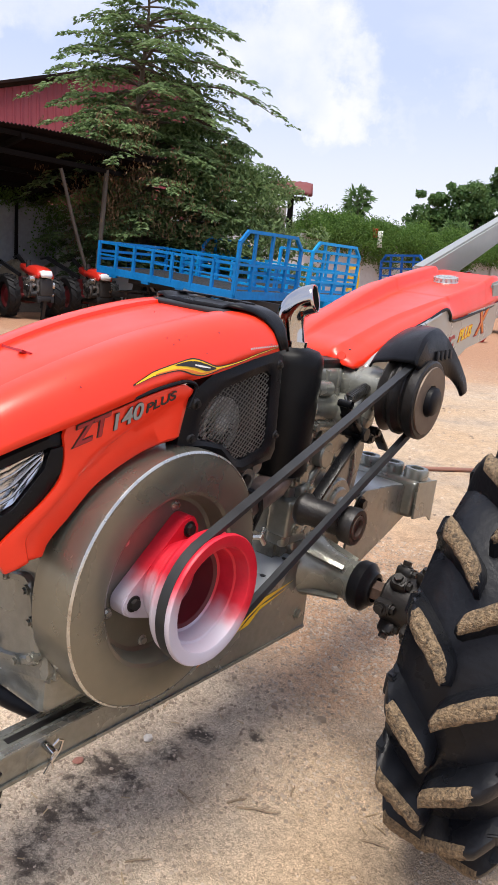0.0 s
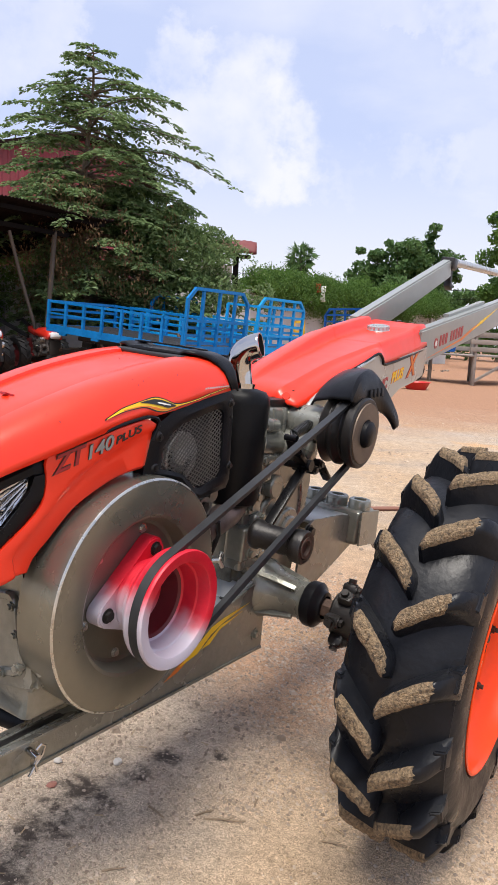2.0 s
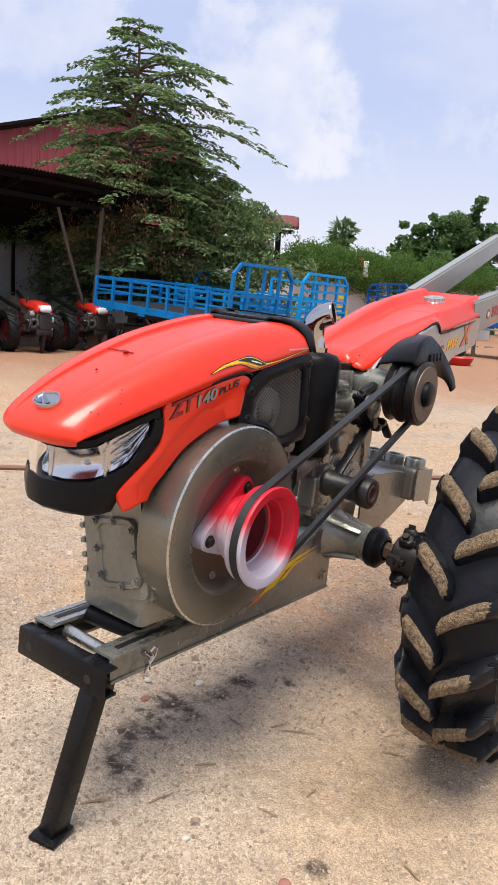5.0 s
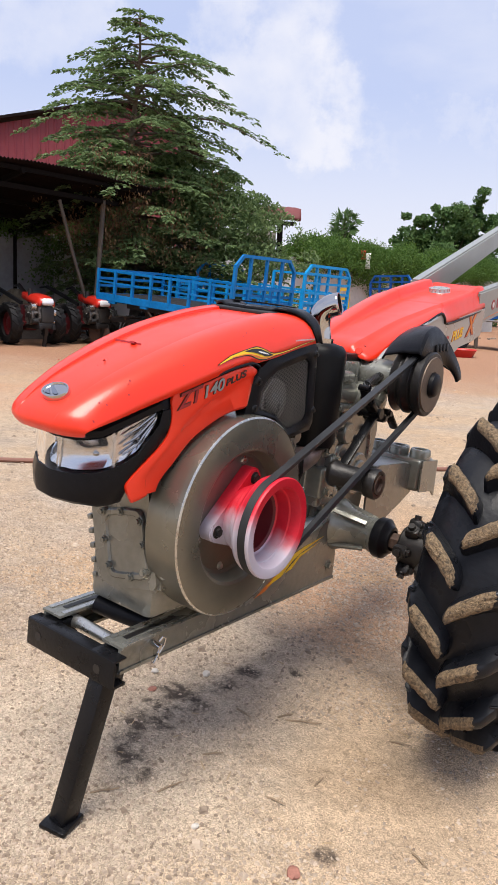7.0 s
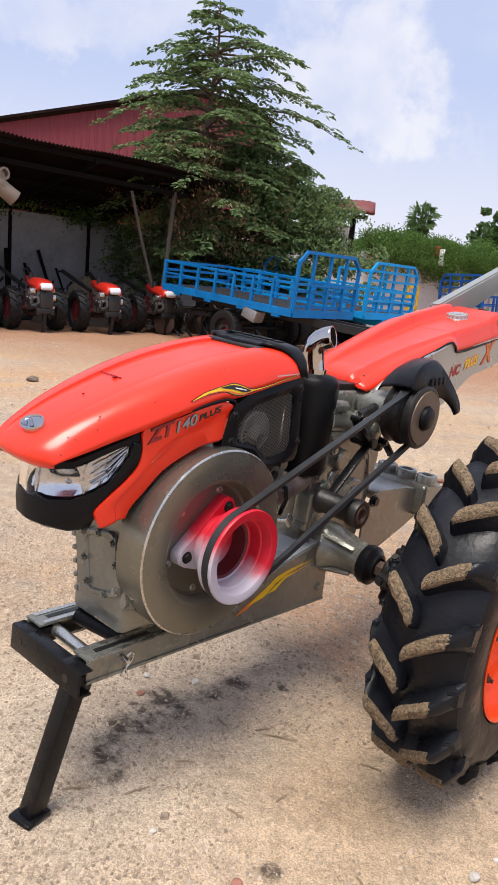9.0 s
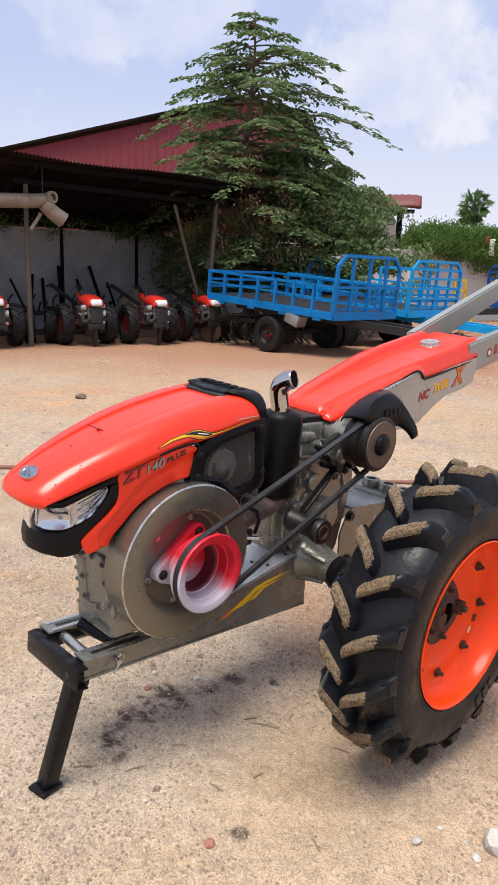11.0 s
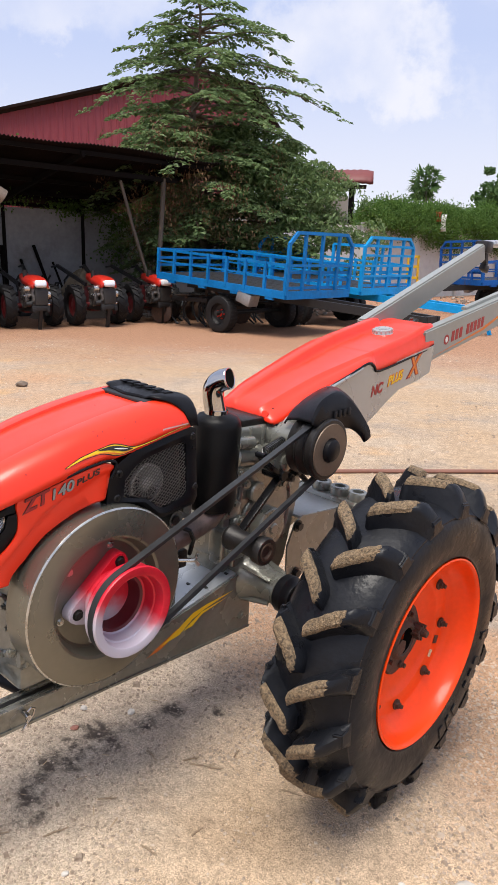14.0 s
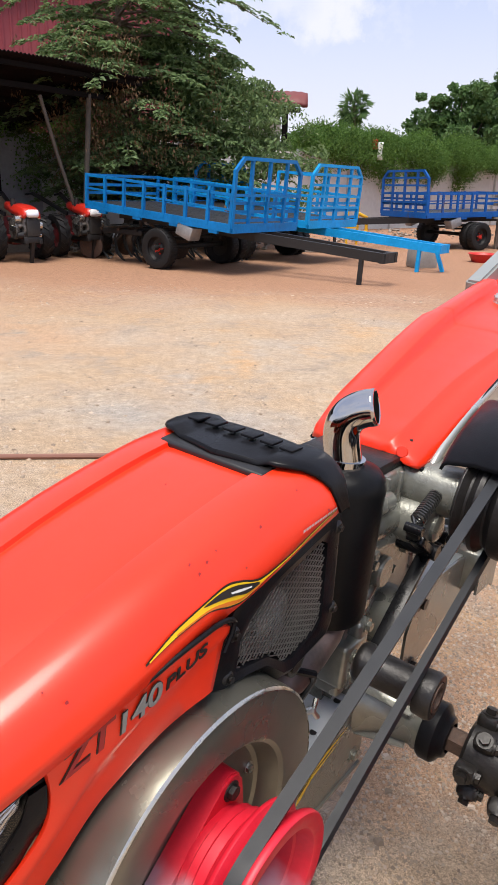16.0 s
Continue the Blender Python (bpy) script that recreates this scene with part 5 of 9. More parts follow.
# chassis: two channel rails, side plates, tray and front bracket
def build_chassis():
    bm = BM()
    prism(bm, [(-0.438, 0.316), (-0.20, 0.311), (0.386, 0.300), (0.383, 0.345), (0.368, 0.488), (0.29, 0.468), (0.14, 0.431), (-0.05, 0.390), (-0.15, 0.370), (-0.438, 0.358)], 0.1035, 0.1095, P)
    ch = part("side_plate", bm, GREY, tiller, "grey-green steel side plate of the chassis", smooth=0)
    bm = BM()
    prism(bm, [(-0.438, 0.300), (0.39, 0.305), (0.386, 0.43), (0.15, 0.41), (-0.15, 0.365), (-0.438, 0.356)], -0.1095, -0.1035, P)
    part("side_plate", bm, GREY, tiller, smooth=0)
    for s in (1, -1):
        bm = BM()
        prism(bm, [(-0.438, 0.3575), (-0.12, 0.3575), (-0.12, 0.3625), (-0.438, 0.3625)], s * 0.060, s * 0.113, P)
        r = part("top_flange", bm, GREY, tiller, "worn steel rail flange with a long slot", smooth=0)
        bm = BM()
        prism(bm, [(-0.425, 0.3626), (-0.20, 0.3626), (-0.20, 0.3640), (-0.425, 0.3640)], s * 0.062, s * 0.073, P)
        prism(bm, [(-0.425, 0.3626), (-0.20, 0.3626), (-0.20, 0.3640), (-0.425, 0.3640)], s * 0.100, s * 0.112, P)
        part("worn_strip", bm, BARE, r, "bare scuffed metal")
        bm = BM()
        prism(bm, [(-0.405, 0.3628), (-0.26, 0.3628), (-0.26, 0.3636), (-0.405, 0.3636)], s * 0.080, s * 0.092, P)
        part("slot", bm, DECAL_BLACK, r)
        bm = BM()
        prism(bm, [(-0.438, 0.309), (0.385, 0.295), (0.385, 0.301), (-0.438, 0.315)], s * 0.075, s * 0.113, P)
        part("bottom_flange", bm, GREY, tiller, smooth=0)
    bm = BM()
    prism(bm, [(-0.02, 0.398), (0.14, 0.430), (0.36, 0.484), (0.36, 0.490), (0.14, 0.436), (-0.02, 0.404)], -0.10, 0.103, P)
    tray = part("tray", bm, mat("pale_grey_tray_paint", (0.48, 0.50, 0.51), 0.30, 0.3, 0.08, 8.0), tiller, "flat pale grey engine tray with bolt holes", smooth=0)
    for u, v in ((0.222, 0.082), (0.300, 0.082), (0.205, 0.03), (0.12, 0.05)):
        bm = BM()
        w = lerp_table([(0.14, 0.4362), (0.36, 0.4902)], u)
        rod(bm, P(u, v, w - 0.001), P(u, v, w + 0.0008), 0.0065, n=14)
        part("bolt_hole", bm, DECAL_BLACK, tray)
    for u, w in ((0.350, 0.340), (0.345, 0.425)):
        bm = BM()
        hexbolt(bm, P(u, 0.1095, w), (0, -1, 0), 0.011, 0.009)
        part("plate_bolt", bm, GREY, ch)
    # yellow flash on the plate
    def flash(name, poly, material, v):
        bm = BM()
        f = [bm.verts.new(P(a, v, b)) for a, b in poly]
        bm.faces.new(f)
        part(name, bm, material, ch, closed=False)
    flash("flash_decal", [(0.040, 0.355), (0.105, 0.366), (0.150, 0.396), (0.195, 0.412), (0.305, 0.434), (0.20, 0.424), (0.150, 0.414), (0.105, 0.388)], YELLOW, 0.1102)
    flash("flash_decal", [(0.118, 0.372), (0.150, 0.376), (0.185, 0.400), (0.280, 0.421), (0.185, 0.408), (0.145, 0.388)], YELLOW, 0.1106)
    flash("flash_decal", [(-0.005, 0.338), (0.040, 0.346), (0.10, 0.374), (0.140, 0.398), (0.09, 0.382), (0.035, 0.358)], DECAL_RUST, 0.1099)
    # split pin on the near rail
    bm = BM()
    tube(bm, [P(-0.352, 0.111, 0.346), P(-0.352, 0.132, 0.342)], 0.006, 10)
    tube(bm, [P(-0.352, 0.128, 0.354), P(-0.345, 0.130, 0.362), P(-0.336, 0.130, 0.357), P(-0.340, 0.130, 0.343), P(-0.358, 0.130, 0.325), P(-0.366, 0.130, 0.314)], 0.0022, 6)
    tube(bm, [P(-0.348, 0.131, 0.348), P(-0.356, 0.131, 0.333), P(-0.352, 0.131, 0.318)], 0.0022, 6)
    part("split_pin", bm, CHROME, ch, "bright steel split pin")
    # black front bracket
    bm = BM()
    box(bm, P(-0.466, 0.004, 0.322), (0.006, 0.244, 0.056), bevel=0.002)
    b = part("front_bracket", bm, BLACK_PAINT, tiller, "black steel front bracket, wet and scuffed")
    bm = BM()
    box(bm, P(-0.450, 0.004, 0.2965), (0.030, 0.244, 0.005))
    part("bracket_lip", bm, BLACK_PAINT, b)
    bm = BM()
    box(bm, P(-0.452, 0.004, 0.3485), (0.030, 0.244, 0.005), bevel=0.0015)
    part("bracket_lip", bm, BLACK_PAINT, b)
    for s in (1, -1):
        bm = BM()
        box(bm, P(-0.425, s * 0.080, 0.3335), (0.085, 0.040, 0.036), bevel=0.003)
        part("bracket_arm", bm, BLACK_PAINT, b)
    for v in (-0.085, 0.082):
        bm = BM()
        rod(bm, P(-0.4685, v, 0.320), P(-0.4695, v, 0.320), 0.009, n=16)
        part("bracket_hole", bm, DECAL_BLACK, b)
    bm = BM()
    rod(bm, P(-0.395, -0.09, 0.340), P(-0.395, 0.09, 0.336), 0.014)
    part("cross_bolt", bm, BARE, tiller, "bare steel cross bolt between the rails")
    bm = BM()
    tube(bm, [P(-0.345, -0.055, 0.365), P(-0.33, 0.0, 0.360), P(-0.31, 0.05, 0.352), P(-0.26, 0.06, 0.345)], 0.019, 14)
    part("drain_hose", bm, BLACK, tiller, "short black drain hose")
    # stand leg
    bm = BM()
    a, f = P(-0.437, 0.083, 0.335), P(-0.502, 0.062, 0.004)
    bar(bm, a, f, 0.040, 0.040, up=(0, 1, 0), bevel=0.004)
    s = part("stand_leg", bm, BLACK_PAINT, tiller, "black square-tube front stand leg")
    bm = BM()
    box(bm, P(-0.504, 0.062, 0.008), (0.064, 0.058, 0.010), (0, -3, 12), bevel=0.003)
    part("stand_foot", bm, BLACK_PAINT, s)
    bm = BM()
    box(bm, P(-0.440, 0.086, 0.308), (0.046, 0.042, 0.036), (0, 10, 0), bevel=0.004)
    part("stand_socket", bm, BLACK_PAINT, s)


build_chassis()


# gearbox: castings, covers, bosses and bolts
def build_gearbox():
    bm = BM()
    prism(bm, [(0.285, 0.46), (0.285, 0.70), (0.33, 0.78), (0.375, 0.90), (0.55, 0.90), (0.600, 0.80), (0.612, 0.69), (0.610, 0.60), (0.570, 0.45), (0.52, 0.34), (0.37, 0.34), (0.33, 0.46)], -0.09, 0.070, P)
    bmesh.ops.bevel(bm, geom=list(bm.edges), offset=0.012, segments=2, affect="EDGES")
    g = part("gearbox", bm, GREY, tiller, "grey-green cast gearbox housing with bolted covers")
    def cyl(name, u, v0, v1, w, r, r1=None, m=GREY, lab=""):
        bm = BM()
        e = 0.004
        lathe(bm, [(0, v0), (r, v0), (r, v1 - e), ((r1 or r) - e, v1), (0, v1)], P(u, 0, w), (0, -1, 0), 36, closed=False)
        return part(name, bm, m, g, lab)
    cyl("upper_boss", 0.470, 0.05, 0.135, 0.855, 0.055)
    cyl("clutch_plate", 0.428, 0.05, 0.150, 0.800, 0.047, 0.044)
    cyl("clutch_hub", 0.428, 0.14, 0.160, 0.800, 0.026, 0.022)
    cyl("ring_boss", 0.455, 0.06, 0.104, 0.583, 0.060)
    cyl("ring_boss", 0.455, 0.09, 0.111, 0.583, 0.040)
    cyl("ring_centre", 0.455, 0.10, 0.116, 0.583, 0.018)
    cyl("lower_boss", 0.395, 0.05, 0.092, 0.700, 0.030)
    # round shift casing with a boss above it and a bolted flange below
    for a, b, r, v in (((0.285, 0.814), (0.430, 0.806), 0.037, 0.066), ((0.280, 0.858), (0.352, 0.853), 0.018, 0.088), ((0.290, 0.778), (0.425, 0.770), 0.014, 0.086)):
        bm = BM()
        p, q = P(a[0], v, a[1]), P(b[0], v, b[1])
        d = (q - p)
        lathe(bm, [(0, 0), (r * 0.72, 0), (r, r * 0.28), (r, d.length - r * 0.28), (r * 0.72, d.length), (0, d.length)], p, d, 24, closed=False)
        part("shift_casing", bm, GREY, g, "smooth round cast casing")
    # upper block under the neck, with upright ribs
    bm = BM()
    box(bm, P(0.372, 0.0, 0.866), (0.165, 0.170, 0.060), bevel=0.014, segs=3)
    part("upper_block", bm, GREY, g)
    # black box added as the dark shade band under the orange cover
    bm = BM()
    box(bm, P(0.385, 0.0, 0.903), (0.135, 0.150, 0.022), bevel=0.006)
    part("cover_shade_box", bm, GREASE, g)
    for u in (0.300, 0.345, 0.395, 0.448):
        bm = BM()
        box(bm, P(u, 0.084, 0.866), (0.012, 0.012, 0.056), bevel=0.004)
        part("casting_rib", bm, GREY, g)
    # curved ridges of the main casting
    for path, r in (([(0.372, 0.750), (0.394, 0.730), (0.405, 0.700), (0.398, 0.670), (0.372, 0.645), (0.358, 0.600)], 0.012), ([(0.330, 0.760), (0.342, 0.720), (0.335, 0.670), (0.330, 0.630)], 0.011), ([(0.520, 0.740), (0.555, 0.690), (0.566, 0.620), (0.545, 0.520)], 0.009)):
        bm = BM()
        tube(bm, [P(u, 0.068, w) for u, w in fine_rows(path, 4)], r, 10)
        part("casting_ridge", bm, GREY, g)
    # stepped blocks with bolts low in front
    for c, sz in (((0.282, 0.082, 0.582), (0.080, 0.056, 0.082)), ((0.306, 0.080, 0.612), (0.040, 0.056, 0.075)), ((0.302, 0.076, 0.540), (0.100, 0.050, 0.050)), ((0.290, 0.074, 0.668), (0.062, 0.048, 0.046)), ((0.275, 0.03, 0.620), (0.03, 0.12, 0.19)), ((0.275, 0.02, 0.740), (0.03, 0.10, 0.10)), ((0.345, 0.068, 0.520), (0.070, 0.050, 0.060)), ((0.500, 0.066, 0.800), (0.060, 0.030, 0.120))):
        bm = BM()
        box(bm, P(*c), sz, bevel=0.009, segs=3)
        part("casting_block", bm, GREY, g)
    for u, v, w in ((0.268, 0.112, 0.600), (0.270, 0.112, 0.560), (0.310, 0.108, 0.640), (0.290, 0.100, 0.690), (0.272, 0.098, 0.668), (0.325, 0.100, 0.545), (0.300, 0.100, 0.776), (0.415, 0.100, 0.770), (0.350, 0.082, 0.730), (0.520, 0.076, 0.700), (0.540, 0.076, 0.560), (0.455, 0.076, 0.680)):
        bm = BM()
        rod(bm, P(u, v - 0.03, w), P(u, v, w), 0.013)
        hexbolt(bm, P(u, v, w), (0, -1, 0), 0.009, 0.009)
        part("case_bolt", bm, GREY, g)
    for u, w in ((0.451, 0.752), (0.478, 0.764)):
        bm = BM()
        rod(bm, P(u, 0.10, w), P(u, 0.158, w), 0.012)
        hexbolt(bm, P(u, 0.158, w), (0, -1, 0), 0.008, 0.008)
        part("plate_stud", bm, GREASE, g)
    bm = BM()
    bar(bm, P(0.486, 0.152, 0.764), P(0.545, 0.152, 0.716), 0.008, 0.026, up=(0, 1, 0), bevel=0.003)
    part("clutch_lever", bm, BLACK_PAINT, g, "short black clutch lever")
    # neck under the orange cover
    bm = BM()
    box(bm, P(0.490, -0.005, 0.890), (0.13, 0.165, 0.070), bevel=0.010)
    part("top_neck", bm, GREY, g)
    # another added black box that shades the neck below the cover
    bm = BM()
    box(bm, P(0.497, 0.0, 0.930), (0.12, 0.155, 0.014), bevel=0.003)
    part("cover_shade_box", bm, GREASE, g)
    # axle tube, cone, seal, shaft and hub clamp
    AX, AW = 0.385, 0.449
    for s in (1, -1):
        bm = BM()
        lathe(bm, [(0, 0.04), (0.072, 0.04), (0.074, 0.105), (0.066, 0.118), (0.050, 0.150), (0.043, 0.205), (0.047, 0.212), (0.047, 0.228), (0, 0.228)], P(AX, 0, AW), (0, -s, 0), 28, closed=False)
        a = part("axle_housing", bm, GREY, tiller, "tapered grey axle housing with ribs")
        for k in range(4):
            q = radians(45 + 90 * k)
            bm = BM()
            f = lambda v, r: P(AX + r * math.cos(q), s * v, AW + r * math.sin(q))
            bar(bm, f(0.10, 0.068), f(0.20, 0.047), 0.010, 0.012, up=(math.cos(q), 0, math.sin(q)))
            part("rib", bm, GREY, a)
        bm = BM()
        lathe(bm, [(0.028, 0.222), (0.050, 0.222), (0.054, 0.228), (0.054, 0.248), (0.048, 0.254), (0.040, 0.258), (0.036, 0.266), (0.028, 0.268)], P(AX, 0, AW), (0, -s, 0), 32)
        part("axle_seal", bm, BLACK, a, "black rubber axle seal")
        if s < 0:
            continue
        bm = BM()
        rod(bm, P(AX, s * 0.23, AW), P(AX, s * 0.60, AW), 0.023, n=6)
        part("axle_shaft", bm, RUST, a, "rusty hexagonal wheel shaft")
        bm = BM()
        lathe(bm, [(0.024, 0.298), (0.048, 0.298), (0.054, 0.304), (0.056, 0.40), (0.044, 0.41), (0.024, 0.41)], P(AX, 0, AW), (0, -s, 0), 12)
        h = part("hub_clamp", bm, GREASE, a, "greasy cast wheel hub clamp")
        for q, r, v in ((75, 0.058, 0.318), (125, 0.060, 0.330), (180, 0.060, 0.315), (235, 0.062, 0.322), (290, 0.060, 0.318), (340, 0.060, 0.330), (30, 0.058, 0.322), (100, 0.070, 0.375), (210, 0.070, 0.380), (260, 0.070, 0.372)):
            q = radians(q)
            bm = BM()
            e = Vector((math.cos(q), 0, math.sin(q)))
            cc = P(AX + r * math.cos(q), s * v, AW + r * math.sin(q))
            box(bm, cc, (0.030, 0.036, 0.030), (0, -math.degrees(q), 0), bevel=0.009)
            hexbolt(bm, cc + e * 0.012, e, 0.0095, 0.013)
            hexbolt(bm, cc + Vector((0, -s * 0.016, 0)), (0, -s, 0), 0.009, 0.010)
            part("clamp_bolt", bm, GREASE, h)
    # tension roller and its arm
    IU, IW = 0.237, 0.622
    bm = BM()
    lathe(bm, [(0, 0.135), (0.030, 0.135), (0.034, 0.14), (0.034, 0.150), (0.029, 0.156), (0.029, 0.236), (0.036, 0.240), (0.038, 0.262), (0.035, 0.268), (0.026, 0.268), (0.024, 0.258), (0, 0.258)], P(IU, 0, IW), (0, -1, 0), 36, closed=False)
    t = part("tension_roller", bm, GREASE, tiller, "greasy black belt tension roller")
    bm = BM()
    lathe(bm, [(0.025, 0.262), (0.024, 0.2695), (0.017, 0.2695), (0.015, 0.262), (0.0, 0.2625)], P(IU, 0, IW), (0, -1, 0), 28, closed=False)
    part("roller_bush", bm, RUST, t, "rust-brown roller bush")
    bm = BM()
    bar(bm, P(IU + 0.012, 0.145, IW - 0.01), P(0.408, 0.150, 0.765), 0.010, 0.024, up=(0, 1, 0), bevel=0.002)
    part("tension_arm", bm, BLACK_PAINT, t, "black flat tension arm")
    bm = BM()
    bar(bm, P(0.390, 0.152, 0.775), P(0.330, 0.152, 0.815), 0.014, 0.030, up=(0, 1, 0), bevel=0.003)
    bar(bm, P(0.338, 0.152, 0.808), P(0.308, 0.152, 0.842), 0.012, 0.022, up=(0, 1, 0), bevel=0.003)
    bar(bm, P(0.386, 0.152, 0.780), P(0.410, 0.152, 0.758), 0.014, 0.026, up=(0, 1, 0), bevel=0.003)
    rod(bm, P(0.402, 0.10, 0.768), P(0.402, 0.172, 0.768), 0.014)
    rod(bm, P(0.312, 0.140, 0.838), P(0.312, 0.170, 0.838), 0.008)
    part("bell_crank", bm, BLACK_PAINT, t, "black bell crank on a pivot")
    pts = []
    a, b = P(0.322, 0.150, 0.842), P(0.420, 0.146, 0.868)
    d = (b - a)
    x = d.orthogonal().normalized()
    y = d.normalized().cross(x)
    for i in range(97):
        q = i * 2 * math.pi / 8
        pts.append(a + d * (0.1 + 0.8 * i / 96) + 0.011 * (math.cos(q) * x + math.sin(q) * y))
    bm = BM()
    tube(bm, [a] + pts + [b], 0.0025, 5)
    part("return_spring", bm, mat("dark_spring_steel", (0.10, 0.10, 0.098), 0.32, 0.8, 0.1, 40.0), t, "coiled steel return spring")
    # rear hitch: tapering side plates, a wide cross box with three pin bosses in a row
    for s in (1, -1):
        bm = BM()
        prism(bm, [(0.545, 0.500), (0.575, 0.574), (0.610, 0.588), (0.800, 0.574), (0.872, 0.560), (0.880, 0.470), (0.800, 0.440), (0.620, 0.380), (0.575, 0.360), (0.555, 0.40)], s * 0.098 - 0.003, s * 0.098 + 0.003, P)
        part("hitch_plate", bm, GREY, tiller, "grey steel hitch side plate", smooth=0)
    bm = BM()
    box(bm, P(0.735, 0.0, 0.572), (0.27, 0.188, 0.008), (0, 4, 0), bevel=0.002)
    h = part("hitch_top", bm, mat("pale_worn_grey_paint", (0.36, 0.37, 0.35), 0.35, 0.3, 0.12, 9.0), tiller, "flat worn top plate of the rear hitch")
    bm = BM()
    box(bm, P(0.905, 0.0, 0.530), (0.115, 0.270, 0.105), bevel=0.014, segs=3)
    part("hitch_box", bm, GREY, h, "grey cross box at the hitch end")
    for s in (1, -1):
        bm = BM()
        prism(bm, [(0.840, 0.585), (0.972, 0.575), (0.985, 0.450), (0.955, 0.470), (0.850, 0.480)], s * 0.139 - 0.003, s * 0.139 + 0.003, P)
        part("hitch_end_plate", bm, GREY, h)
    for v in (-0.045, 0.030, 0.105):
        bm = BM()
        lathe(bm, [(0.017, 0.582), (0.034, 0.582), (0.034, 0.606), (0.031, 0.611), (0.019, 0.611)], P(0.900, v, 0), (0, 0, 1), 28)
        boss = part("pin_boss", bm, GREY, h, "round pin boss with an open bore")
        bm = BM()
        lathe(bm, [(0.0, 0.600), (0.0175, 0.600), (0.0175, 0.596), (0.0, 0.596)], P(0.900, v, 0), (0, 0, 1), 20, closed=False)
        part("pin_bore", bm, DECAL_BLACK, boss)
    for u, v, w in ((0.585, 0.101, 0.560), (0.600, 0.101, 0.400)):
        bm = BM()
        hexbolt(bm, P(u, v, w), (0, -1, 0), 0.013, 0.014)
        part("hitch_bolt", bm, GREASE, h)


build_gearbox()


# orange rear cover, silver flanks and handle arms
# rows from front to back: u, half width, height of the far ridge, height of the trough, where the crease lies, edge height
COVER = [(0.404, 0.080, 0.914, 0.912, 0.045, 0.903), (0.407, 0.098, 0.928, 0.926, 0.050, 0.900), (0.418, 0.108, 0.940, 0.936, 0.053, 0.898), (0.440, 0.113, 0.950, 0.946, 0.055, 0.902), (0.475, 0.116, 0.967, 0.957, 0.056, 0.922),
         (0.515, 0.118, 0.984, 0.971, 0.058, 0.946), (0.634, 0.120, 1.029, 1.010, 0.064, 0.990), (0.74, 0.121, 1.069, 1.041, 0.077, 1.023), (0.83, 0.121, 1.098, 1.068, 0.092, 1.052), (0.868, 0.121, 1.109, 1.078, 0.097, 1.040), (0.90, 0.120, 1.118, 1.087, 0.099, 1.024),
         (1.08, 0.117, 1.158, 1.126, 0.098, 1.056), (1.13, 0.116, 1.166, 1.138, 0.097, 1.065), (1.145, 0.116, 1.147, 1.143, 0.097, 1.069), (1.20, 0.115, 1.162, 1.160, 0.096, 1.080), (1.25, 0.113, 1.165, 1.164, 0.092, 1.094), (1.262, 0.108, 1.156, 1.155, 0.086, 1.094), (1.266, 0.104, 1.120, 1.120, 0.080, 1.096)]


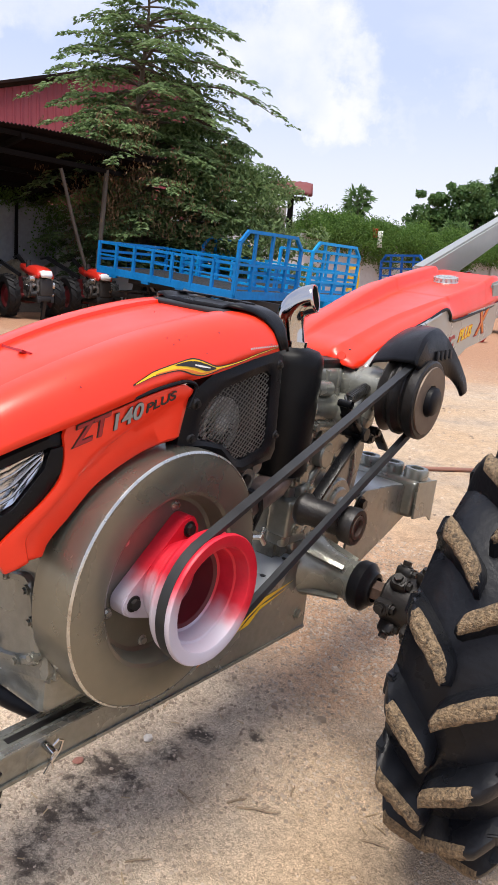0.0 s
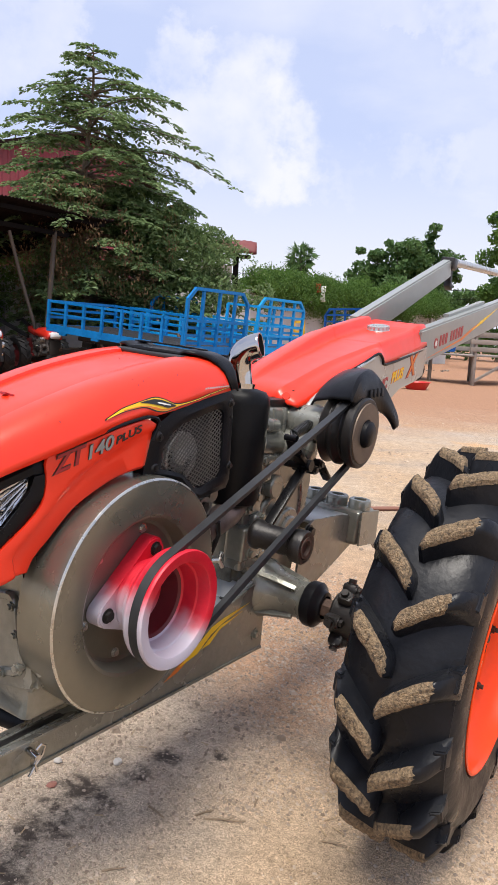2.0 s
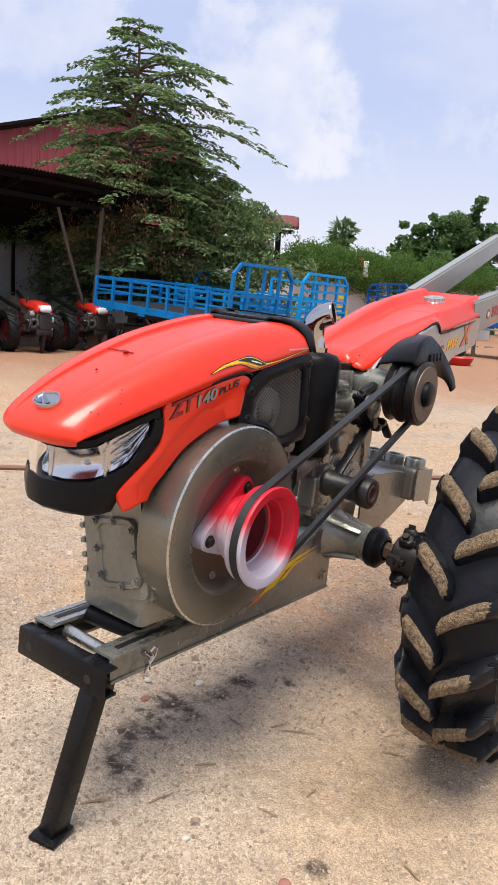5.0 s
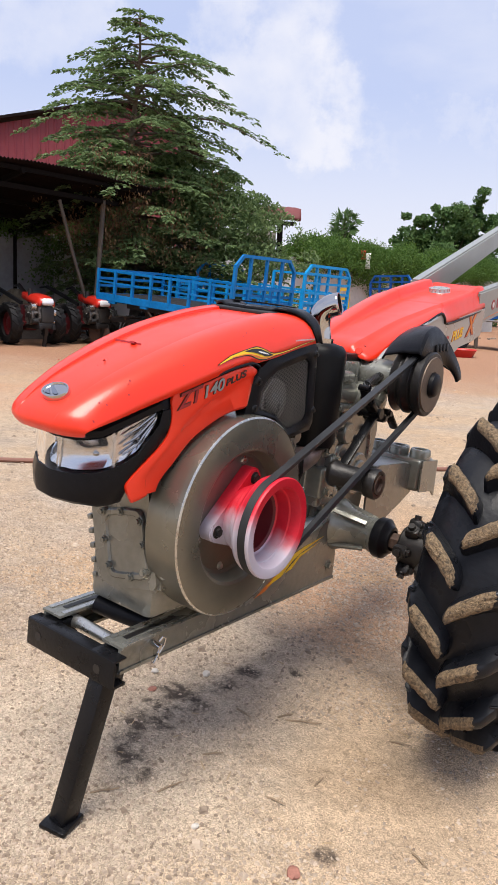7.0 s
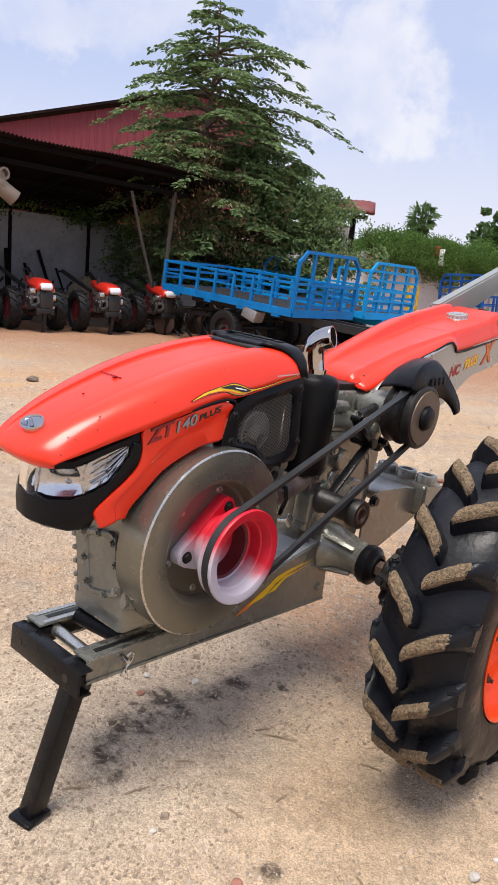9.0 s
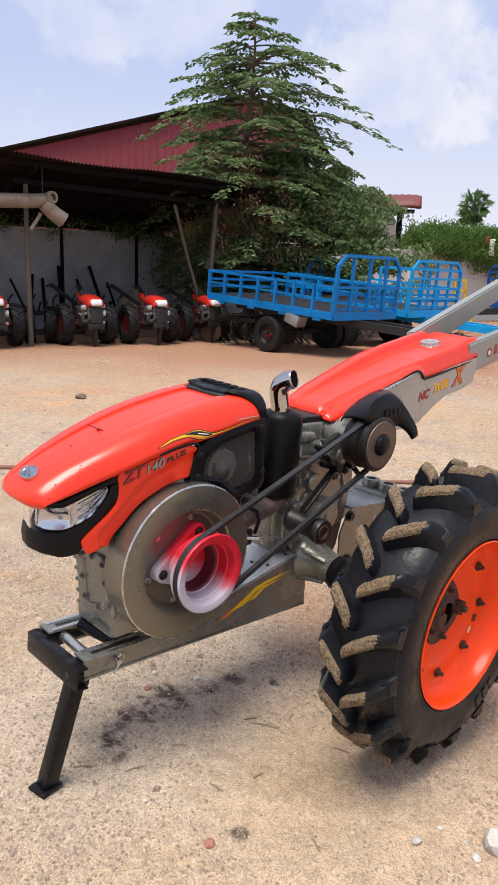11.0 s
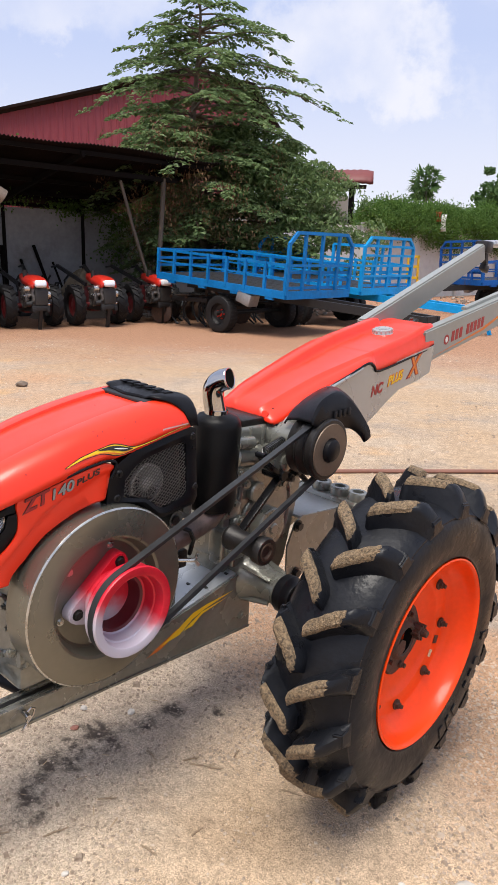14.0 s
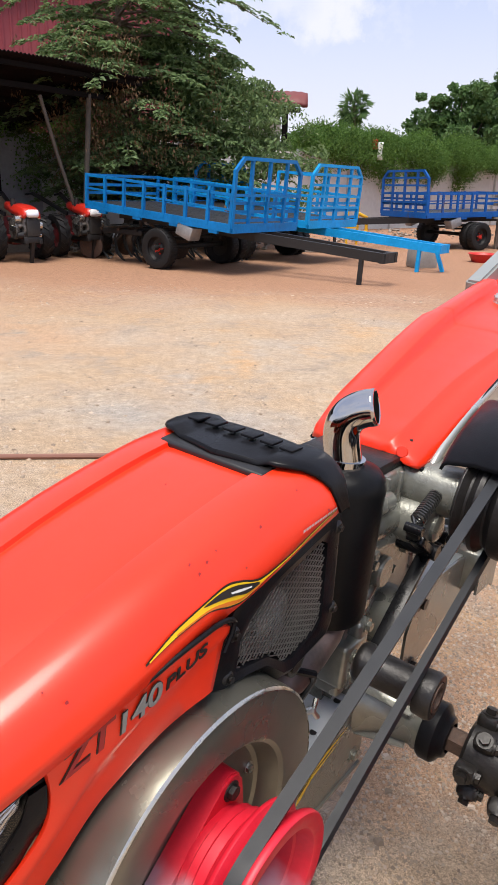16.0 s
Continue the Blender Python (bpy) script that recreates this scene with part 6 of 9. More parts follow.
def build_cover():
    bm = BM()
    rows = []
    for u, b, ridge, low, cr, c in fine_rows(COVER, 4):
        row = []
        for v, w in ((-b, c), (-b + 0.003, c + 0.45 * (ridge - c)), (-b + 0.012, c + 0.78 * (ridge - c)), (-0.70 * b, ridge - 0.003), (-0.58 * b, ridge), (-0.47 * b, ridge), (-0.43 * b, ridge - 0.10 * (ridge - low)), (-0.395 * b, low + 0.42 * (ridge - low)), (-0.35 * b, low + 0.05 * (ridge - low)), (-0.30 * b, low),
                     (0.15 * b, low), (cr - 0.012, low), (cr - 0.004, low + 0.0022), (cr + 0.001, low + 0.0018), (cr + 0.007, low - 0.0050), (cr + 0.45 * (b - cr), low - 0.30 * (low - c)), (b - 0.005, low - 0.58 * (low - c)), (b - 0.001, low - 0.80 * (low - c)), (b, c)):
            row.append(P(u, v, w))
        rows.append(row)
    grid(bm, rows)
    c = part("gear_cover", bm, ORANGE, tiller, "glossy orange ridged cover over the gear column", smooth=55)
    so = c.modifiers.new("thick", "SOLIDIFY"); so.thickness, so.offset = 0.005, -1
    bm = BM()
    lathe(bm, [(0, 0.002), (0.009, 0.002), (0.0105, 0.0005), (0.0105, -0.004), (0, -0.004)], P(0.408, 0.074, 0.922), (-0.9, -0.35, 0.3), 20, closed=False)
    part("plug", bm, ORANGE, c, "round orange plug")
    # black tube added for the dark gap along the cover's lower edge
    for s in (1, -1):
        bm = BM()
        tube(bm, [P(u, s * (bb - 0.001), cc - 0.002) for u, bb, _, _, _, cc in fine_rows(COVER[2:-2], 3)], 0.0045, 8)
        part("cover_seam", bm, BLACK, c, "black tube drawn for the dark gap under the cover's edge")
    # silver filler cap on top
    bm = BM()
    lathe(bm, [(0, 0.010), (0.020, 0.010), (0.022, 0.0115), (0.028, 0.0115), (0.033, 0.009), (0.034, 0.0), (0.037, -0.004), (0.0, -0.004)], P(1.075, 0.006, 1.129), (-0.2, 0, 1), 28, closed=False)
    k = part("filler_cap", bm, SILVER, tiller, "silver knurled filler cap")
    for i in range(14):
        q = 2 * math.pi * i / 14
        bm = BM()
        rod(bm, P(1.075 + 0.034 * math.cos(q), 0.006 + 0.034 * math.sin(q), 1.130 + 0.007 * math.cos(q)), P(1.072 + 0.033 * math.cos(q), 0.006 + 0.033 * math.sin(q), 1.138 + 0.007 * math.cos(q)), 0.003, n=6)
        part("knurl", bm, SILVER, k)
    # silver flank with lettering, both sides
    for s in (1, -1):
        bm = BM()
        prism(bm, [(0.428, 0.876), (0.445, 0.902), (0.480, 0.930), (0.520, 0.950), (0.634, 0.994), (0.822, 1.052), (0.862, 1.046), (0.898, 1.026), (1.248, 1.093), (1.240, 0.998), (1.17, 0.975), (1.045, 0.951), (0.975, 0.915), (0.90, 0.868), (0.86, 0.850), (0.70, 0.845), (0.55, 0.845), (0.44, 0.858)], s * 0.090, s * 0.118, P)
        f = part("silver_flank", bm, SILVER, tiller, "silver painted flank panel under the orange cover", smooth=30)
        if s == 1:
            lettering("letter", "NC", 0.044, (0.872, 0.940), 12, 0.1186, DECAL_RED, f, 0.3, 1.0, 0.002)
            lettering("letter_outline", "PLUS", 0.042, (0.966, 0.968), 13, 0.1184, DECAL_RUST, f, 0.35, 0.98, 0.003)
            lettering("letter", "PLUS", 0.042, (0.966, 0.968), 13, 0.1190, YELLOW, f, 0.35, 0.98, 0.0008)
            lettering("letter_outline", "X", 0.092, (1.092, 0.990), 10, 0.1186, DECAL_RED, f, 0.3, 0.95, 0.005)
            lettering("letter", "X", 0.092, (1.092, 0.990), 10, 0.1192, DECAL_RUST, f, 0.3, 0.95, 0.0015)
    bm = BM()
    tube(bm, [P(u, 0.117, w) for u, w in fine_rows([(0.428, 0.866), (0.438, 0.890), (0.462, 0.912), (0.505, 0.936), (0.57, 0.962), (0.634, 0.984), (0.74, 1.017), (0.80, 1.036)], 3)], 0.009, 10)
    part("flank_bead", bm, SILVER, tiller, "rounded silver bead along the flank's upper edge")
    # arms
    for s, a, b, w0, w1 in ((1, (1.19, 1.082), (3.05, 1.485), 0.120, 0.095), (-1, (1.10, 1.112), (1.945, 1.440), 0.098, 0.074)):
        v0, v1 = s * 0.072, s * 0.112
        bm = BM()
        n = Vector((-(b[1] - a[1]), b[0] - a[0])).normalized()
        rows = []
        for (u, w), hh in ((a, w0), (b, w1)):
            rows.append([P(u + n.x * hh * q, vv, w + n.y * hh * q) for q, vv in ((-0.5, v0), (0.5, v0), (0.5, v1), (-0.5, v1))])
        vs = grid(bm, rows, wrap=True)
        bm.faces.new(vs[0]); bm.faces.new(vs[1][::-1])
        bmesh.ops.bevel(bm, geom=list(bm.edges), offset=0.006, segments=2, affect="EDGES")
        arm = part("handle_arm", bm, ARM_GREY, tiller, "light grey tapered steel handle arm")
        if s == 1:
            dirn = (Vector(b) - Vector(a)).normalized()
            at = lambda x, y: (a[0] + dirn.x * x + n.x * y, a[1] + dirn.y * x + n.y * y)
            # round plain mark and a row of plain red bars in place of the maker's name
            bm = BM()
            p = at(0.155, -0.005)
            lathe(bm, [(0, 0.1132), (0.018, 0.1132), (0.018, 0.112)], P(p[0], 0, p[1]), (0, -1, 0), 24, closed=False)
            part("round_mark", bm, DECAL_RED, arm)
            bm = BM()
            lathe(bm, [(0, 0.1138), (0.010, 0.1138), (0.010, 0.1125)], P(p[0], 0, p[1]), (0, -1, 0), 16, closed=False)
            part("round_mark", bm, DECAL_WHITE, arm)
            for i, x in enumerate((0.19, 0.22, 0.25, 0.305, 0.335, 0.365, 0.395, 0.425)):
                bm = BM()
                q = [at(x, -0.022), at(x + 0.021, -0.022), at(x + 0.027, 0.016), at(x + 0.006, 0.016)]
                prism(bm, q, 0.1120, 0.1128, P)
                part("name_bar", bm, DECAL_RED, arm)
            bm = BM()
            prism(bm, [at(0.05, -0.045), at(0.45, -0.038), at(0.60, -0.015), at(0.80, 0.010), at(0.60, -0.005), at(0.42, -0.030)], 0.1120, 0.1127, P)
            part("stripe", bm, DECAL_RUST, arm, "orange stripe decal")
            bm = BM()
            prism(bm, [at(0.55, -0.020), at(0.70, -0.006), at(0.92, 0.030), at(0.68, 0.004)], 0.1120, 0.1130, P)
            part("stripe", bm, YELLOW, arm)
            bm = BM()
            bar(bm, P(*[at(0.35, 0.062)[0], 0.075, at(0.35, 0.062)[1]]), P(at(0.80, 0.062)[0], 0.075, at(0.80, 0.062)[1]), 0.02, 0.012)
            part("cable_guide", bm, ARM_GREY, arm)
        else:
            bm = BM()
            tube(bm, [P(1.955, -0.092, 1.472), P(2.30, -0.10, 1.500), P(3.00, -0.12, 1.556)], 0.017, 14)
            part("handle_bar", bm, SILVER, arm, "silver tube handle")
            bm = BM()
            box(bm, P(1.965, -0.092, 1.462), (0.06, 0.06, 0.05), bevel=0.008)
            bar(bm, P(1.985, -0.092, 1.445), P(2.00, -0.092, 1.385), 0.02, 0.02)
            box(bm, P(2.00, -0.092, 1.375), (0.045, 0.03, 0.03), (0, 20, 0), bevel=0.006)
            part("lever_bracket", bm, GREASE, arm, "dark clutch lever bracket")
    # crossbar between the arms, at the back of the cover
    bm = BM()
    rod(bm, P(1.20, -0.07, 1.09), P(1.20, 0.07, 1.09), 0.02)
    part("cross_tube", bm, ARM_GREY, tiller)
    bm = BM()
    bar(bm, P(1.255, -0.02, 1.140), P(1.335, -0.02, 1.165), 0.030, 0.010, bevel=0.002)
    part("clamp_plate", bm, GREASE, tiller, "dark clamp plate between the arms")
    bm = BM()
    hexbolt(bm, P(1.300, -0.015, 1.160), (-0.25, 0, 1), 0.009, 0.012)
    part("clamp_stud", bm, CHROME, tiller, "bright clamp stud")


build_cover()


# wheel with a chevron lug tyre
WHEEL_U, WHEEL_W, WHEEL_V, LUG_R = 0.4046, 0.4607, 0.557, 0.420
LUGS = 17


def build_wheel(sign):
    def W(r, a, y):
        return P(WHEEL_U + r * math.cos(a), sign * (WHEEL_V + y), WHEEL_W + r * math.sin(a))

    def ring(profile, n):
        bm = BM()
        rows = [[W(r, 2 * math.pi * j / n, y) for j in range(n)] for r, y in profile]
        grid(bm, rows + [rows[0]], wrap=True)
        bmesh.ops.remove_doubles(bm, verts=bm.verts, dist=1e-6)
        return bm

    half = [(0.375, 0.0), (0.374, 0.035), (0.370, 0.066), (0.362, 0.090), (0.352, 0.104), (0.347, 0.1115), (0.343, 0.1115), (0.336, 0.116), (0.318, 0.1215), (0.292, 0.1225), (0.268, 0.1195), (0.252, 0.1150), (0.246, 0.1165), (0.242, 0.1130), (0.236, 0.100)]
    prof = [(r, -y * 0.86) for r, y in half[:0:-1]] + half + [(0.225, 0.085), (0.225, -0.085)]
    t = part("tyre", ring(prof, 96), RUBBER, tiller, "black tractor tyre with chevron lugs caked in sandy dirt", smooth=32)
    pitch = 2 * math.pi / LUGS
    rng = random.Random(3)
    for k in range(LUGS):
        for side in (-1, 1):
            a0 = radians(159.6 if side > 0 else 149.4) + k * pitch
            reach = 0.124 if side > 0 else 0.102
            bm = BM()
            rows, tops = [], []
            m = 14
            for i in range(m + 1):
                s = i / m
                y = side * (-0.006 + reach * s)
                a = a0 - 0.285 * s + 0.075 * s * s + rng.uniform(-0.0025, 0.0025)
                nose = max(0.0, 1 - s / 0.08) ** 2
                hw = 0.029 + 0.004 * s - 0.008 * nose
                drop = 0.050 * (max(0, s - 0.74) / 0.26) ** 1.5
                top = LUG_R - 0.004 * s - drop - 0.012 * nose
                base = 0.360 - 0.016 * max(0.0, s - 0.7) / 0.3
                da = hw / 0.37
                dt = (0.0165 + 0.003 * max(0.0, s - 0.72) / 0.28) * (1 - 0.45 * nose) / LUG_R
                rows.append([W(base, a - da, y), W(base + 0.45 * (top - base), a - da * 0.5 - dt * 0.52, y), W(top - 0.010, a - dt * 1.10, y), W(top - 0.003, a - dt * 0.94, y), W(top, a - dt * 0.6, y), W(top + 0.001, a, y), W(top, a + dt * 0.6, y), W(top - 0.003, a + dt * 0.94, y), W(top - 0.010, a + dt * 1.10, y), W(base + 0.45 * (top - base), a + da * 0.5 + dt * 0.52, y), W(base, a + da, y)])
                tops.append((a, dt, y, top, s))
            vs = grid(bm, rows)
            bm.faces.new(vs[0]); bm.faces.new(vs[-1][::-1])
            lug = part("lug", bm, RUBBER, t, smooth=50)
            # stepped pad where the lug runs out on the shoulder
            a = tops[-1][0]
            y0, y1 = side * (0.098 if side > 0 else 0.080), side * (0.1185 if side > 0 else 0.098)
            bm = BM()
            f = [bm.verts.new(W(r, a + q, yy)) for r, q, yy in ((0.386, -0.052, y0), (0.386, 0.046, y0), (0.376, 0.046, y1), (0.376, -0.052, y1))]
            g = [bm.verts.new(W(r, a + q, yy)) for r, q, yy in ((0.340, -0.062, y0), (0.340, 0.054, y0), (0.340, 0.054, y1), (0.340, -0.062, y1))]
            bm.faces.new(f); bm.faces.new(g[::-1])
            for i in range(4):
                bm.faces.new((f[i], g[i], g[(i + 1) % 4], f[(i + 1) % 4]))
            bmesh.ops.bevel(bm, geom=list(bm.edges), offset=0.003, segments=2, affect="EDGES")
            part("shoulder_pad", bm, RUBBER, lug, smooth=40)
            # dirt skin on the crown of the lug
            bm = BM()
            rows = []
            span = tops[:12 - rng.randrange(2)] if side > 0 else tops[:13 - rng.randrange(2)]
            for q, (a, dt, y, top, s) in enumerate(span):
                j = [rng.uniform(-0.0015, 0.0035) for _ in range(8)]
                near = min(q, len(span) - 1 - q)
                e = (0.66, 0.95, 1.0)[min(near, 2)] + rng.uniform(-0.05, 0.06)
                h = 0.0035 if q not in (0, len(span) - 1) else -0.002
                rows.append([W(top - 0.010, a - dt * 1.20 * e, y)] + [W(top + h + j[z] - 0.007 * abs(f) ** 3, a + dt * f * e * 1.12, y) for z, f in enumerate((-0.95, -0.7, -0.4, -0.1, 0.2, 0.5, 0.75, 0.95))] + [W(top - 0.010, a + dt * 1.20 * e, y)])
            grid(bm, rows)
            part("lug_dirt", bm, LUG_DIRT, lug, "caked sandy dirt", closed=True)
    # rim: lip, sloping well, bolt flange and a shallow dish
    rim = part("rim", ring([(0.2360, 0.104), (0.2390, 0.112), (0.2405, 0.1170), (0.2370, 0.1190), (0.2330, 0.1160), (0.2305, 0.106), (0.2270, 0.090), (0.2180, 0.072), (0.2080, 0.064), (0.2010, 0.058), (0.1960, 0.049), (0.1880, 0.0455), (0.1560, 0.0430), (0.1500, 0.0405), (0.1440, 0.034), (0.125, 0.026), (0.095, 0.020), (0.030, 0.019), (0.030, 0.013), (0.095, 0.013), (0.128, 0.019), (0.150, 0.030), (0.196, 0.040), (0.206, 0.052), (0.222, 0.066), (0.231, 0.090)], 96), RIM_ORANGE, tiller, "bright orange dished steel rim", smooth=50)
    part("rim_back", ring([(0.237, -0.094), (0.241, -0.098), (0.228, -0.098), (0.222, -0.08), (0.209, -0.03), (0.215, 0.058), (0.220, 0.058), (0.214, -0.03), (0.227, -0.08), (0.232, -0.094)], 72), RIM_ORANGE, rim)
    for k in range(8):
        a = radians(-2 + 45 * k)
        bm = BM()
        c, nrm = W(0.173, a, 0.0440), W(0.173, a, 1) - W(0.173, a, 0)
        rod(bm, c, c + nrm.normalized() * 0.003, 0.0125, n=16)
        hexbolt(bm, c + nrm.normalized() * 0.003, nrm, 0.0095, 0.010)
        rod(bm, c, c + nrm.normalized() * 0.021, 0.0055, n=8)
        part("rim_bolt", bm, RUST, rim, "rusty rim bolt")
    # rusty cast hub: a round-cornered plate with an open bore, a castle nut and studs
    bm = BM()
    loops = []
    for rr, y in ((0.0, 0.0195), (0.088, 0.0195), (0.091, 0.024), (0.088, 0.030), (0.052, 0.034), (0.046, 0.042), (0.038, 0.044), (0.034, 0.040)):
        if rr == 0.0:
            continue
        loop = []
        for j in range(40):
            an = 2 * math.pi * j / 40
            f = (abs(math.cos(an)) ** 3.2 + abs(math.sin(an)) ** 3.2) ** (-1 / 3.2) if rr > 0.06 else 1.0
            loop.append(W(rr * f * (0.92 if rr > 0.06 else 1.0), an + 0.55, y))
        loops.append(loop)
    grid(bm, loops, wrap=True)
    hub = part("wheel_hub", bm, RUST, rim, "rusty cast wheel hub plate", closed=True)
    # bore coloured black for the shade in its depth
    bm = BM()
    lathe(bm, [(0.034, 0.040), (0.032, 0.010), (0.0, 0.008)], W(0, 0, 0), (0, -sign, 0), 28, closed=False)
    part("hub_bore", bm, BORE_SHADE, hub, "hub bore, its shade put into flat black", closed=False)
    bm = BM()
    c, nrm = W(0.052, radians(14), 0.036), Vector((0, -sign, 0))
    rod(bm, c, c + nrm * 0.020, 0.020, n=10)
    rod(bm, c + nrm * 0.018, c + nrm * 0.036, 0.011, 0.009, n=8)
    for j in range(8):
        q = 2 * math.pi * j / 8
        rod(bm, c + Vector((0.018 * math.cos(q), 0, 0.018 * math.sin(q))) + nrm * 0.004, c + Vector((0.018 * math.cos(q), 0, 0.018 * math.sin(q))) + nrm * 0.023, 0.0045, n=6)
    part("castle_nut", bm, RUST, hub, "rusty castle nut")
    for ang in (-85, -150, 80, 150):
        bm = BM()
        c = W(0.070, radians(ang), 0.028)
        hexbolt(bm, c, nrm, 0.010, 0.011)
        rod(bm, c, c + nrm * 0.020, 0.006, n=8)
        part("hub_nut", bm, RUST, hub)
    bm = BM()
    box(bm, W(0.166, radians(-31), 0.0460), (0.012, 0.003, 0.020), (0, 28, 0), bevel=0.0008)
    part("paper_patch", bm, mat("cream_patch", (0.66, 0.56, 0.36), 0.7), rim, "small cream paper patch")
    bm = BM()
    box(bm, W(0.172, radians(-18), 0.0452), (0.020, 0.002, 0.022), (0, 20, 0), bevel=0.0005)
    part("scraped_spot", bm, RUST, rim, "scraped rusty spot")
    # raised plain bars on the side wall
    for k in range(9):
        a = radians(-66 + 7.0 * k)
        if k in (3, 7):
            continue
        bm = BM()
        pts = [W(r, a + da, y) for r, da, y in ((0.280, -0.040, 0.1222), (0.280, 0.034, 0.1222), (0.318, 0.040, 0.1217), (0.318, -0.034, 0.1217))]
        out = W(1, 0, 0.0028) - W(1, 0, 0)
        f = [bm.verts.new(p) for p in pts]
        g = [bm.verts.new(p + out) for p in pts]
        bm.faces.new(g)
        for i in range(4):
            bm.faces.new((f[i], f[(i + 1) % 4], g[(i + 1) % 4], g[i]))
        part("wall_bar", bm, RUBBER, t)


build_wheel(1)


# ---- foliage helpers ----
def leaf_mesh(name, centres, axes, normals, lengths, widths):
    """One mesh of many small pointed leaves."""
    c, a, n = (np.asarray(q, float) for q in (centres, axes, normals))
    a /= np.linalg.norm(a, axis=1, keepdims=True) + 1e-9
    s = np.cross(n, a)
    s /= np.linalg.norm(s, axis=1, keepdims=True) + 1e-9
    up = np.cross(a, s)
    L, Wd = np.asarray(lengths)[:, None], np.asarray(widths)[:, None]
    pts = np.stack([c - a * L * 0.5, c + s * Wd * 0.5 + up * Wd * 0.12, c + a * L * 0.5 - up * L * 0.12, c - s * Wd * 0.5 + up * Wd * 0.12], 1).reshape(-1, 3)
    me = bpy.data.meshes.new(name)
    k = len(c)
    me.from_pydata(pts.tolist(), [], (np.arange(k * 4).reshape(k, 4)).tolist())
    return me


def mesh_part(name, me, material, parent, label="", kind=""):
    me.materials.append(material)
    ob = new(name, me)
    ob.parent = parent
    if label or kind:
        tagged(ob, label, kind=kind)
    return ob


def frond_tree(name, at, left, right, label, seed, leaf=(0.165, 0.068)):
    """A tree of long level boughs that carry flat sprays of leaflets. left, right: height, reach towards -x and +x."""
    rng = np.random.default_rng(seed)
    t = thing(name, Matrix.Translation(at), label, "tree")
    top = right[-1][0]
    bm = BM()
    lean = lambda z: np.array([0.10 * math.sin(z * 1.1) - 0.10, 0.08 * math.cos(z * 1.1), 0.0])
    tube(bm, [tuple(lean(z) + [0, 0, z]) for z in np.linspace(-0.05, top - 0.15, 18)], 0.16, 10, taper=0.015)
    for k in range(3):
        az = 0.6 + 2.2 * k
        tube(bm, [tuple(lean(z) + [math.cos(az) * (z - 1.0) * 0.16, math.sin(az) * (z - 1.0) * 0.16, z]) for z in np.linspace(1.0, 4.6, 8)], 0.085, 8, taper=0.025)
    part("trunk", bm, BARK, t, "slender brown forked trunk")
    C, A, N, L, Wd = [], [], [], [], []
    limbs = BM()

    def spray(base, d, length, lift):
        """A flat twig of paired leaflets."""
        ts = np.array([-d[1], d[0], 0.0])
        for q in range(int(7 + 19 * length)):
            r = rng.random() ** 0.8
            sgn = 1 if q % 2 else -1
            ll = leaf[0] * rng.uniform(0.55, 1.15)
            tp = base + d * length * r + np.array([0, 0, lift * r - 0.30 * length * r * r + rng.normal(0, 0.012)])
            C.append(tp + ts * sgn * ll * 0.42)
            A.append(ts * sgn + d * 0.7 + np.array([0, 0, rng.uniform(-0.45, 0.0)]))
            N.append(np.array([rng.normal(0, 0.40), rng.normal(-0.15, 0.40), 1.0]))
            L.append(ll); Wd.append(leaf[1] * rng.uniform(0.7, 1.25))

    z, i = 1.3, 0
    while z < top - 0.1:
        crowd = 10 if z < 4.6 else 9 if z < 6.6 else 6
        for k in range(crowd):
            az = i * 1.1 + k * 2 * math.pi / crowd + rng.uniform(-0.35, 0.35)
            d = np.array([math.cos(az), math.sin(az), 0.0])
            side = np.array([-d[1], d[0], 0.0])
            w = 0.5 + 0.5 * d[0]
            reach = (lerp_table(left, z) * (1 - w) + lerp_table(right, z) * w) * rng.uniform(0.62, 1.02)
            if rng.random() < 0.15:
                reach *= 0.6
            z0 = z + rng.uniform(-0.10, 0.10)
            rise, droop, bend = rng.uniform(0.02, 0.10) * reach, rng.uniform(0.14, 0.28) * reach, rng.uniform(-0.16, 0.16)
            o = lean(z0)
            fn = lambda q: o + np.array([0, 0, z0]) + d * reach * q + side * bend * reach * q * q + np.array([0, 0, rise * q * 2 * (1 - 0.5 * q) - droop * q ** 3])
            if reach > 0.35:
                tube(limbs, [tuple(fn(q)) for q in np.linspace(0, 0.95, 6)], 0.012 + 0.010 * reach, 5, taper=0.004)
            m = int(6 + reach * 5.4)
            for j in range(m):
                q = 0.20 + 0.82 * (j + rng.random()) / m
                base = fn(min(q, 1.02))
                tw = (0.20 + 0.22 * reach * (1.15 - q)) * rng.uniform(0.7, 1.25)
                ang = (1 if j % 2 else -1) * rng.uniform(0.55, 1.15) if q < 0.93 else rng.uniform(-0.4, 0.4)
                spray(base, d * math.cos(ang) + side * math.sin(ang), tw, rng.uniform(-0.03, 0.05))
        z += rng.uniform(0.34, 0.44) if z < 4.6 else rng.uniform(0.38, 0.50)
        i += 1
    part("bough", limbs, BARK, t, "thin level boughs")
    me = leaf_mesh("crown", C, A, N, L, Wd)
    mesh_part("crown", me, LEAF, t, "level tiers of small dark green leaflets", "stuff")
    # hanging leafy mass low in the crown, fuller towards +x
    k = 52000
    z = rng.uniform(0.9, 4.4, k)
    an, rr = rng.uniform(0, 2 * math.pi, k), np.sqrt(rng.random(k)) * np.interp(z, [0.9, 1.8, 3.2, 4.4], [2.0, 2.5, 2.2, 1.1])
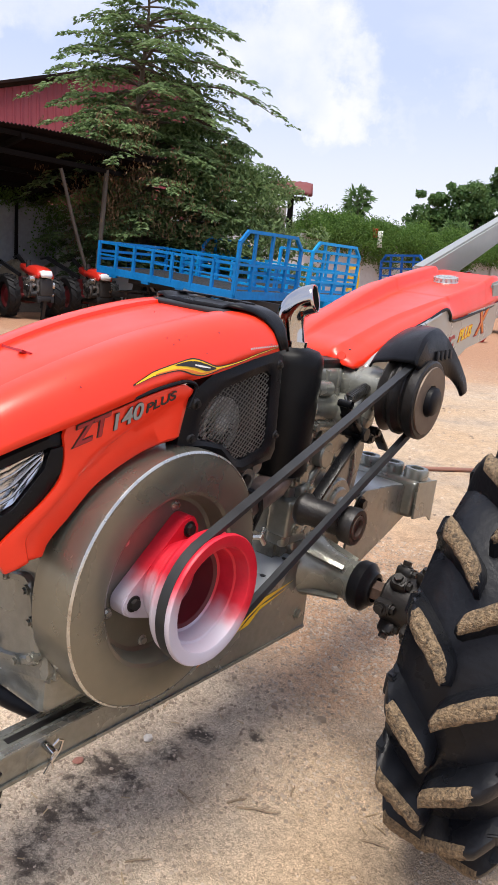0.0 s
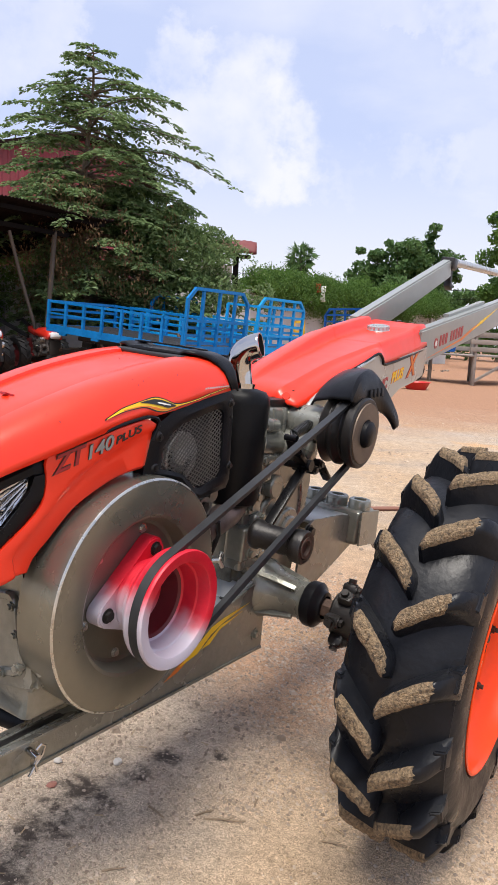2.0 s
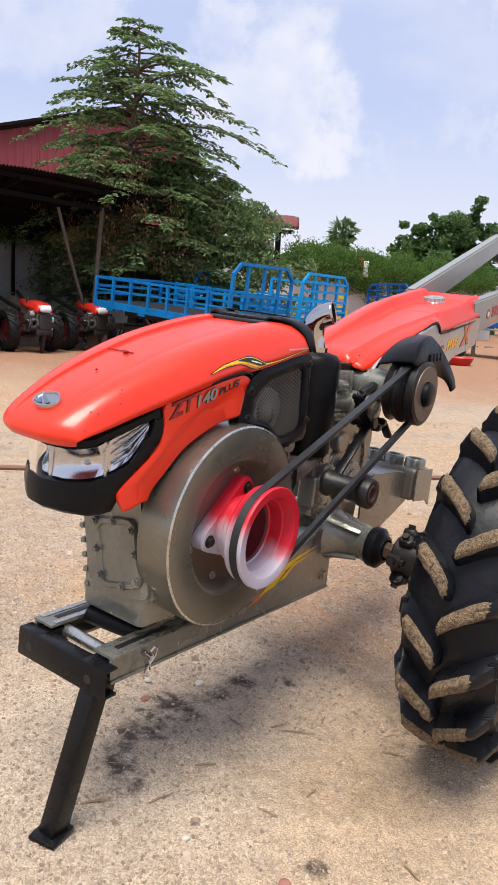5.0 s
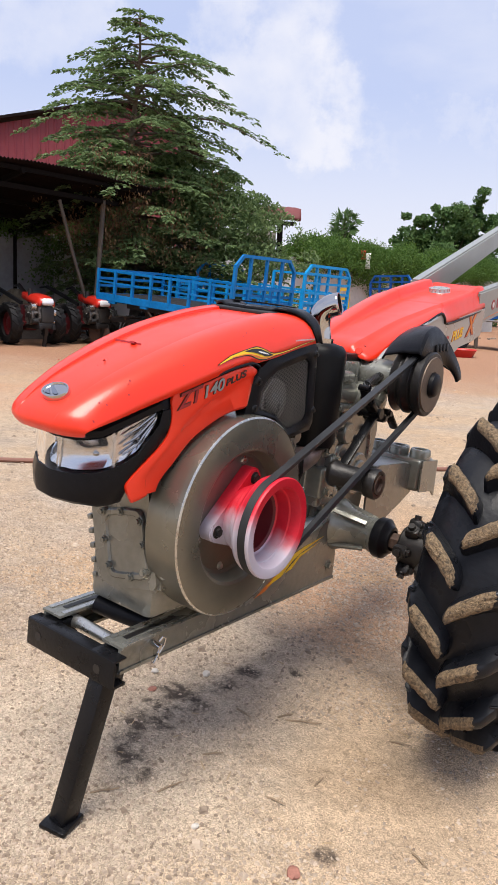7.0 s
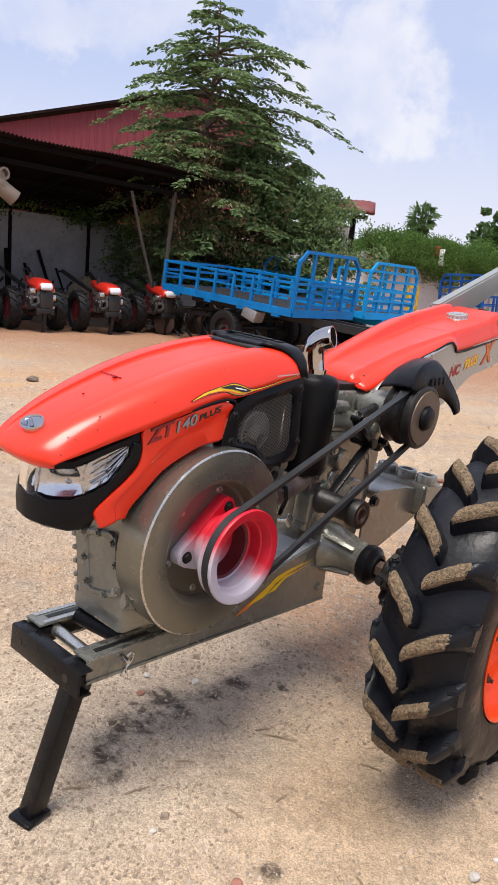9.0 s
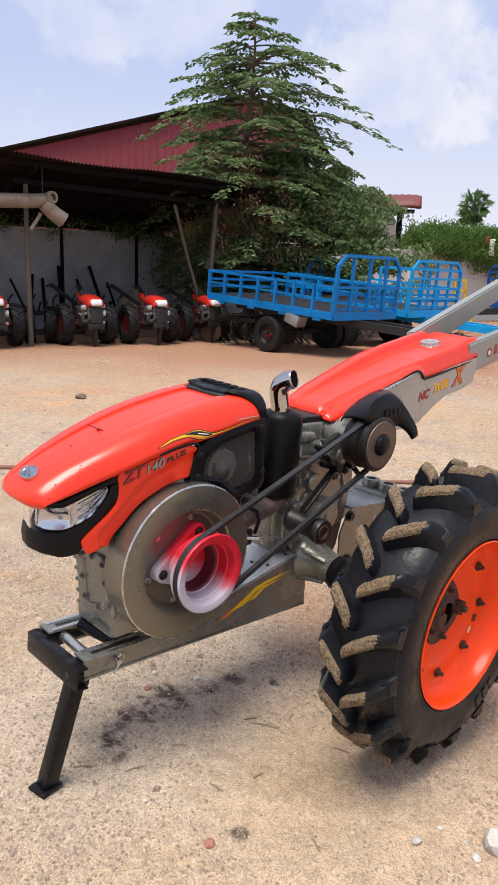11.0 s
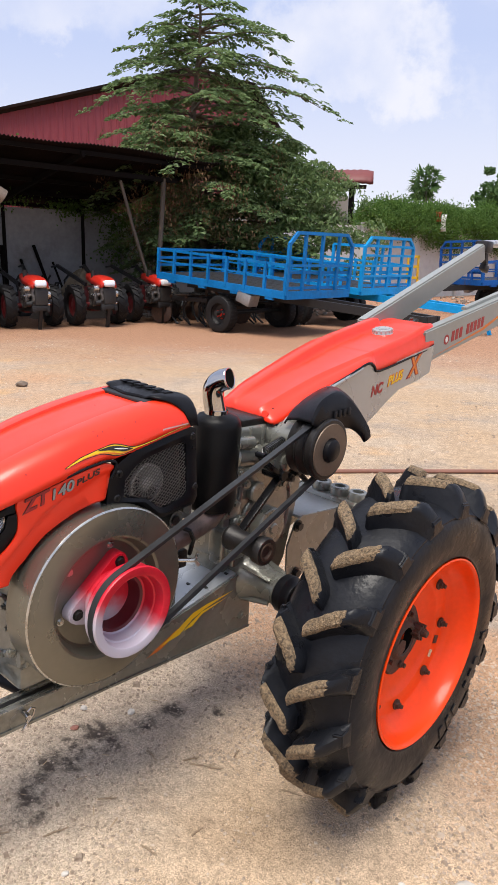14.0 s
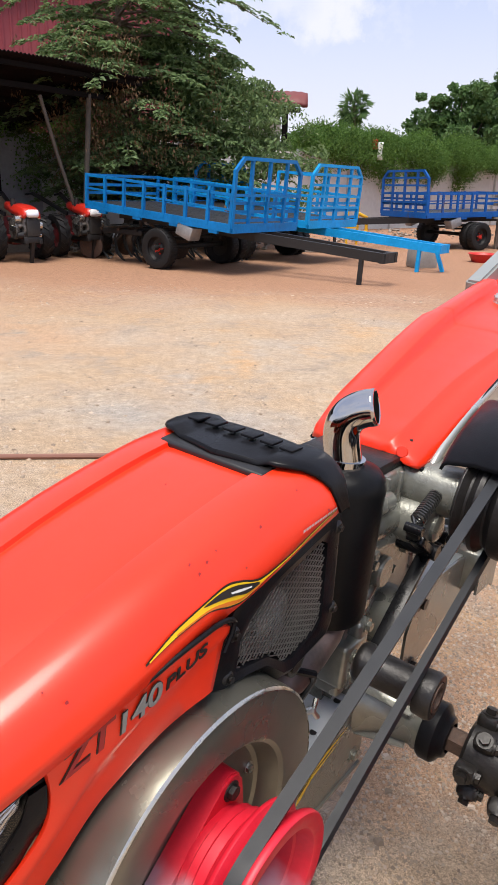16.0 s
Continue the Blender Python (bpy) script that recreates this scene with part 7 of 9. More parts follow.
    x, y = rr * np.cos(an) * 1.36 + np.interp(z, [0.9, 2.2, 4.4], [1.5, 1.3, 0.4]), rr * np.sin(an) * 0.8 + 0.5
    lump = np.array([noise.noise((float(a) * 0.9, float(b) * 0.9, float(h) * 2.4)) for a, b, h in zip(x, y, z)])
    c = np.stack([x, y, z], 1)[(lump > -0.10) & (x > -1.5 - 0.5 * np.sin(z * 2.1))]
    n = len(c)
    me = leaf_mesh("inner_leaves", c, rng.normal(0, 1, (n, 3)) * [1, 1, 0.4] + [0, 0, -0.5], rng.normal(0, 0.45, (n, 3)) + [0, -0.2, 1], rng.uniform(0.10, 0.18, n), rng.uniform(0.045, 0.080, n))
    mesh_part("inner_leaves", me, LEAF, t, "dense shaded leaves", "stuff")
    # strings of dry creeper that hang from the lower boughs
    D = []
    for _ in range(46):
        px, py, pz = rng.normal(0.1, 0.95), rng.normal(-2.1, 0.40), rng.uniform(2.4, 4.3)
        for q in range(62):
            D.append((px + rng.normal(0, 0.10), py + rng.normal(0, 0.08), pz - rng.random() * 1.3))
    D = np.array(D)
    n = len(D)
    me = leaf_mesh("dry_leaves", D, rng.normal(0, 0.6, (n, 3)) + [0, 0, -1.4], rng.normal(0, 1, (n, 3)), rng.uniform(0.05, 0.11, n), rng.uniform(0.016, 0.036, n))
    mesh_part("dry_leaves", me, LEAF_DRY, t, "hanging dry brown leaves", "stuff")
    return t


def clump_tree(name, at, blobs, trunk_h, label, seed, material, count=9000, leaf=(0.16, 0.08), group=""):
    """A broad-leaved tree: limbs to uneven clumps of leaves. blobs: x, y, z, radius."""
    rng = np.random.default_rng(seed)
    t = thing(name, Matrix.Translation(at), label, "tree", group)
    bm = BM()
    tube(bm, [(0, 0, -0.05), (0.05, 0, trunk_h * 0.5), (0, 0.05, trunk_h)], 0.16, 8, taper=0.09)
    part("trunk", bm, BARK, t)
    bm = BM()
    for x, y, z, r in blobs:
        tube(bm, [(0, 0, trunk_h * 0.85), (x * 0.5, y * 0.5, (trunk_h + z) / 2), (x, y, z)], 0.06, 5, taper=0.015)
    part("bough", bm, BARK, t)
    C, N = [], []
    vol = sum(r ** 2 for *_, r in blobs)
    for x, y, z, r in blobs:
        k = int(count * r * r / vol)
        # several smaller tufts make one clump
        tufts = rng.normal(0, 0.55, (max(5, int(9 * r)), 3)) * r * [1, 1, 0.75]
        pick = tufts[rng.integers(0, len(tufts), k)]
        d = rng.normal(0, 1, (k, 3)); d /= np.linalg.norm(d, axis=1, keepdims=True)
        rad = 0.42 * r * rng.random((k, 1)) ** 0.4
        C.append(np.array([x, y, z]) + pick + d * rad * [1, 1, 0.7])
        N.append(d * 0.6 + rng.normal(0, 0.5, (k, 3)) + [0, 0, 0.5])
    C, N = np.concatenate(C), np.concatenate(N)
    k = len(C)
    me = leaf_mesh("crown", C, rng.normal(0, 1, (k, 3)), N, leaf[0] * rng.uniform(0.6, 1.3, k), leaf[1] * rng.uniform(0.6, 1.3, k))
    mesh_part("crown", me, material, t, "uneven crown of green leaves", "stuff")
    return t


# ---- the row direction of the yard's back edge ----
ROW = Vector((0.66, 0.75, 0)).normalized()
BACK = Vector((-0.75, 0.66, 0)).normalized()
S0 = Vector((-5.2, 13.8, 0))


def yard(r, b, z=0.0):
    """A place r metres along the back edge of the yard and b metres behind it."""
    p = S0 + ROW * r + BACK * b
    return Vector((p.x, p.y, z))


ROW_M = Matrix((ROW, BACK, Vector((0, 0, 1)))).transposed().to_4x4()


def row_pose(r, b, z=0.0):
    m = ROW_M.copy()
    m.translation = yard(r, b, z)
    return m


# ---- boundary wall ----
def build_wall():
    bm = BM()
    prism(bm, [(-9.0, -0.05), (3.6, -0.05), (3.6, 2.48), (-9.0, 2.44)], 3.95, 4.15, lambda a, v, b: yard(a, v, b))
    solo("wall_1", bm, PLASTER, "stained grey plaster boundary wall behind the shed", "wall", kind="structure", smooth=0)
    bm = BM()
    prism(bm, [(3.6, -0.05), (30, -0.05), (30, 2.60), (3.6, 2.50)], 3.95, 4.15, lambda a, v, b: yard(a, v, b))
    w = solo("wall_2", bm, WHITEWASH, "weathered whitewashed boundary wall half hidden by creepers", "wall", kind="structure", smooth=0)
    for i in range(9):
        bm = BM()
        r = 4.6 + i * 2.9
        box(bm, (0, 0, 0), (0.24, 0.12, 2.66), bevel=0.01)
        bmesh.ops.transform(bm, matrix=row_pose(r, 3.90, 1.31), verts=bm.verts)
        part("pier", bm, WHITEWASH, w)


build_wall()


def creeper(name, r0, r1, count, seed, label, top=3.3, low=1.6):
    """Creepers that pour over the wall."""
    rng = np.random.default_rng(seed)
    C = []
    per = 40
    for _ in range(count // per):
        r = rng.uniform(r0, r1)
        edge = top + 0.75 * noise.noise((r * 0.7, seed, 0)) + 0.35 * noise.noise((r * 2.3, seed, 3))
        hang = low + max(0.0, 14.4 - r) * (0.45 if r > 7 else 0.0) + 0.9 * noise.noise((r * 0.9, seed + 5, 0)) + 0.5 * noise.noise((r * 2.9, seed, 7))
        z = hang + (edge - hang) * rng.random() ** 0.75
        if z < 2.55 and noise.noise((r * 0.55, z * 0.8, seed + 9)) < -0.08:
            continue
        b = 3.95 + 0.55 * math.sin(math.pi * min(1, max(0, (z - hang) / max(0.2, edge - hang)))) * rng.uniform(-1.0, 0.9) - 0.12
        p = np.array(yard(r, b, z))
        C.append(p + rng.normal(0, 1, (per, 3)) * [0.20, 0.20, 0.12])
    C = np.concatenate(C)
    k = len(C)
    me = leaf_mesh(name, C, rng.normal(0, 1, (k, 3)) + [0, 0, -0.8], rng.normal(0, 0.6, (k, 3)) + [0.3, -0.8, 0.7], rng.uniform(0.05, 0.095, k), rng.uniform(0.03, 0.062, k))
    me.materials.append(LEAF_VINE)
    return tagged(new(name, me), label, "creeper", kind="stuff")


creeper("creeper", 13.2, 29.0, 96000, 21, "bright green creeper leaves that pour over the white wall", 3.35, 1.9)
creeper("creeper", -9.0, 3.0, 30000, 25, "dark green creeper leaves along the top of the grey wall behind the shed", 3.5, 2.35)
creeper("creeper", 3.0, 5.8, 9000, 23, "green creeper leaves over the grey wall beside the shed", 3.0, 1.2)


# ---- trees ----
frond_tree("feathery_tree", (-3.45, 18.3, 0), [(1.2, 2.2), (3.4, 3.0), (4.6, 2.9), (5.2, 2.8), (5.6, 3.3), (6.0, 2.0), (6.4, 1.6), (6.8, 1.8), (7.2, 1.2), (7.6, 0.7), (7.8, 0.3)],
           [(1.2, 3.7), (2.4, 3.9), (3.4, 3.8), (4.1, 3.5), (4.8, 3.3), (5.4, 3.4), (6.0, 3.0), (6.4, 2.5), (6.8, 1.9), (7.3, 0.9), (7.6, 0.5), (7.8, 0.3)], "tall tree with level tiers of feathery dark green leaves", 7)
clump_tree("yard_tree", (10.3, 45.0, 0), [(-1.9, 0, 4.3, 1.5), (0.2, 0, 4.6, 1.9), (2.1, 0, 4.5, 1.6), (-1.1, 0.5, 5.6, 1.5), (0.6, 0, 5.9, 1.5), (1.5, 0, 6.8, 1.0), (-1.7, 0, 6.2, 0.8), (2.7, 0, 5.5, 1.0), (0.1, 0, 3.0, 1.8), (-0.4, 0, 6.8, 0.6), (2.3, 0, 3.2, 1.4), (-2.0, 0, 3.0, 1.4)], 2.6, "round dark green tree beyond the white wall", 31, LEAF_FAR, 22000, (0.30, 0.17))
clump_tree("edge_tree", (13.0, 31.0, 0), [(-1.4, 0, 4.0, 1.3), (0.3, 0, 5.0, 1.6), (1.8, 0, 4.4, 1.5), (-0.6, 0.5, 6.2, 1.2), (1.2, 0, 6.8, 1.4), (2.4, 0, 7.4, 1.2), (-1.2, 0, 2.6, 1.2), (1.0, 0, 2.8, 1.4), (0.2, 0, 7.4, 0.9)], 2.4, "tall pale green tree at the yard's far side", 33, LEAF_VINE, 26000, (0.26, 0.10))
for i, (x, y, h) in enumerate(((2.2, 52, 4.6), (6.6, 58, 4.8), (9.6, 56, 4.2), (14.5, 54, 4.8), (18.5, 50, 5.4), (23.0, 48, 6.0), (-1.5, 50, 4.8))):
    clump_tree("hedge_tree", (x, y, 0), [(-1.8, 0, h - 1.3, 1.2), (0, 0, h - 0.6, 1.4), (1.7, 0.3, h - 1.1, 1.3), (0.3, 0, h - 2.2, 1.6), (-0.8, 0, h + 0.1, 0.7), (1.1, 0, h, 0.6), (-1.5, 0, 1.4, 1.6), (1.6, 0, 1.4, 1.6)], 1.4, "bushy green tree in the far hedge line", 40 + i, LEAF_FAR, 7000, (0.30, 0.17), "far hedge trees")


def build_palm(at, h, label):
    t = thing("palm_tree", Matrix.Translation(at), label, "palm tree")
    bm = BM()
    tube(bm, [(0, 0, -0.05), (0.1, 0, h * 0.5), (0.0, 0, h)], 0.22, 8, taper=0.16)
    part("trunk", bm, BARK, t)
    rng = random.Random(6)
    for i in range(46):
        a, e = i * 2.4, 1.35 - 2.5 * (i / 45) ** 0.8 + rng.uniform(-0.2, 0.2)
        d = Vector((math.cos(a) * math.cos(e), math.sin(a) * math.cos(e), math.sin(e)))
        side = Vector((-math.sin(a), math.cos(a), 0))
        turn = rng.uniform(-1.4, 1.4)
        s = side * math.cos(turn) + d.cross(side) * math.sin(turn)
        c = Vector((0, 0, h)) + d * rng.uniform(0.5, 1.0)
        bm = BM()
        tube(bm, [(0, 0, h), c], 0.03, 4)
        for k in range(13):
            q = -1.5 + 3.0 * k / 12
            tip = c + (d * math.cos(q) + s * math.sin(q)) * rng.uniform(0.55, 0.85) - Vector((0, 0, rng.uniform(0.05, 0.25)))
            v = [bm.verts.new(p) for p in (c, c.lerp(tip, 0.55) + s * 0.07 + d.cross(s) * 0.05, tip, c.lerp(tip, 0.55) - s * 0.07 - d.cross(s) * 0.05)]
            bm.faces.new(v)
        part("frond", bm, LEAF_FAR, t, closed=False)


build_palm((5.45, 60, 0), 7.3, "far fan palm with a ragged round crown")


# ---- buildings ----
def build_barn():
    t = thing("barn", Matrix.Translation((0, 28.0, 0)), "big maroon corrugated metal barn behind the trees", "barn")
    bm = BM()
    top = lambda x: lerp_table([(-24.0, 4.75), (-6.0, 7.82), (-3.6, 7.30)], x)
    rows = [[], []]
    x, i = -24.0, 0
    prof = (0.0, 0.035, 0.035, 0.0)
    steps = (0.05, 0.04, 0.05, 0.16)
    while x < -3.6:
        rows[0].append((x, -prof[i % 4], -0.05)); rows[1].append((x, -prof[i % 4], top(x)))
        x += steps[i % 4]; i += 1
    grid(bm, rows)
    part("wall", bm, SHEET_RED, t, "maroon corrugated wall sheet", smooth=0, closed=False)
    bm = BM()
    for a, b in (((-24.3, 4.72), (-6.0, 7.90)), ((-6.0, 7.90), (-3.4, 7.33))):
        vs = []
        for y in (-0.35, 9.0):
            for (px, pz) in (a, b):
                vs.append((px, y, pz))
        f = [bm.verts.new(p) for p in (vs[0], vs[1], vs[3], vs[2])]
        g = [bm.verts.new(Vector(p) + Vector((0, 0, 0.10))) for p in (vs[0], vs[1], vs[3], vs[2])]
        bm.faces.new(f[::-1]); bm.faces.new(g)
        for i in range(4):
            bm.faces.new((f[i], f[(i + 1) % 4], g[(i + 1) % 4], g[i]))
    part("roof", bm, SHED_ROOF, t, "dark roof with a thin barge edge", smooth=0)


build_barn()


def build_house():
    t = thing("house", Matrix.Translation((-3.2, 30.0, 0)), "low house with a red ribbed metal roof beyond the wall", "house")
    bm = BM()
    box(bm, (0.9, 2.6, 1.9), (4.6, 4.0, 3.9))
    part("wall", bm, PALE_WALL, t, smooth=0)
    # ribbed roof that ends in a rounded hip
    bm = BM()
    rows = []
    for j in range(9):
        k = j / 8
        a = k * math.pi * 0.5
        row = []
        for i in range(60):
            x = -3.2 + 7.35 * i / 59
            rib = 0.025 if i % 2 else 0.0
            inset = 0.0
            if i > 56:
                inset = (i - 56) * 0.10
            row.append((x - (0.12 if j > 6 and i == 59 else 0), -0.9 + 0.75 * math.sin(a) ** 2 + inset * 0.3, 4.20 + 0.55 * math.sin(a) + rib - inset * 0.10))
        rows.append(row)
    grid(bm, rows)
    r = part("roof", bm, TILE_RED, t, "faded red ribbed roof sheet", closed=False)
    so = r.modifiers.new("thick", "SOLIDIFY"); so.thickness, so.offset = 0.10, -1
    bm = BM()
    box(bm, (0.4, -0.4, 4.10), (7.0, 1.1, 0.05))
    part("soffit", bm, DARK_WOOD, t)
    bm = BM()
    box(bm, (3.35, -0.55, 2.1), (0.22, 0.22, 4.2))
    part("veranda_post", bm, DARK_WOOD, t, "dark veranda post")
    bm = BM()
    prism(bm, [(-2.0, 5.0), (1.35, 5.0), (0.2, 5.9), (-2.0, 5.9)], 1.2, 4.0, lambda a, v, b: Vector((a, v, b)))
    part("upper_roof", bm, SHED_ROOF, t, "dark upper gable", smooth=0)


build_house()


# ---- open shed ----
def build_shed():
    t = thing("shed", row_pose(0, 0), "open pole shed with a rusted corrugated roof", "shed")
    def R(r, b, z):
        return Vector((r, b, z))
    def roof_z(r, b):
        return 3.31 - 0.012 * (r + 2) - 0.16 * b + 0.03 * math.sin(r * 1.7)
    bm = BM()
    rows = []
    for b in (-0.55, 0.5, 2.0, 3.5, 4.7):
        row = []
        r, i = -9.0, 0
        while r < 3.45:
            row.append(R(r, b, roof_z(r, b) + 0.018 * (1 if i % 2 else -1) + 0.015 * noise.noise((r * 2, b, 0))))
            r += 0.038; i += 1
        rows.append(row)
    grid(bm, rows)
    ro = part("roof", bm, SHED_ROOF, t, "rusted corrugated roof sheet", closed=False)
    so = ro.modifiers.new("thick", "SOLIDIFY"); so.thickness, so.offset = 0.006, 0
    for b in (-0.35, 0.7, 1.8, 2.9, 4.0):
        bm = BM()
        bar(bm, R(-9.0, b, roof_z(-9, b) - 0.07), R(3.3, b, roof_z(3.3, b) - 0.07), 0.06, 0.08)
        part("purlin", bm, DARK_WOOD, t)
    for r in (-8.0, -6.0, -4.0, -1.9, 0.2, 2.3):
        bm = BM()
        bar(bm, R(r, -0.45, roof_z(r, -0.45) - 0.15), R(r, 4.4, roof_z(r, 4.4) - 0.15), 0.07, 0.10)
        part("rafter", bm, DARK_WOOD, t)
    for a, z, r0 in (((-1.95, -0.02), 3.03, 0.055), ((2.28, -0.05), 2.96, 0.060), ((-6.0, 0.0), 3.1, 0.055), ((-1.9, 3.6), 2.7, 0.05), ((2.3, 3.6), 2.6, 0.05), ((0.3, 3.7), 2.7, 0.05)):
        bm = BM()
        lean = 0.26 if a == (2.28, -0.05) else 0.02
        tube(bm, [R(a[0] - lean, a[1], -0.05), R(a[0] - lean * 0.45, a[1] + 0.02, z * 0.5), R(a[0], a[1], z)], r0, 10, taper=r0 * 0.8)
        # back posts take the wood that has the shed's shade in its colour
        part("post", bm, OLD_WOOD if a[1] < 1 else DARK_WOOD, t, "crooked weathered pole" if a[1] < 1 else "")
    bm = BM()
    tube(bm, [R(1.25, 0.0, 2.85), R(1.55, 0.02, 1.9), R(1.95, 0.0, 0.7)], 0.035, 8)
    part("brace", bm, OLD_WOOD, t, "slanting pole brace")
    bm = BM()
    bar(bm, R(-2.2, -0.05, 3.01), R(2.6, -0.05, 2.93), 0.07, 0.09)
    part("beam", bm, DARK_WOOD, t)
    return t


build_shed()


def leaning_poles():
    rng = random.Random(12)
    for i in range(11):
        r = -2.6 + i * 0.42 + rng.uniform(-0.1, 0.1)
        bm = BM()
        h = rng.uniform(0.8, 1.9)
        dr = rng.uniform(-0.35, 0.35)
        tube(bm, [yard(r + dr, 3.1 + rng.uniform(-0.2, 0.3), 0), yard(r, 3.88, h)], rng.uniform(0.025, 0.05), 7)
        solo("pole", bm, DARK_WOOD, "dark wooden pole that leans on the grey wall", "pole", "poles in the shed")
    for r, s in ((-1.7, 0.9), (-0.6, 0.7), (0.4, 0.8), (1.1, 0.6)):
        t = thing("tiller_rotor", row_pose(r, 2.7), "dark steel tine rotor stacked in the shed", "rotor", "rotors in the shed")
        bm = BM()
        rod(bm, (-0.5 * s, 0, 0.5), (0.5 * s, 0, 0.5), 0.05)
        part("shaft", bm, DARK_STEEL, t)
        for k in range(9):
            a = k * 1.1
            bm = BM()
            x = (-0.45 + 0.11 * k) * s
            tube(bm, [(x, 0, 0.5), (x, 0.3 * math.cos(a), 0.5 + 0.3 * math.sin(a)), (x + 0.06, 0.42 * math.cos(a + 0.3), 0.5 + 0.42 * math.sin(a + 0.3))], 0.025, 5)
            part("tine", bm, DARK_STEEL, t)
        bm = BM()
        box(bm, (0, 0.1, 0.04), (0.8 * s, 0.5, 0.12), bevel=0.02)
        part("skid", bm, DARK_STEEL, t)
    # heap of old straw
    bm = BM()
    rows = []
    for j in range(10):
        k = j / 9
        rows.append([yard(1.5 + 0.75 * math.cos(q) * (1 - k) * (1 + 0.15 * math.sin(3 * q)), 2.2 + 0.55 * math.sin(q) * (1 - k), 1.05 * (1 - (1 - k) ** 2) + 0.03 * math.sin(7 * q + j)) for q in [2 * math.pi * i / 28 for i in range(28)]])
    grid(bm, rows, wrap=True)
    solo("straw_mound", bm, mat("old_straw", (0.20, 0.155, 0.10), 0.95, 0.0, 0.4, 10.0, bump=0.8, bump_scale=40.0), "heap of old brown straw under the shed", "straw", closed=False)


leaning_poles()


def build_blower():
    """The rusty fan pipe slung under the shed's eave."""
    t = thing("fan_pipe", row_pose(0, 0), "rusty bent metal pipe slung under the shed's eave", "pipe")
    m = mat("rusty_tin", (0.24, 0.19, 0.15), 0.7, 0.3, 0.3, 8.0, tint=(0.12, 0.08, 0.06))
    def R(r, b, z):
        return Vector((r, b, z))
    bm = BM()
    tube(bm, [R(-2.6, -0.2, 2.62), R(-1.9, -0.2, 2.66), R(-1.55, -0.2, 2.70)], 0.13, 16)
    part("barrel", bm, m, t)
    bm = BM()
    tube(bm, [R(-1.70, -0.25, 2.62), R(-1.55, -0.27, 2.48), R(-1.35, -0.30, 2.34)], 0.13, 16, taper=0.15)
    part("elbow", bm, m, t)
    bm = BM()
    lathe(bm, [(0.0, 0.001), (0.13, 0.001), (0.13, -0.002)], R(-1.345, -0.30, 2.335), (0.8, -0.1, -0.55), 20, closed=False)
    part("bore", bm, DECAL_BLACK, t)
    bm = BM()
    lathe(bm, [(0.07, -0.06), (0.11, -0.06), (0.11, 0.06), (0.07, 0.06)], R(-1.58, -0.30, 2.74), (0.2, -1, 0), 20)
    part("flange", bm, m, t)
    bm = BM()
    tube(bm, [R(-1.75, -0.2, 2.45), R(-1.95, -0.2, 2.15)], 0.035, 8)
    part("strut", bm, m, t)
    bm = BM()
    tube(bm, [R(-1.7, -0.2, 2.75), R(-1.7, -0.2, 3.25)], 0.012, 6)
    part("hanger", bm, DARK_STEEL, t)


build_blower()


# ---- old red tillers in a row ----
def lug_tyre(t, x, y, r, w, material, name="tyre"):
    bm = BM()
    prof = [(r * 0.60, -w * 0.42), (r * 0.75, -w * 0.5), (r * 0.90, -w * 0.48), (r * 0.95, 0.0), (r * 0.90, w * 0.48), (r * 0.75, w * 0.5), (r * 0.60, w * 0.42)]
    lathe(bm, prof, (x, y, r), (0, 1, 0), 36)
    ty = part(name, bm, material, t, "black lugged tyre")
    for k in range(16):
        for s in (-1, 1):
            a = 2 * math.pi * (k + (0.5 if s > 0 else 0)) / 16
            f = lambda rr, q, yy: Vector((x + rr * math.cos(q), y + yy, r + rr * math.sin(q)))
            bm = BM()
            p = [f(r * 0.88, a - 0.09, 0), f(r, a - 0.06, 0), f(r, a + 0.06, 0), f(r * 0.88, a + 0.09, 0)]
            q = [f(r * 0.84, a + 0.17, s * w * 0.52), f(r * 0.95, a + 0.19, s * w * 0.52), f(r * 0.95, a + 0.31, s * w * 0.52), f(r * 0.84, a + 0.33, s * w * 0.52)]
            vs = [[bm.verts.new(c) for c in p], [bm.verts.new(c) for c in q]]
            for i in range(4):
                bm.faces.new((vs[0][i], vs[0][(i + 1) % 4], vs[1][(i + 1) % 4], vs[1][i]))
            bm.faces.new(vs[0][::-1]); bm.faces.new(vs[1])
            part("lug", bm, material, ty, smooth=0)
    return ty


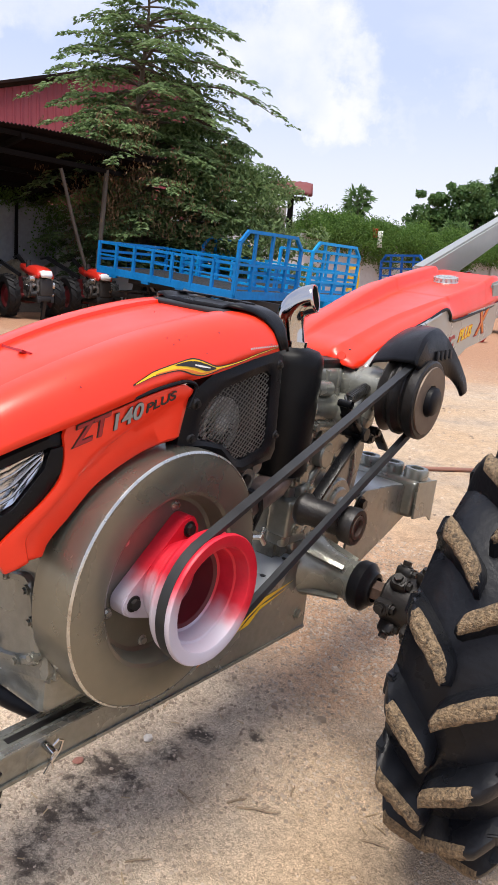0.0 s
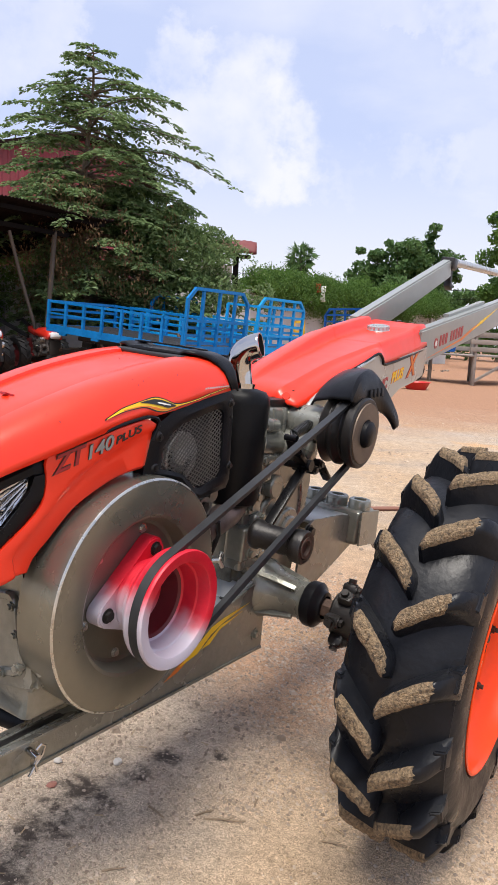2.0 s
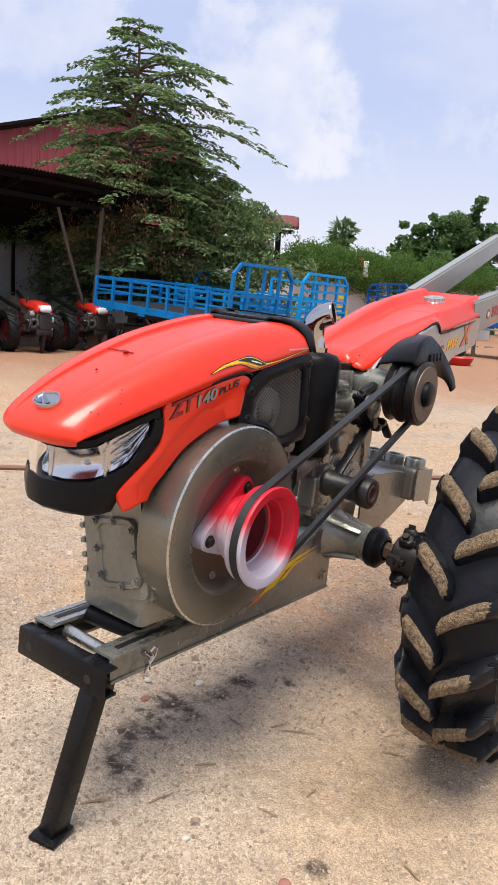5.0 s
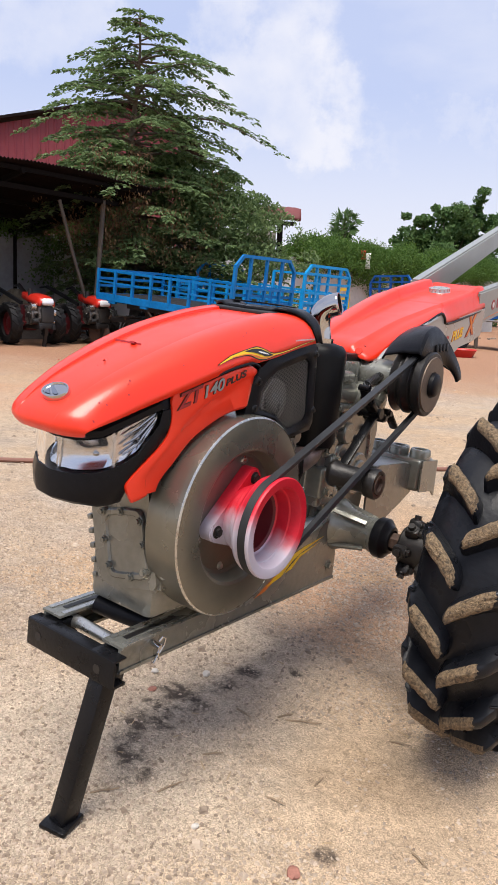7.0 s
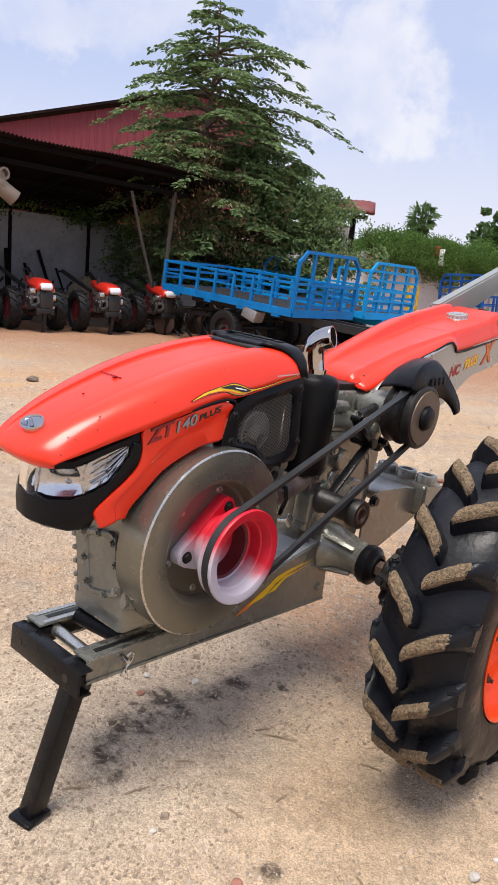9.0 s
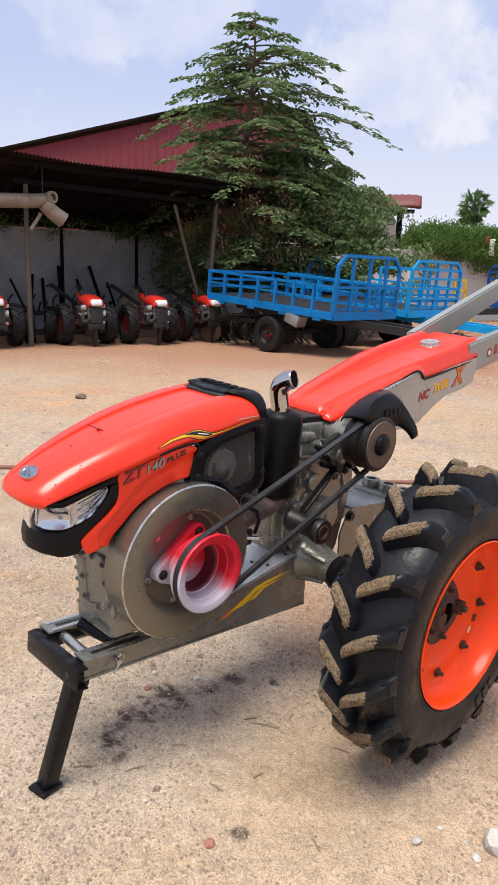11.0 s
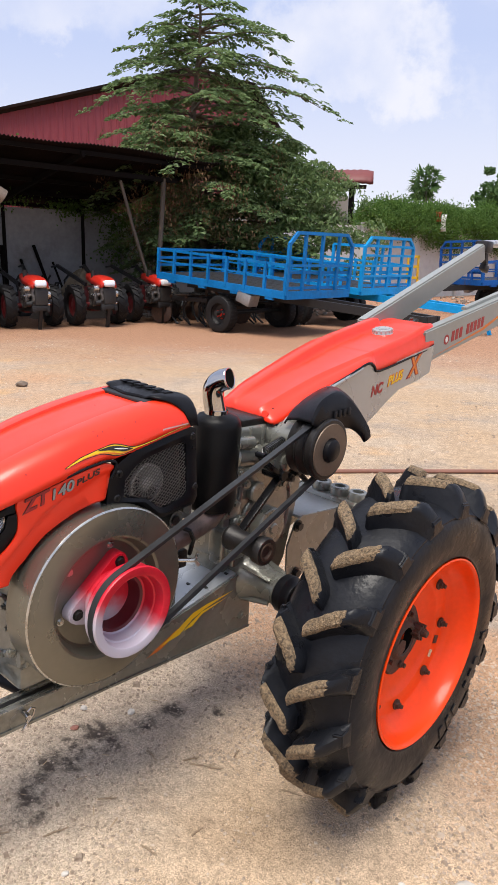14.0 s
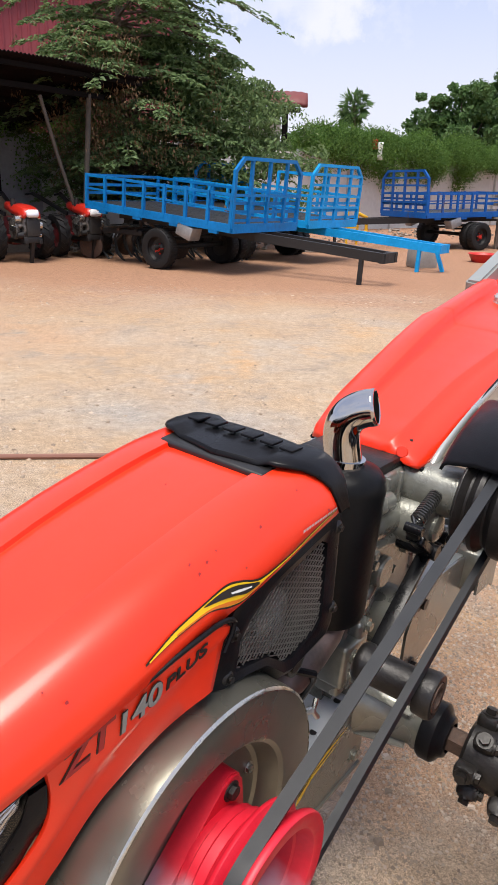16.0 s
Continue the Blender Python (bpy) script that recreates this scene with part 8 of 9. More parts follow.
def build_red_tiller(m, paint, label):
    """x forward, z up; the front stand is at the origin."""
    t = thing("old_tiller", m, label, "power tiller", "parked tillers")
    bm = BM()
    rows = []
    for x, b, h, c in fine_rows([(0.20, 0.10, 0.80, 0.78), (0.22, 0.15, 0.86, 0.76), (0.15, 0.18, 0.93, 0.78), (0.0, 0.19, 0.97, 0.80), (-0.25, 0.19, 1.0, 0.84), (-0.36, 0.18, 1.0, 0.86)], 2):
        rows.append([(x - 0.06 * f * f, f * b, h - (h - c) * k) for f, k in ((-1, 1), (-0.95, 0.5), (-0.7, 0.12), (0, 0), (0.7, 0.12), (0.95, 0.5), (1, 1))])
    grid(bm, rows)
    h = part("hood", bm, paint, t, "rounded painted hood")
    so = h.modifiers.new("thick", "SOLIDIFY"); so.thickness = 0.012
    bm = BM()
    box(bm, (0.185, 0, 0.845), (0.10, 0.22, 0.13), (0, -18, 0), bevel=0.04, segs=3)
    part("headlamp", bm, WHITE_PLASTIC, t, "whitish headlamp")
    bm = BM()
    box(bm, (-0.10, 0, 0.60), (0.42, 0.30, 0.34), bevel=0.03)
    e = part("engine", bm, CASTING, t, "dirty cast engine")
    rng = random.Random(8)
    for i in range(34):
        bm = BM()
        y = rng.choice([-0.22, -0.17, 0.16, 0.2])
        x, z, r = rng.uniform(-0.34, 0.12), rng.uniform(0.46, 0.80), rng.uniform(0.014, 0.06)
        rod(bm, (x, y - 0.05, z), (x, y + 0.05, z), r, n=12)
        part("engine_boss", bm, rng.choice([CASTING, BARE, CHROME, DARK_STEEL]), e)
    bm = BM()
    box(bm, (0.13, 0.02, 0.60), (0.05, 0.24, 0.28), bevel=0.01)
    part("radiator", bm, mat("radiator_fins", (0.045, 0.044, 0.042), 0.6, 0.4, 0.3, 30.0), t, "grey radiator core")
    bm = BM()
    lathe(bm, [(0, -0.03), (0.17, -0.03), (0.18, 0.0), (0.17, 0.03), (0.09, 0.025), (0, 0.025)], (-0.12, -0.22, 0.58), (0, -1, 0), 32, closed=False)
    part("flywheel", bm, CASTING, t)
    for s in (-1, 1):
        bm = BM()
        box(bm, (-0.25, s * 0.13, 0.37), (0.85, 0.06, 0.08), bevel=0.006)
        part("rail", bm, DARK_STEEL, t)
        bm = BM()
        bar(bm, (-0.75, s * 0.12, 0.80), (-1.9, s * 0.30, 1.15), 0.05, 0.07)
        part("handle_arm", bm, DARK_STEEL, t)
        bm = BM()
        tube(bm, [(-1.9, s * 0.30, 1.15), (-2.2, s * 0.32, 1.12)], 0.022, 8)
        part("grip", bm, BLACK, t)
        lug_tyre(t, -0.55, s * 0.44, 0.41, 0.21, OLD_RUBBER)
        bm = BM()
        lathe(bm, [(0.0, 0.02), (0.08, 0.03), (0.14, 0.0), (0.215, 0.03), (0.215, -0.05), (0, -0.03)], (-0.55, s * 0.46, 0.41), (0, s, 0), 28, closed=False)
        part("rim", bm, MAROON, t, "dark red wheel rim")
    bm = BM()
    box(bm, (0.12, 0, 0.40), (0.06, 0.34, 0.10), bevel=0.01)
    part("front_bar", bm, DARK_STEEL, t)
    bm = BM()
    bar(bm, (0.12, 0.0, 0.40), (0.0, 0.0, 0.0), 0.06, 0.06)
    part("stand", bm, DARK_STEEL, t)
    bm = BM()
    box(bm, (-0.72, 0, 0.52), (0.34, 0.24, 0.5), bevel=0.04)
    rod(bm, (-0.55, -0.4, 0.41), (-0.55, 0.4, 0.41), 0.05)
    part("gearbox", bm, MAROON, t, "dark red gearbox")
    bm = BM()
    rod(bm, (-0.34, -0.12, 0.80), (-0.34, -0.12, 1.08), 0.045)
    part("muffler", bm, DARK_STEEL, t)
    bm = BM()
    box(bm, (-0.62, 0, 0.90), (0.50, 0.18, 0.14), (0, 14, 0), bevel=0.04)
    part("gear_cover", bm, paint, t)
    return t


def face(x, y, fx, fy):
    return pose(x, y, 0, 0, 0, math.degrees(math.atan2(fy, fx)))


red = build_red_tiller(face(-4.36, 13.60, 0.66, -0.75), RED_PAINT, "old red power tiller with a whitish lamp, parked under the shed")
copy_thing(red, face(-5.39, 12.77, 0.66, -0.75))
copy_thing(red, face(-3.55, 14.78, 0.66, -0.75))
copy_thing(red, face(-6.75, 11.55, 0.66, -0.75))


def loose_tyre(x, y, ang):
    t = thing("loose_tyre", pose(x, y, 0, 0, 0, ang), "spare black lugged tyre that stands under the shed", "tyre", "spare tyres")
    lug_tyre(t, 0, 0, 0.37, 0.20, OLD_RUBBER, "tread")


loose_tyre(-6.86, 12.98, -60)
loose_tyre(-6.50, 13.16, -60)


def build_heap(r, b, sx, sy, h, label):
    bm = BM()
    rows = []
    for j in range(15):
        y = -1 + 2 * j / 14
        row = []
        for i in range(25):
            x = -1 + 2 * i / 24
            k = max(0.0, 1 - (x * x + y * y)) ** 0.6
            row.append((x * sx, y * sy, h * k * (0.8 + 0.5 * noise.noise((x * 3, y * 3, r))) - 0.02))
        rows.append(row)
    grid(bm, rows)
    bmesh.ops.transform(bm, matrix=row_pose(r, b), verts=bm.verts)
    solo("tarpaulin", bm, mat("brown_sacking", (0.14, 0.105, 0.075), 0.9, 0.0, 0.35, 5.0, bump=0.5, bump_scale=25.0), label, "tarpaulin", closed=False)


build_heap(1.2, 1.9, 1.15, 0.7, 0.62, "crumpled brown tarpaulin on the ground under the shed")


# ---- trailers ----
def build_trailer(m, paint, label, tongue=True, length=3.35, back=-1.75, half=0.90, pitch=4.6, wheels=True, gate_rails=1, cage=False):
    """x forward along the drawbar, z up; the axle is over the origin."""
    t = thing("trailer", m, label, "trailer", "blue trailers")
    tilt = Matrix.Translation((0, 0, 0.87)) @ pose(0, 0, 0, 0, pitch, 0)
    T = lambda x, y, z: tilt @ Vector((x, y, z))
    front = back + length

    def piece(name, a, b, w, h, mt=paint, parent=t):
        bm = BM()
        bar(bm, T(*a), T(*b), w, h)
        return part(name, bm, mt, parent, smooth=0)
    for s in (-1, 1):
        y = s * half
        sd = piece("side_beam", (back, y, 0.0), (front, y, 0.0), 0.06, 0.13)
        for z in (0.28, 0.50):
            piece("side_rail", (back, y, z), (front, y, z), 0.035, 0.03 if z < 0.45 else 0.045, paint, sd)
        n = 7
        for i in range(n + 1):
            x = back + 0.02 + (length - 0.04) * i / n
            piece("side_post", (x, y + s * 0.012, 0.0), (x, y + s * 0.012, 0.53), 0.05, 0.05, paint, sd)
        for i in range(4):
            x = back + 0.35 + i * 0.85
            piece("bracket", (x, y, -0.06), (x + 0.18, y, -0.06), 0.05, 0.10, paint, sd)
    for z in (0.0, 0.20, 0.34, 0.50):
        piece("tail_rail", (back, -half, z), (back, half, z), 0.04, 0.05 if z else 0.12)
    # front gate: posts, top bar with cut-off corners
    g = piece("gate_sill", (front, -half, 0.0), (front, half, 0.0), 0.06, 0.14)
    for y in (-half, half):
        piece("gate_post", (front, y, 0.0), (front, y, 0.86), 0.055, 0.055, paint, g)
    c = 0.20
    for s in (-1, 1):
        piece("gate_corner", (front, s * half, 0.85), (front, s * (half - c), 1.04), 0.055, 0.055, paint, g)
    piece("gate_top", (front, -half + c - 0.02, 1.04), (front, half - c + 0.02, 1.04), 0.055, 0.055, paint, g)
    for y in (-0.48, 0.0, 0.48):
        piece("gate_bar", (front, y, 0.0), (front, y, 1.03), 0.05, 0.05, paint, g)
    for z in ((0.50,) if gate_rails == 1 else (0.30, 0.50, 0.70, 0.88)):
        piece("gate_rail", (front, -half, z), (front, half, z), 0.045, 0.045, paint, g)
    for k in range(3):
        piece("gate_panel", (front - 0.02, -half + 0.02, 0.12 + 0.13 * k), (front - 0.02, half - 0.02, 0.12 + 0.13 * k), 0.012, 0.05, paint, g)
    if cage:
        for s in (-1, 1):
            for z in (0.50, 0.86):
                piece("cage_rail", (front - 0.75, s * half, z), (front, s * half, z), 0.04, 0.04, paint, g)
            piece("cage_post", (front - 0.75, s * half, 0.0), (front - 0.75, s * half, 0.86), 0.05, 0.05, paint, g)
        piece("cage_top", (front - 0.75, -half, 0.86), (front - 0.75, half, 0.86), 0.04, 0.04, paint, g)
    # floor
    for i in range(9):
        y = -half + 0.1 + (2 * half - 0.2) * i / 8
        piece("floor_plank", (back, y, 0.045), (front, y, 0.045), (2 * half) / 9 - 0.012, 0.02, DARK_STEEL)
    for x in np.arange(back + 0.3, front, 0.6):
        piece("cross_member", (float(x), -half, -0.04), (float(x), half, -0.04), 0.06, 0.08, DARK_STEEL)
    # drawbar
    if tongue:
        for s in (-1, 1):
            piece("drawbar", (back + 0.3, s * 0.34, -0.14), (front + 2.35, s * 0.16, -0.14), 0.07, 0.14, DARK_STEEL if tongue == 1 else paint)
        piece("drawbar_end", (front + 2.30, -0.22, -0.14), (front + 2.30, 0.22, -0.14), 0.08, 0.15, DARK_STEEL if tongue == 1 else paint)
        a = T(front + 1.95, -0.18, -0.16)
        bm = BM()
        bar(bm, a, (a.x - 0.02, a.y, 0.0), 0.06, 0.06)
        if tongue == 2:
            part("prop_leg", bm, paint, t)
            bm = BM()
            bar(bm, T(front + 2.1, 0.18, -0.16), (a.x + 0.32, a.y + 0.36, 0.0), 0.06, 0.06)
        part("prop_leg", bm, DARK_STEEL if tongue == 1 else paint, t)
    if wheels:
        bm = BM()
        rod(bm, (0, -1.0, 0.36), (0, 1.0, 0.36), 0.045)
        part("axle", bm, DARK_STEEL, t)
        for s in (-1, 1):
            bm = BM()
            box(bm, (0, s * 0.42, 0.58), (0.9, 0.08, 0.06), bevel=0.01)
            box(bm, (0, s * 0.42, 0.50), (0.6, 0.08, 0.05), bevel=0.01)
            part("leaf_spring", bm, DARK_STEEL, t)
            bm = BM()
            box(bm, (0.62, s * 0.80, 0.66), (0.34, 0.26, 0.22), (0, 20, 0), bevel=0.02)
            part("tool_box", bm, mat("galvanised_sheet", (0.30, 0.31, 0.32), 0.45, 0.6, 0.2, 4.0), t, "grey sheet metal box")
            for y in ((0.85,) if s < 0 else (0.85, 1.12)):
                bm = BM()
                r = 0.34
                lathe(bm, [(r * 0.58, -0.09), (r * 0.80, -0.11), (r * 0.95, -0.095), (r, -0.06), (r, 0.06), (r * 0.95, 0.095), (r * 0.80, 0.11), (r * 0.58, 0.09)], (0, s * y, r), (0, 1, 0), 40)
                w = part("wheel", bm, OLD_RUBBER, t, "black road tyre")
                for k in range(28):
                    q = 2 * math.pi * k / 28
                    bm = BM()
                    box(bm, (r * math.cos(q), s * y, r + r * math.sin(q)), (0.012, 0.16, 0.035), (0, -math.degrees(q), 0))
                    part("tread_block", bm, OLD_RUBBER, w, smooth=0)
                bm = BM()
                lathe(bm, [(0, 0.02), (0.06, 0.03), (0.10, -0.01), (0.17, 0.0), (0.20, 0.06), (0.20, -0.06), (0, -0.04)], (0, s * y, r), (0, s, 0), 28, closed=False)
                part("rim", bm, DARK_STEEL, w, "dark wheel rim")
                bm = BM()
                lathe(bm, [(0, 0.07), (0.045, 0.06), (0.055, 0.0), (0, 0.0)], (0, s * y, r), (0, s, 0), 16, closed=False)
                part("hub", bm, RED_PAINT, w, "red hub")
                for k in range(5):
                    q = 2 * math.pi * k / 5
                    bm = BM()
                    rod(bm, (0.085 * math.cos(q), s * (y + 0.0), r + 0.085 * math.sin(q)), (0.085 * math.cos(q), s * (y + 0.03), r + 0.085 * math.sin(q)), 0.013, n=6)
                    part("wheel_nut", bm, RED_PAINT, w)
    return t


build_trailer(face(-1.52, 13.9, 0.82, -0.57), BLUE, "blue steel farm trailer with slatted sides, propped on its drawbar", 1)
build_trailer(face(-0.25, 16.1, 0.82, -0.57), CYAN, "light blue steel farm trailer with an open cage front", 2, cage=True, gate_rails=2)
build_trailer(face(4.6, 20.9, -0.87, -0.49), NAVY, "dark blue steel farm trailer with a slatted front gate", 1, gate_rails=2, pitch=1.5)
build_trailer(face(-2.6, 18.6, 0.82, -0.57), BLUE, "older blue farm trailer parked behind the others", 0, pitch=2.0)


def build_plough(m, seed, label):
    """A rusty implement: a frame of two beams, cross bars, curved tines and a mast."""
    rng = random.Random(seed)
    t = thing("plough_frame", m, label, "plough", "ploughs beside the shed")
    for y in (-0.35, 0.35):
        bm = BM()
        bar(bm, (-0.75, y, 0.55), (0.75, y, 0.52), 0.07, 0.09, bevel=0.006)
        part("beam", bm, DARK_STEEL, t)
    for i in range(4):
        x = -0.65 + 0.43 * i
        bm = BM()
        bar(bm, (x, -0.42, 0.57), (x, 0.42, 0.57), 0.05, 0.05)
        part("cross_bar", bm, RUST if rng.random() < 0.5 else DARK_STEEL, t)
        for y in (-0.3, 0.05, 0.32):
            bm = BM()
            d = rng.uniform(-0.06, 0.06)
            tube(bm, [(x, y, 0.56), (x - 0.10 + d, y, 0.36), (x - 0.06 + d, y + d, 0.14), (x + 0.08, y + d, 0.0)], 0.022, 6)
            part("tine", bm, DARK_STEEL, t)
    bm = BM()
    tube(bm, [(0.6, -0.2, 0.56), (0.35, 0.0, 1.0), (0.6, 0.2, 0.56)], 0.03, 8)
    part("mast", bm, RUST, t, "rusty bent mast")
    bm = BM()
    lathe(bm, [(0, 0.05), (0.12, 0.035), (0.24, 0.0), (0.24, -0.008), (0.12, 0.02), (0, 0.03)], (-0.45, -0.46, 0.24), (0.3, -1, 0), 24, closed=False)
    part("disc", bm, RUST, t, "worn dished disc")


for x, y, turn, seed in ((-2.95, 14.95, -30, 1), (-2.45, 15.75, -42, 2), (-1.35, 15.35, -25, 3), (-3.3, 15.9, 20, 4)):
    build_plough(pose(x, y, 0, 0, 0, turn), seed, "dark rusty plough frame standing among the blue trailers")


# ---- old wooden cart at the far side ----
def build_cart():
    t = thing("wooden_cart", pose(7.5, 20.4, 0, 0, 0, 25), "weathered grey wooden cart on iron legs", "cart")
    m = mat("grey_weathered_plank", (0.22, 0.19, 0.165), 0.85, 0.0, 0.25, 3.0, rand=0.2)
    for i in range(9):
        bm = BM()
        box(bm, (0, -0.8 + 0.2 * i, 0.78), (3.4, 0.18, 0.04), bevel=0.006)
        part("plank", bm, m, t)
    for z in (0.95, 1.15, 1.35):
        for s in (-1, 1):
            bm = BM()
            box(bm, (0, s * 0.9, z), (3.4, 0.03, 0.12), bevel=0.006)
            part("side_board", bm, m, t)
    for x in (-1.5, 0.0, 1.5):
        for s in (-1, 1):
            bm = BM()
            box(bm, (x, s * 0.86, 0.72), (0.08, 0.08, 1.44), bevel=0.006)
            part("leg", bm, m, t)
    bm = BM()
    bar(bm, (-1.5, -0.86, 0.1), (-0.4, -0.86, 0.6), 0.06, 0.06)
    part("brace", bm, m, t)


build_cart()


# ---- small things in the yard ----
def build_basin():
    bm = BM()
    lathe(bm, [(0, 0.0), (0.22, 0.0), (0.30, 0.16), (0.32, 0.17), (0.31, 0.18), (0.285, 0.16), (0.21, 0.02), (0, 0.02)], (4.35, 16.4, 0), (0, 0, 1), 28, closed=False)
    solo("basin", bm, CLOTH_RED, "red plastic basin on the dirt", "basin")
    bm = BM()
    box(bm, (2.78, 14.85, 0.22), (0.46, 0.40, 0.44), (4, 0, 20), bevel=0.03)
    solo("concrete_block", bm, CONCRETE, "grey concrete block under the trailer drawbar", "concrete block")
    bm = BM()
    box(bm, (1.06, 17.9, 0.10), (1.1, 0.3, 0.2), (0, 0, 12), bevel=0.02)
    solo("concrete_beam", bm, CONCRETE, "low grey concrete beam behind the trailers", "concrete beam")
    t = thing("yellow_stand", pose(2.0, 20.8, 0, 0, 0, 20), "yellow painted steel implement stand", "implement stand")
    for x in (-0.15, 0.15):
        bm = BM()
        bar(bm, (x, 0, 0), (x, 0, 1.5), 0.05, 0.05)
        part("post", bm, YELLOW_PAINT, t)
    for z in (0.45, 0.9, 1.2, 1.47):
        bm = BM()
        bar(bm, (-0.18, 0, z), (0.18, 0, z), 0.05, 0.07)
        part("rung", bm, YELLOW_PAINT, t)
    bm = BM()
    tube(bm, [(0.15, 0, 0.1), (0.42, 0, 0.35), (0.40, 0, 0.7), (0.15, 0, 0.8)], 0.05, 8)
    part("hoop", bm, YELLOW_PAINT, t)


build_basin()


def build_flag():
    t = thing("flag", Matrix.Translation(yard(17.0, 3.35, 2.95)), "small red and white cloth hung over the creepers", "flag")
    for x, mt, z in ((-0.10, CLOTH_RED, 0.0), (0.10, CLOTH_WHITE, -0.10)):
        bm = BM()
        rows = []
        for j in range(6):
            rows.append([(x - 0.10 + 0.2 * i / 4 + 0.02 * j * math.sin(i), -0.03 * math.sin(i * 1.9 + j), z + 0.2 - 0.10 * j * (1.2 if x > 0 else 0.7)) for i in range(5)])
        grid(bm, rows)
        c = part("cloth", bm, mt, t, closed=False)
        so = c.modifiers.new("thick", "SOLIDIFY"); so.thickness = 0.01


build_flag()


def build_lines():
    for z0, z1 in ((4.9, 4.4), (4.2, 3.9)):
        bm = BM()
        a, b = Vector((-2, 44, z0)), Vector((16, 44, z1))
        tube(bm, [a.lerp(b, k / 12) - Vector((0, 0, 0.5 * math.sin(math.pi * k / 12))) for k in range(13)], 0.015, 5)
        solo("power_line", bm, BLACK, "thin black overhead cable beyond the wall", "cable", "overhead cables")


build_lines()


def build_hose():
    pts = [(-3.2, 3.35), (-2.05, 3.64), (-1.4, 3.71), (-0.6, 3.9), (0.38, 4.25), (0.73, 4.35), (1.39, 4.49), (2.6, 4.65)]
    pts = fine_rows(pts, 6)
    bm = BM()
    tube(bm, [(x, y, near_slope(x, y) + 0.014) for x, y in pts], 0.014, 8)
    solo("hose", bm, HOSE, "brown water hose laid across the sandy yard", "hose")


build_hose()


def stone(x, y, r, squash, seed, material, label, name="stone"):
    rng = random.Random(seed)
    bm = BM()
    bmesh.ops.create_icosphere(bm, subdivisions=2, radius=r)
    for v in bm.verts:
        k = 1 + 0.28 * noise.noise(v.co / r * 1.4 + Vector((seed, 0, 0))) + 0.08 * noise.noise(v.co / r * 4 + Vector((0, seed, 0)))
        v.co = Vector((v.co.x * k, v.co.y * k * 0.85, v.co.z * k * squash))
    solo(name, bm, material, label, "stone", "stones near the tiller", m=pose(x, y, near_slope(x, y) + r * squash * 0.45, 0, 0, rng.uniform(0, 360)), smooth=25)


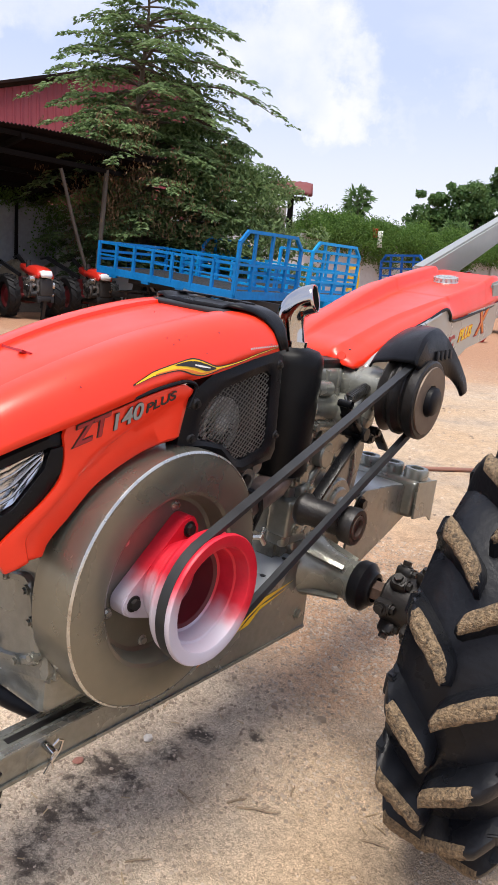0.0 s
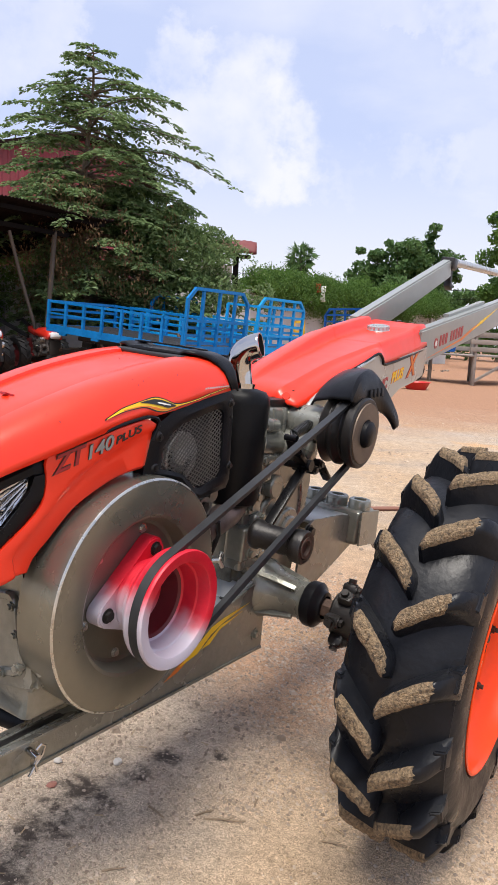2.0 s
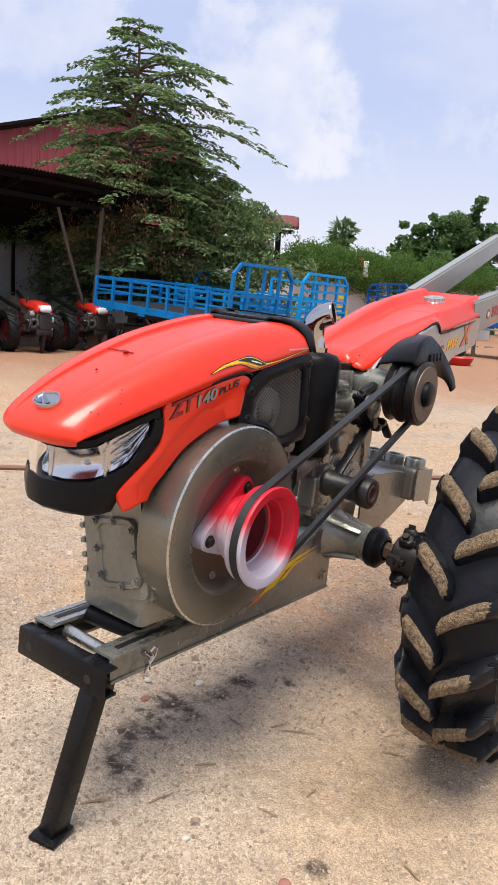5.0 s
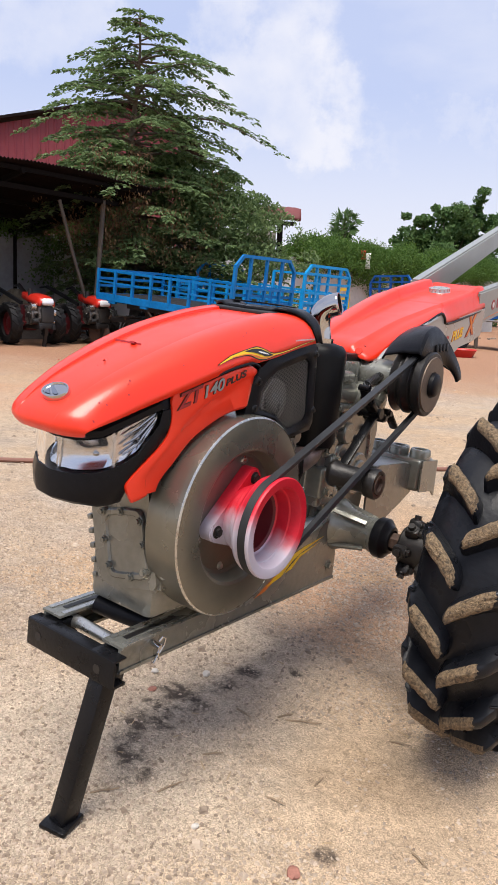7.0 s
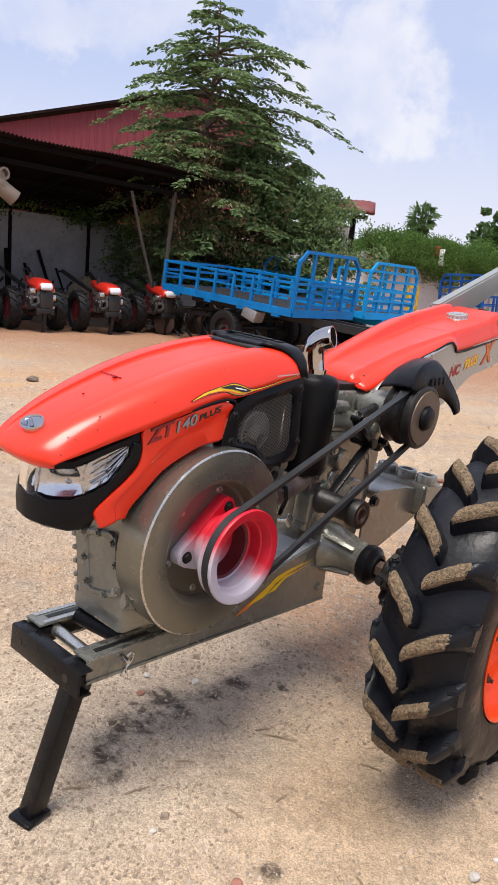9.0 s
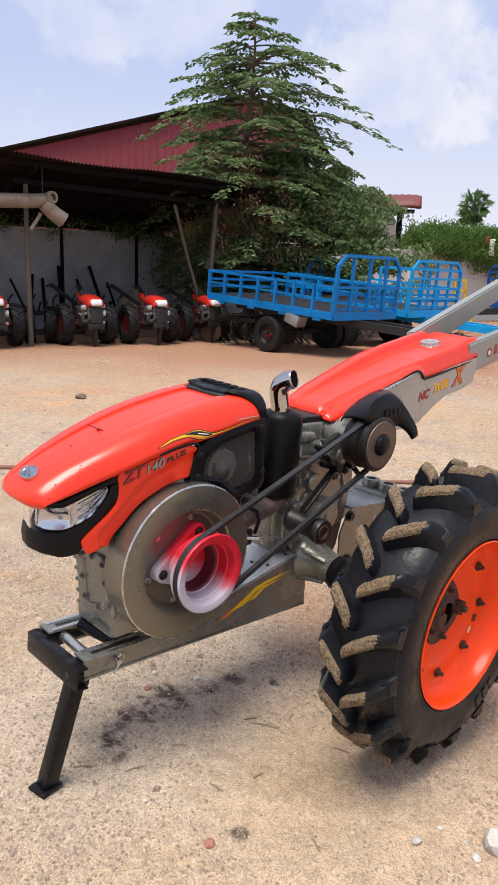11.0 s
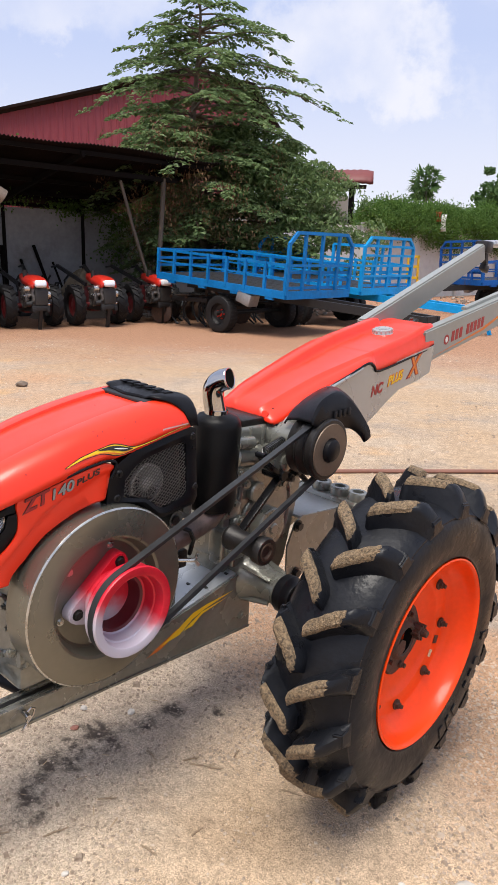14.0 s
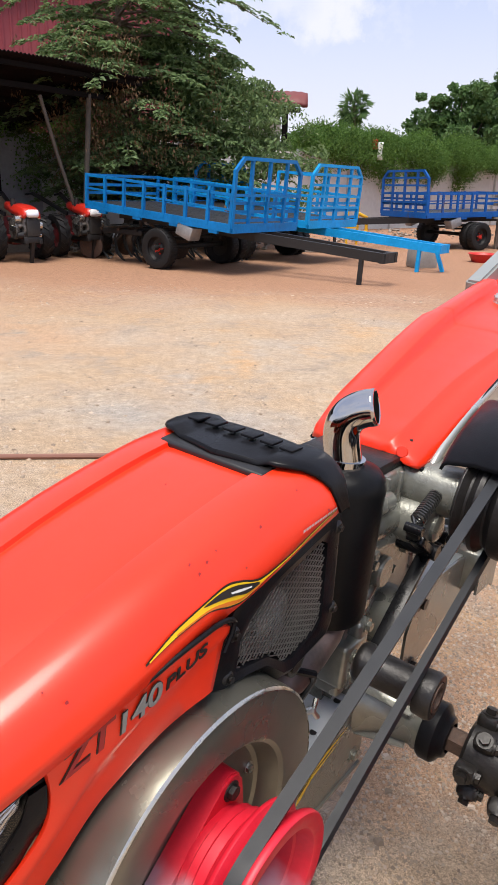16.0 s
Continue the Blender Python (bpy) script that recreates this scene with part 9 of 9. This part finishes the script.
def scatter_debris():
    rng = random.Random(15)
    # thin sticks and chaff
    bm = BM()
    for i in range(70):
        x, y = rng.uniform(-0.7, 0.9), rng.uniform(0.75, 2.2)
        a, l = rng.uniform(0, 6.28), rng.uniform(0.008, 0.035)
        z = near_slope(x, y) + 0.003
        bar(bm, (x, y, z), (x + l * math.cos(a), y + l * math.sin(a), z + rng.uniform(-0.001, 0.003)), 0.002, 0.0016)
    solo("chaff", bm, mat("straw_chaff", (0.40, 0.29, 0.17), 0.9, vary=0.3, scale=20.0), "bits of straw and twig scattered on the sand", "chaff", kind="stuff", smooth=0)
    # rubble and litter at the far edge of the yard
    rng = np.random.default_rng(17)
    bm = BM()
    for i in range(420):
        r, b = rng.uniform(2.0, 20), rng.uniform(-1.0, 3.4)
        p = yard(r, b)
        s = rng.uniform(0.02, 0.10)
        box(bm, (p.x, p.y, s * 0.3), (s * rng.uniform(0.6, 2.2), s, s * rng.uniform(0.4, 1)), (rng.uniform(-25, 25), rng.uniform(-25, 25), rng.uniform(0, 180)))
    solo("rubble", bm, mat("mixed_rubble", (0.26, 0.21, 0.17), 0.9, vary=0.6, scale=1.5), "broken bricks and rubbish strewn along the yard's edge", "rubble", kind="stuff", smooth=0)


scatter_debris()

stone(0.741, 1.039, 0.045, 0.75, 3, STONE, "large pale limestone lump on the sand", "rock")
for sx, sy, sr, sd in ((0.541, 0.995, 0.014, 5), (0.683, 0.984, 0.013, 6), (-0.167, 1.502, 0.012, 8), (-0.305, 1.482, 0.011, 9), (-0.137, 0.916, 0.008, 10), (0.60, 1.06, 0.008, 11), (0.66, 1.03, 0.007, 12)):
    stone(sx, sy, sr, 0.6, sd, STONE, "small pale stone on the sand")
for sx, sy, sr, sd in ((0.054, 0.828, 0.016, 13), (-0.298, 1.39, 0.012, 14)):
    stone(sx, sy, sr, 0.55, sd, mat("reddish_stone", (0.34, 0.15, 0.11), 0.9, vary=0.3, scale=30.0, bump=0.4), "small reddish brick chip on the sand")
stone(-3.0, 6.85, 0.07, 0.6, 20, mat("dark_clod", (0.16, 0.12, 0.09), 0.9, vary=0.3, scale=20.0), "dark clod of earth on the yard")


def twig(x, y, turn, size):
    bm = BM()
    tube(bm, [(-size, 0, 0.003), (-size * 0.2, size * 0.12, 0.004), (size * 0.5, size * 0.05, 0.005), (size, size * 0.2, 0.003)], 0.0026, 6, taper=0.0012)
    tube(bm, [(size * 0.1, size * 0.1, 0.004), (size * 0.5, size * 0.4, 0.006)], 0.0014, 5, taper=0.0008)
    solo("dry_twig", bm, STRAW, "short dry brown twig lying on the gravel", "twig", group="twigs on the yard", m=pose(x, y, ground_z(x, y), 0, 0, turn))


for x, y, turn, size in ((-0.058, 1.331, -50, 0.026), (0.094, 1.324, -8, 0.045), (0.05, 1.345, 20, 0.022), (0.168, 1.40, 70, 0.020), (-0.20, 1.02, 35, 0.03), (0.02, 1.02, -30, 0.024), (-0.33, 0.98, 15, 0.03), (0.33, 1.28, -20, 0.028), (0.12, 1.10, 50, 0.018), (-0.12, 1.15, 10, 0.024), (0.30, 0.90, -65, 0.022), (0.62, 1.9, 25, 0.03)):
    twig(x, y, turn, size)
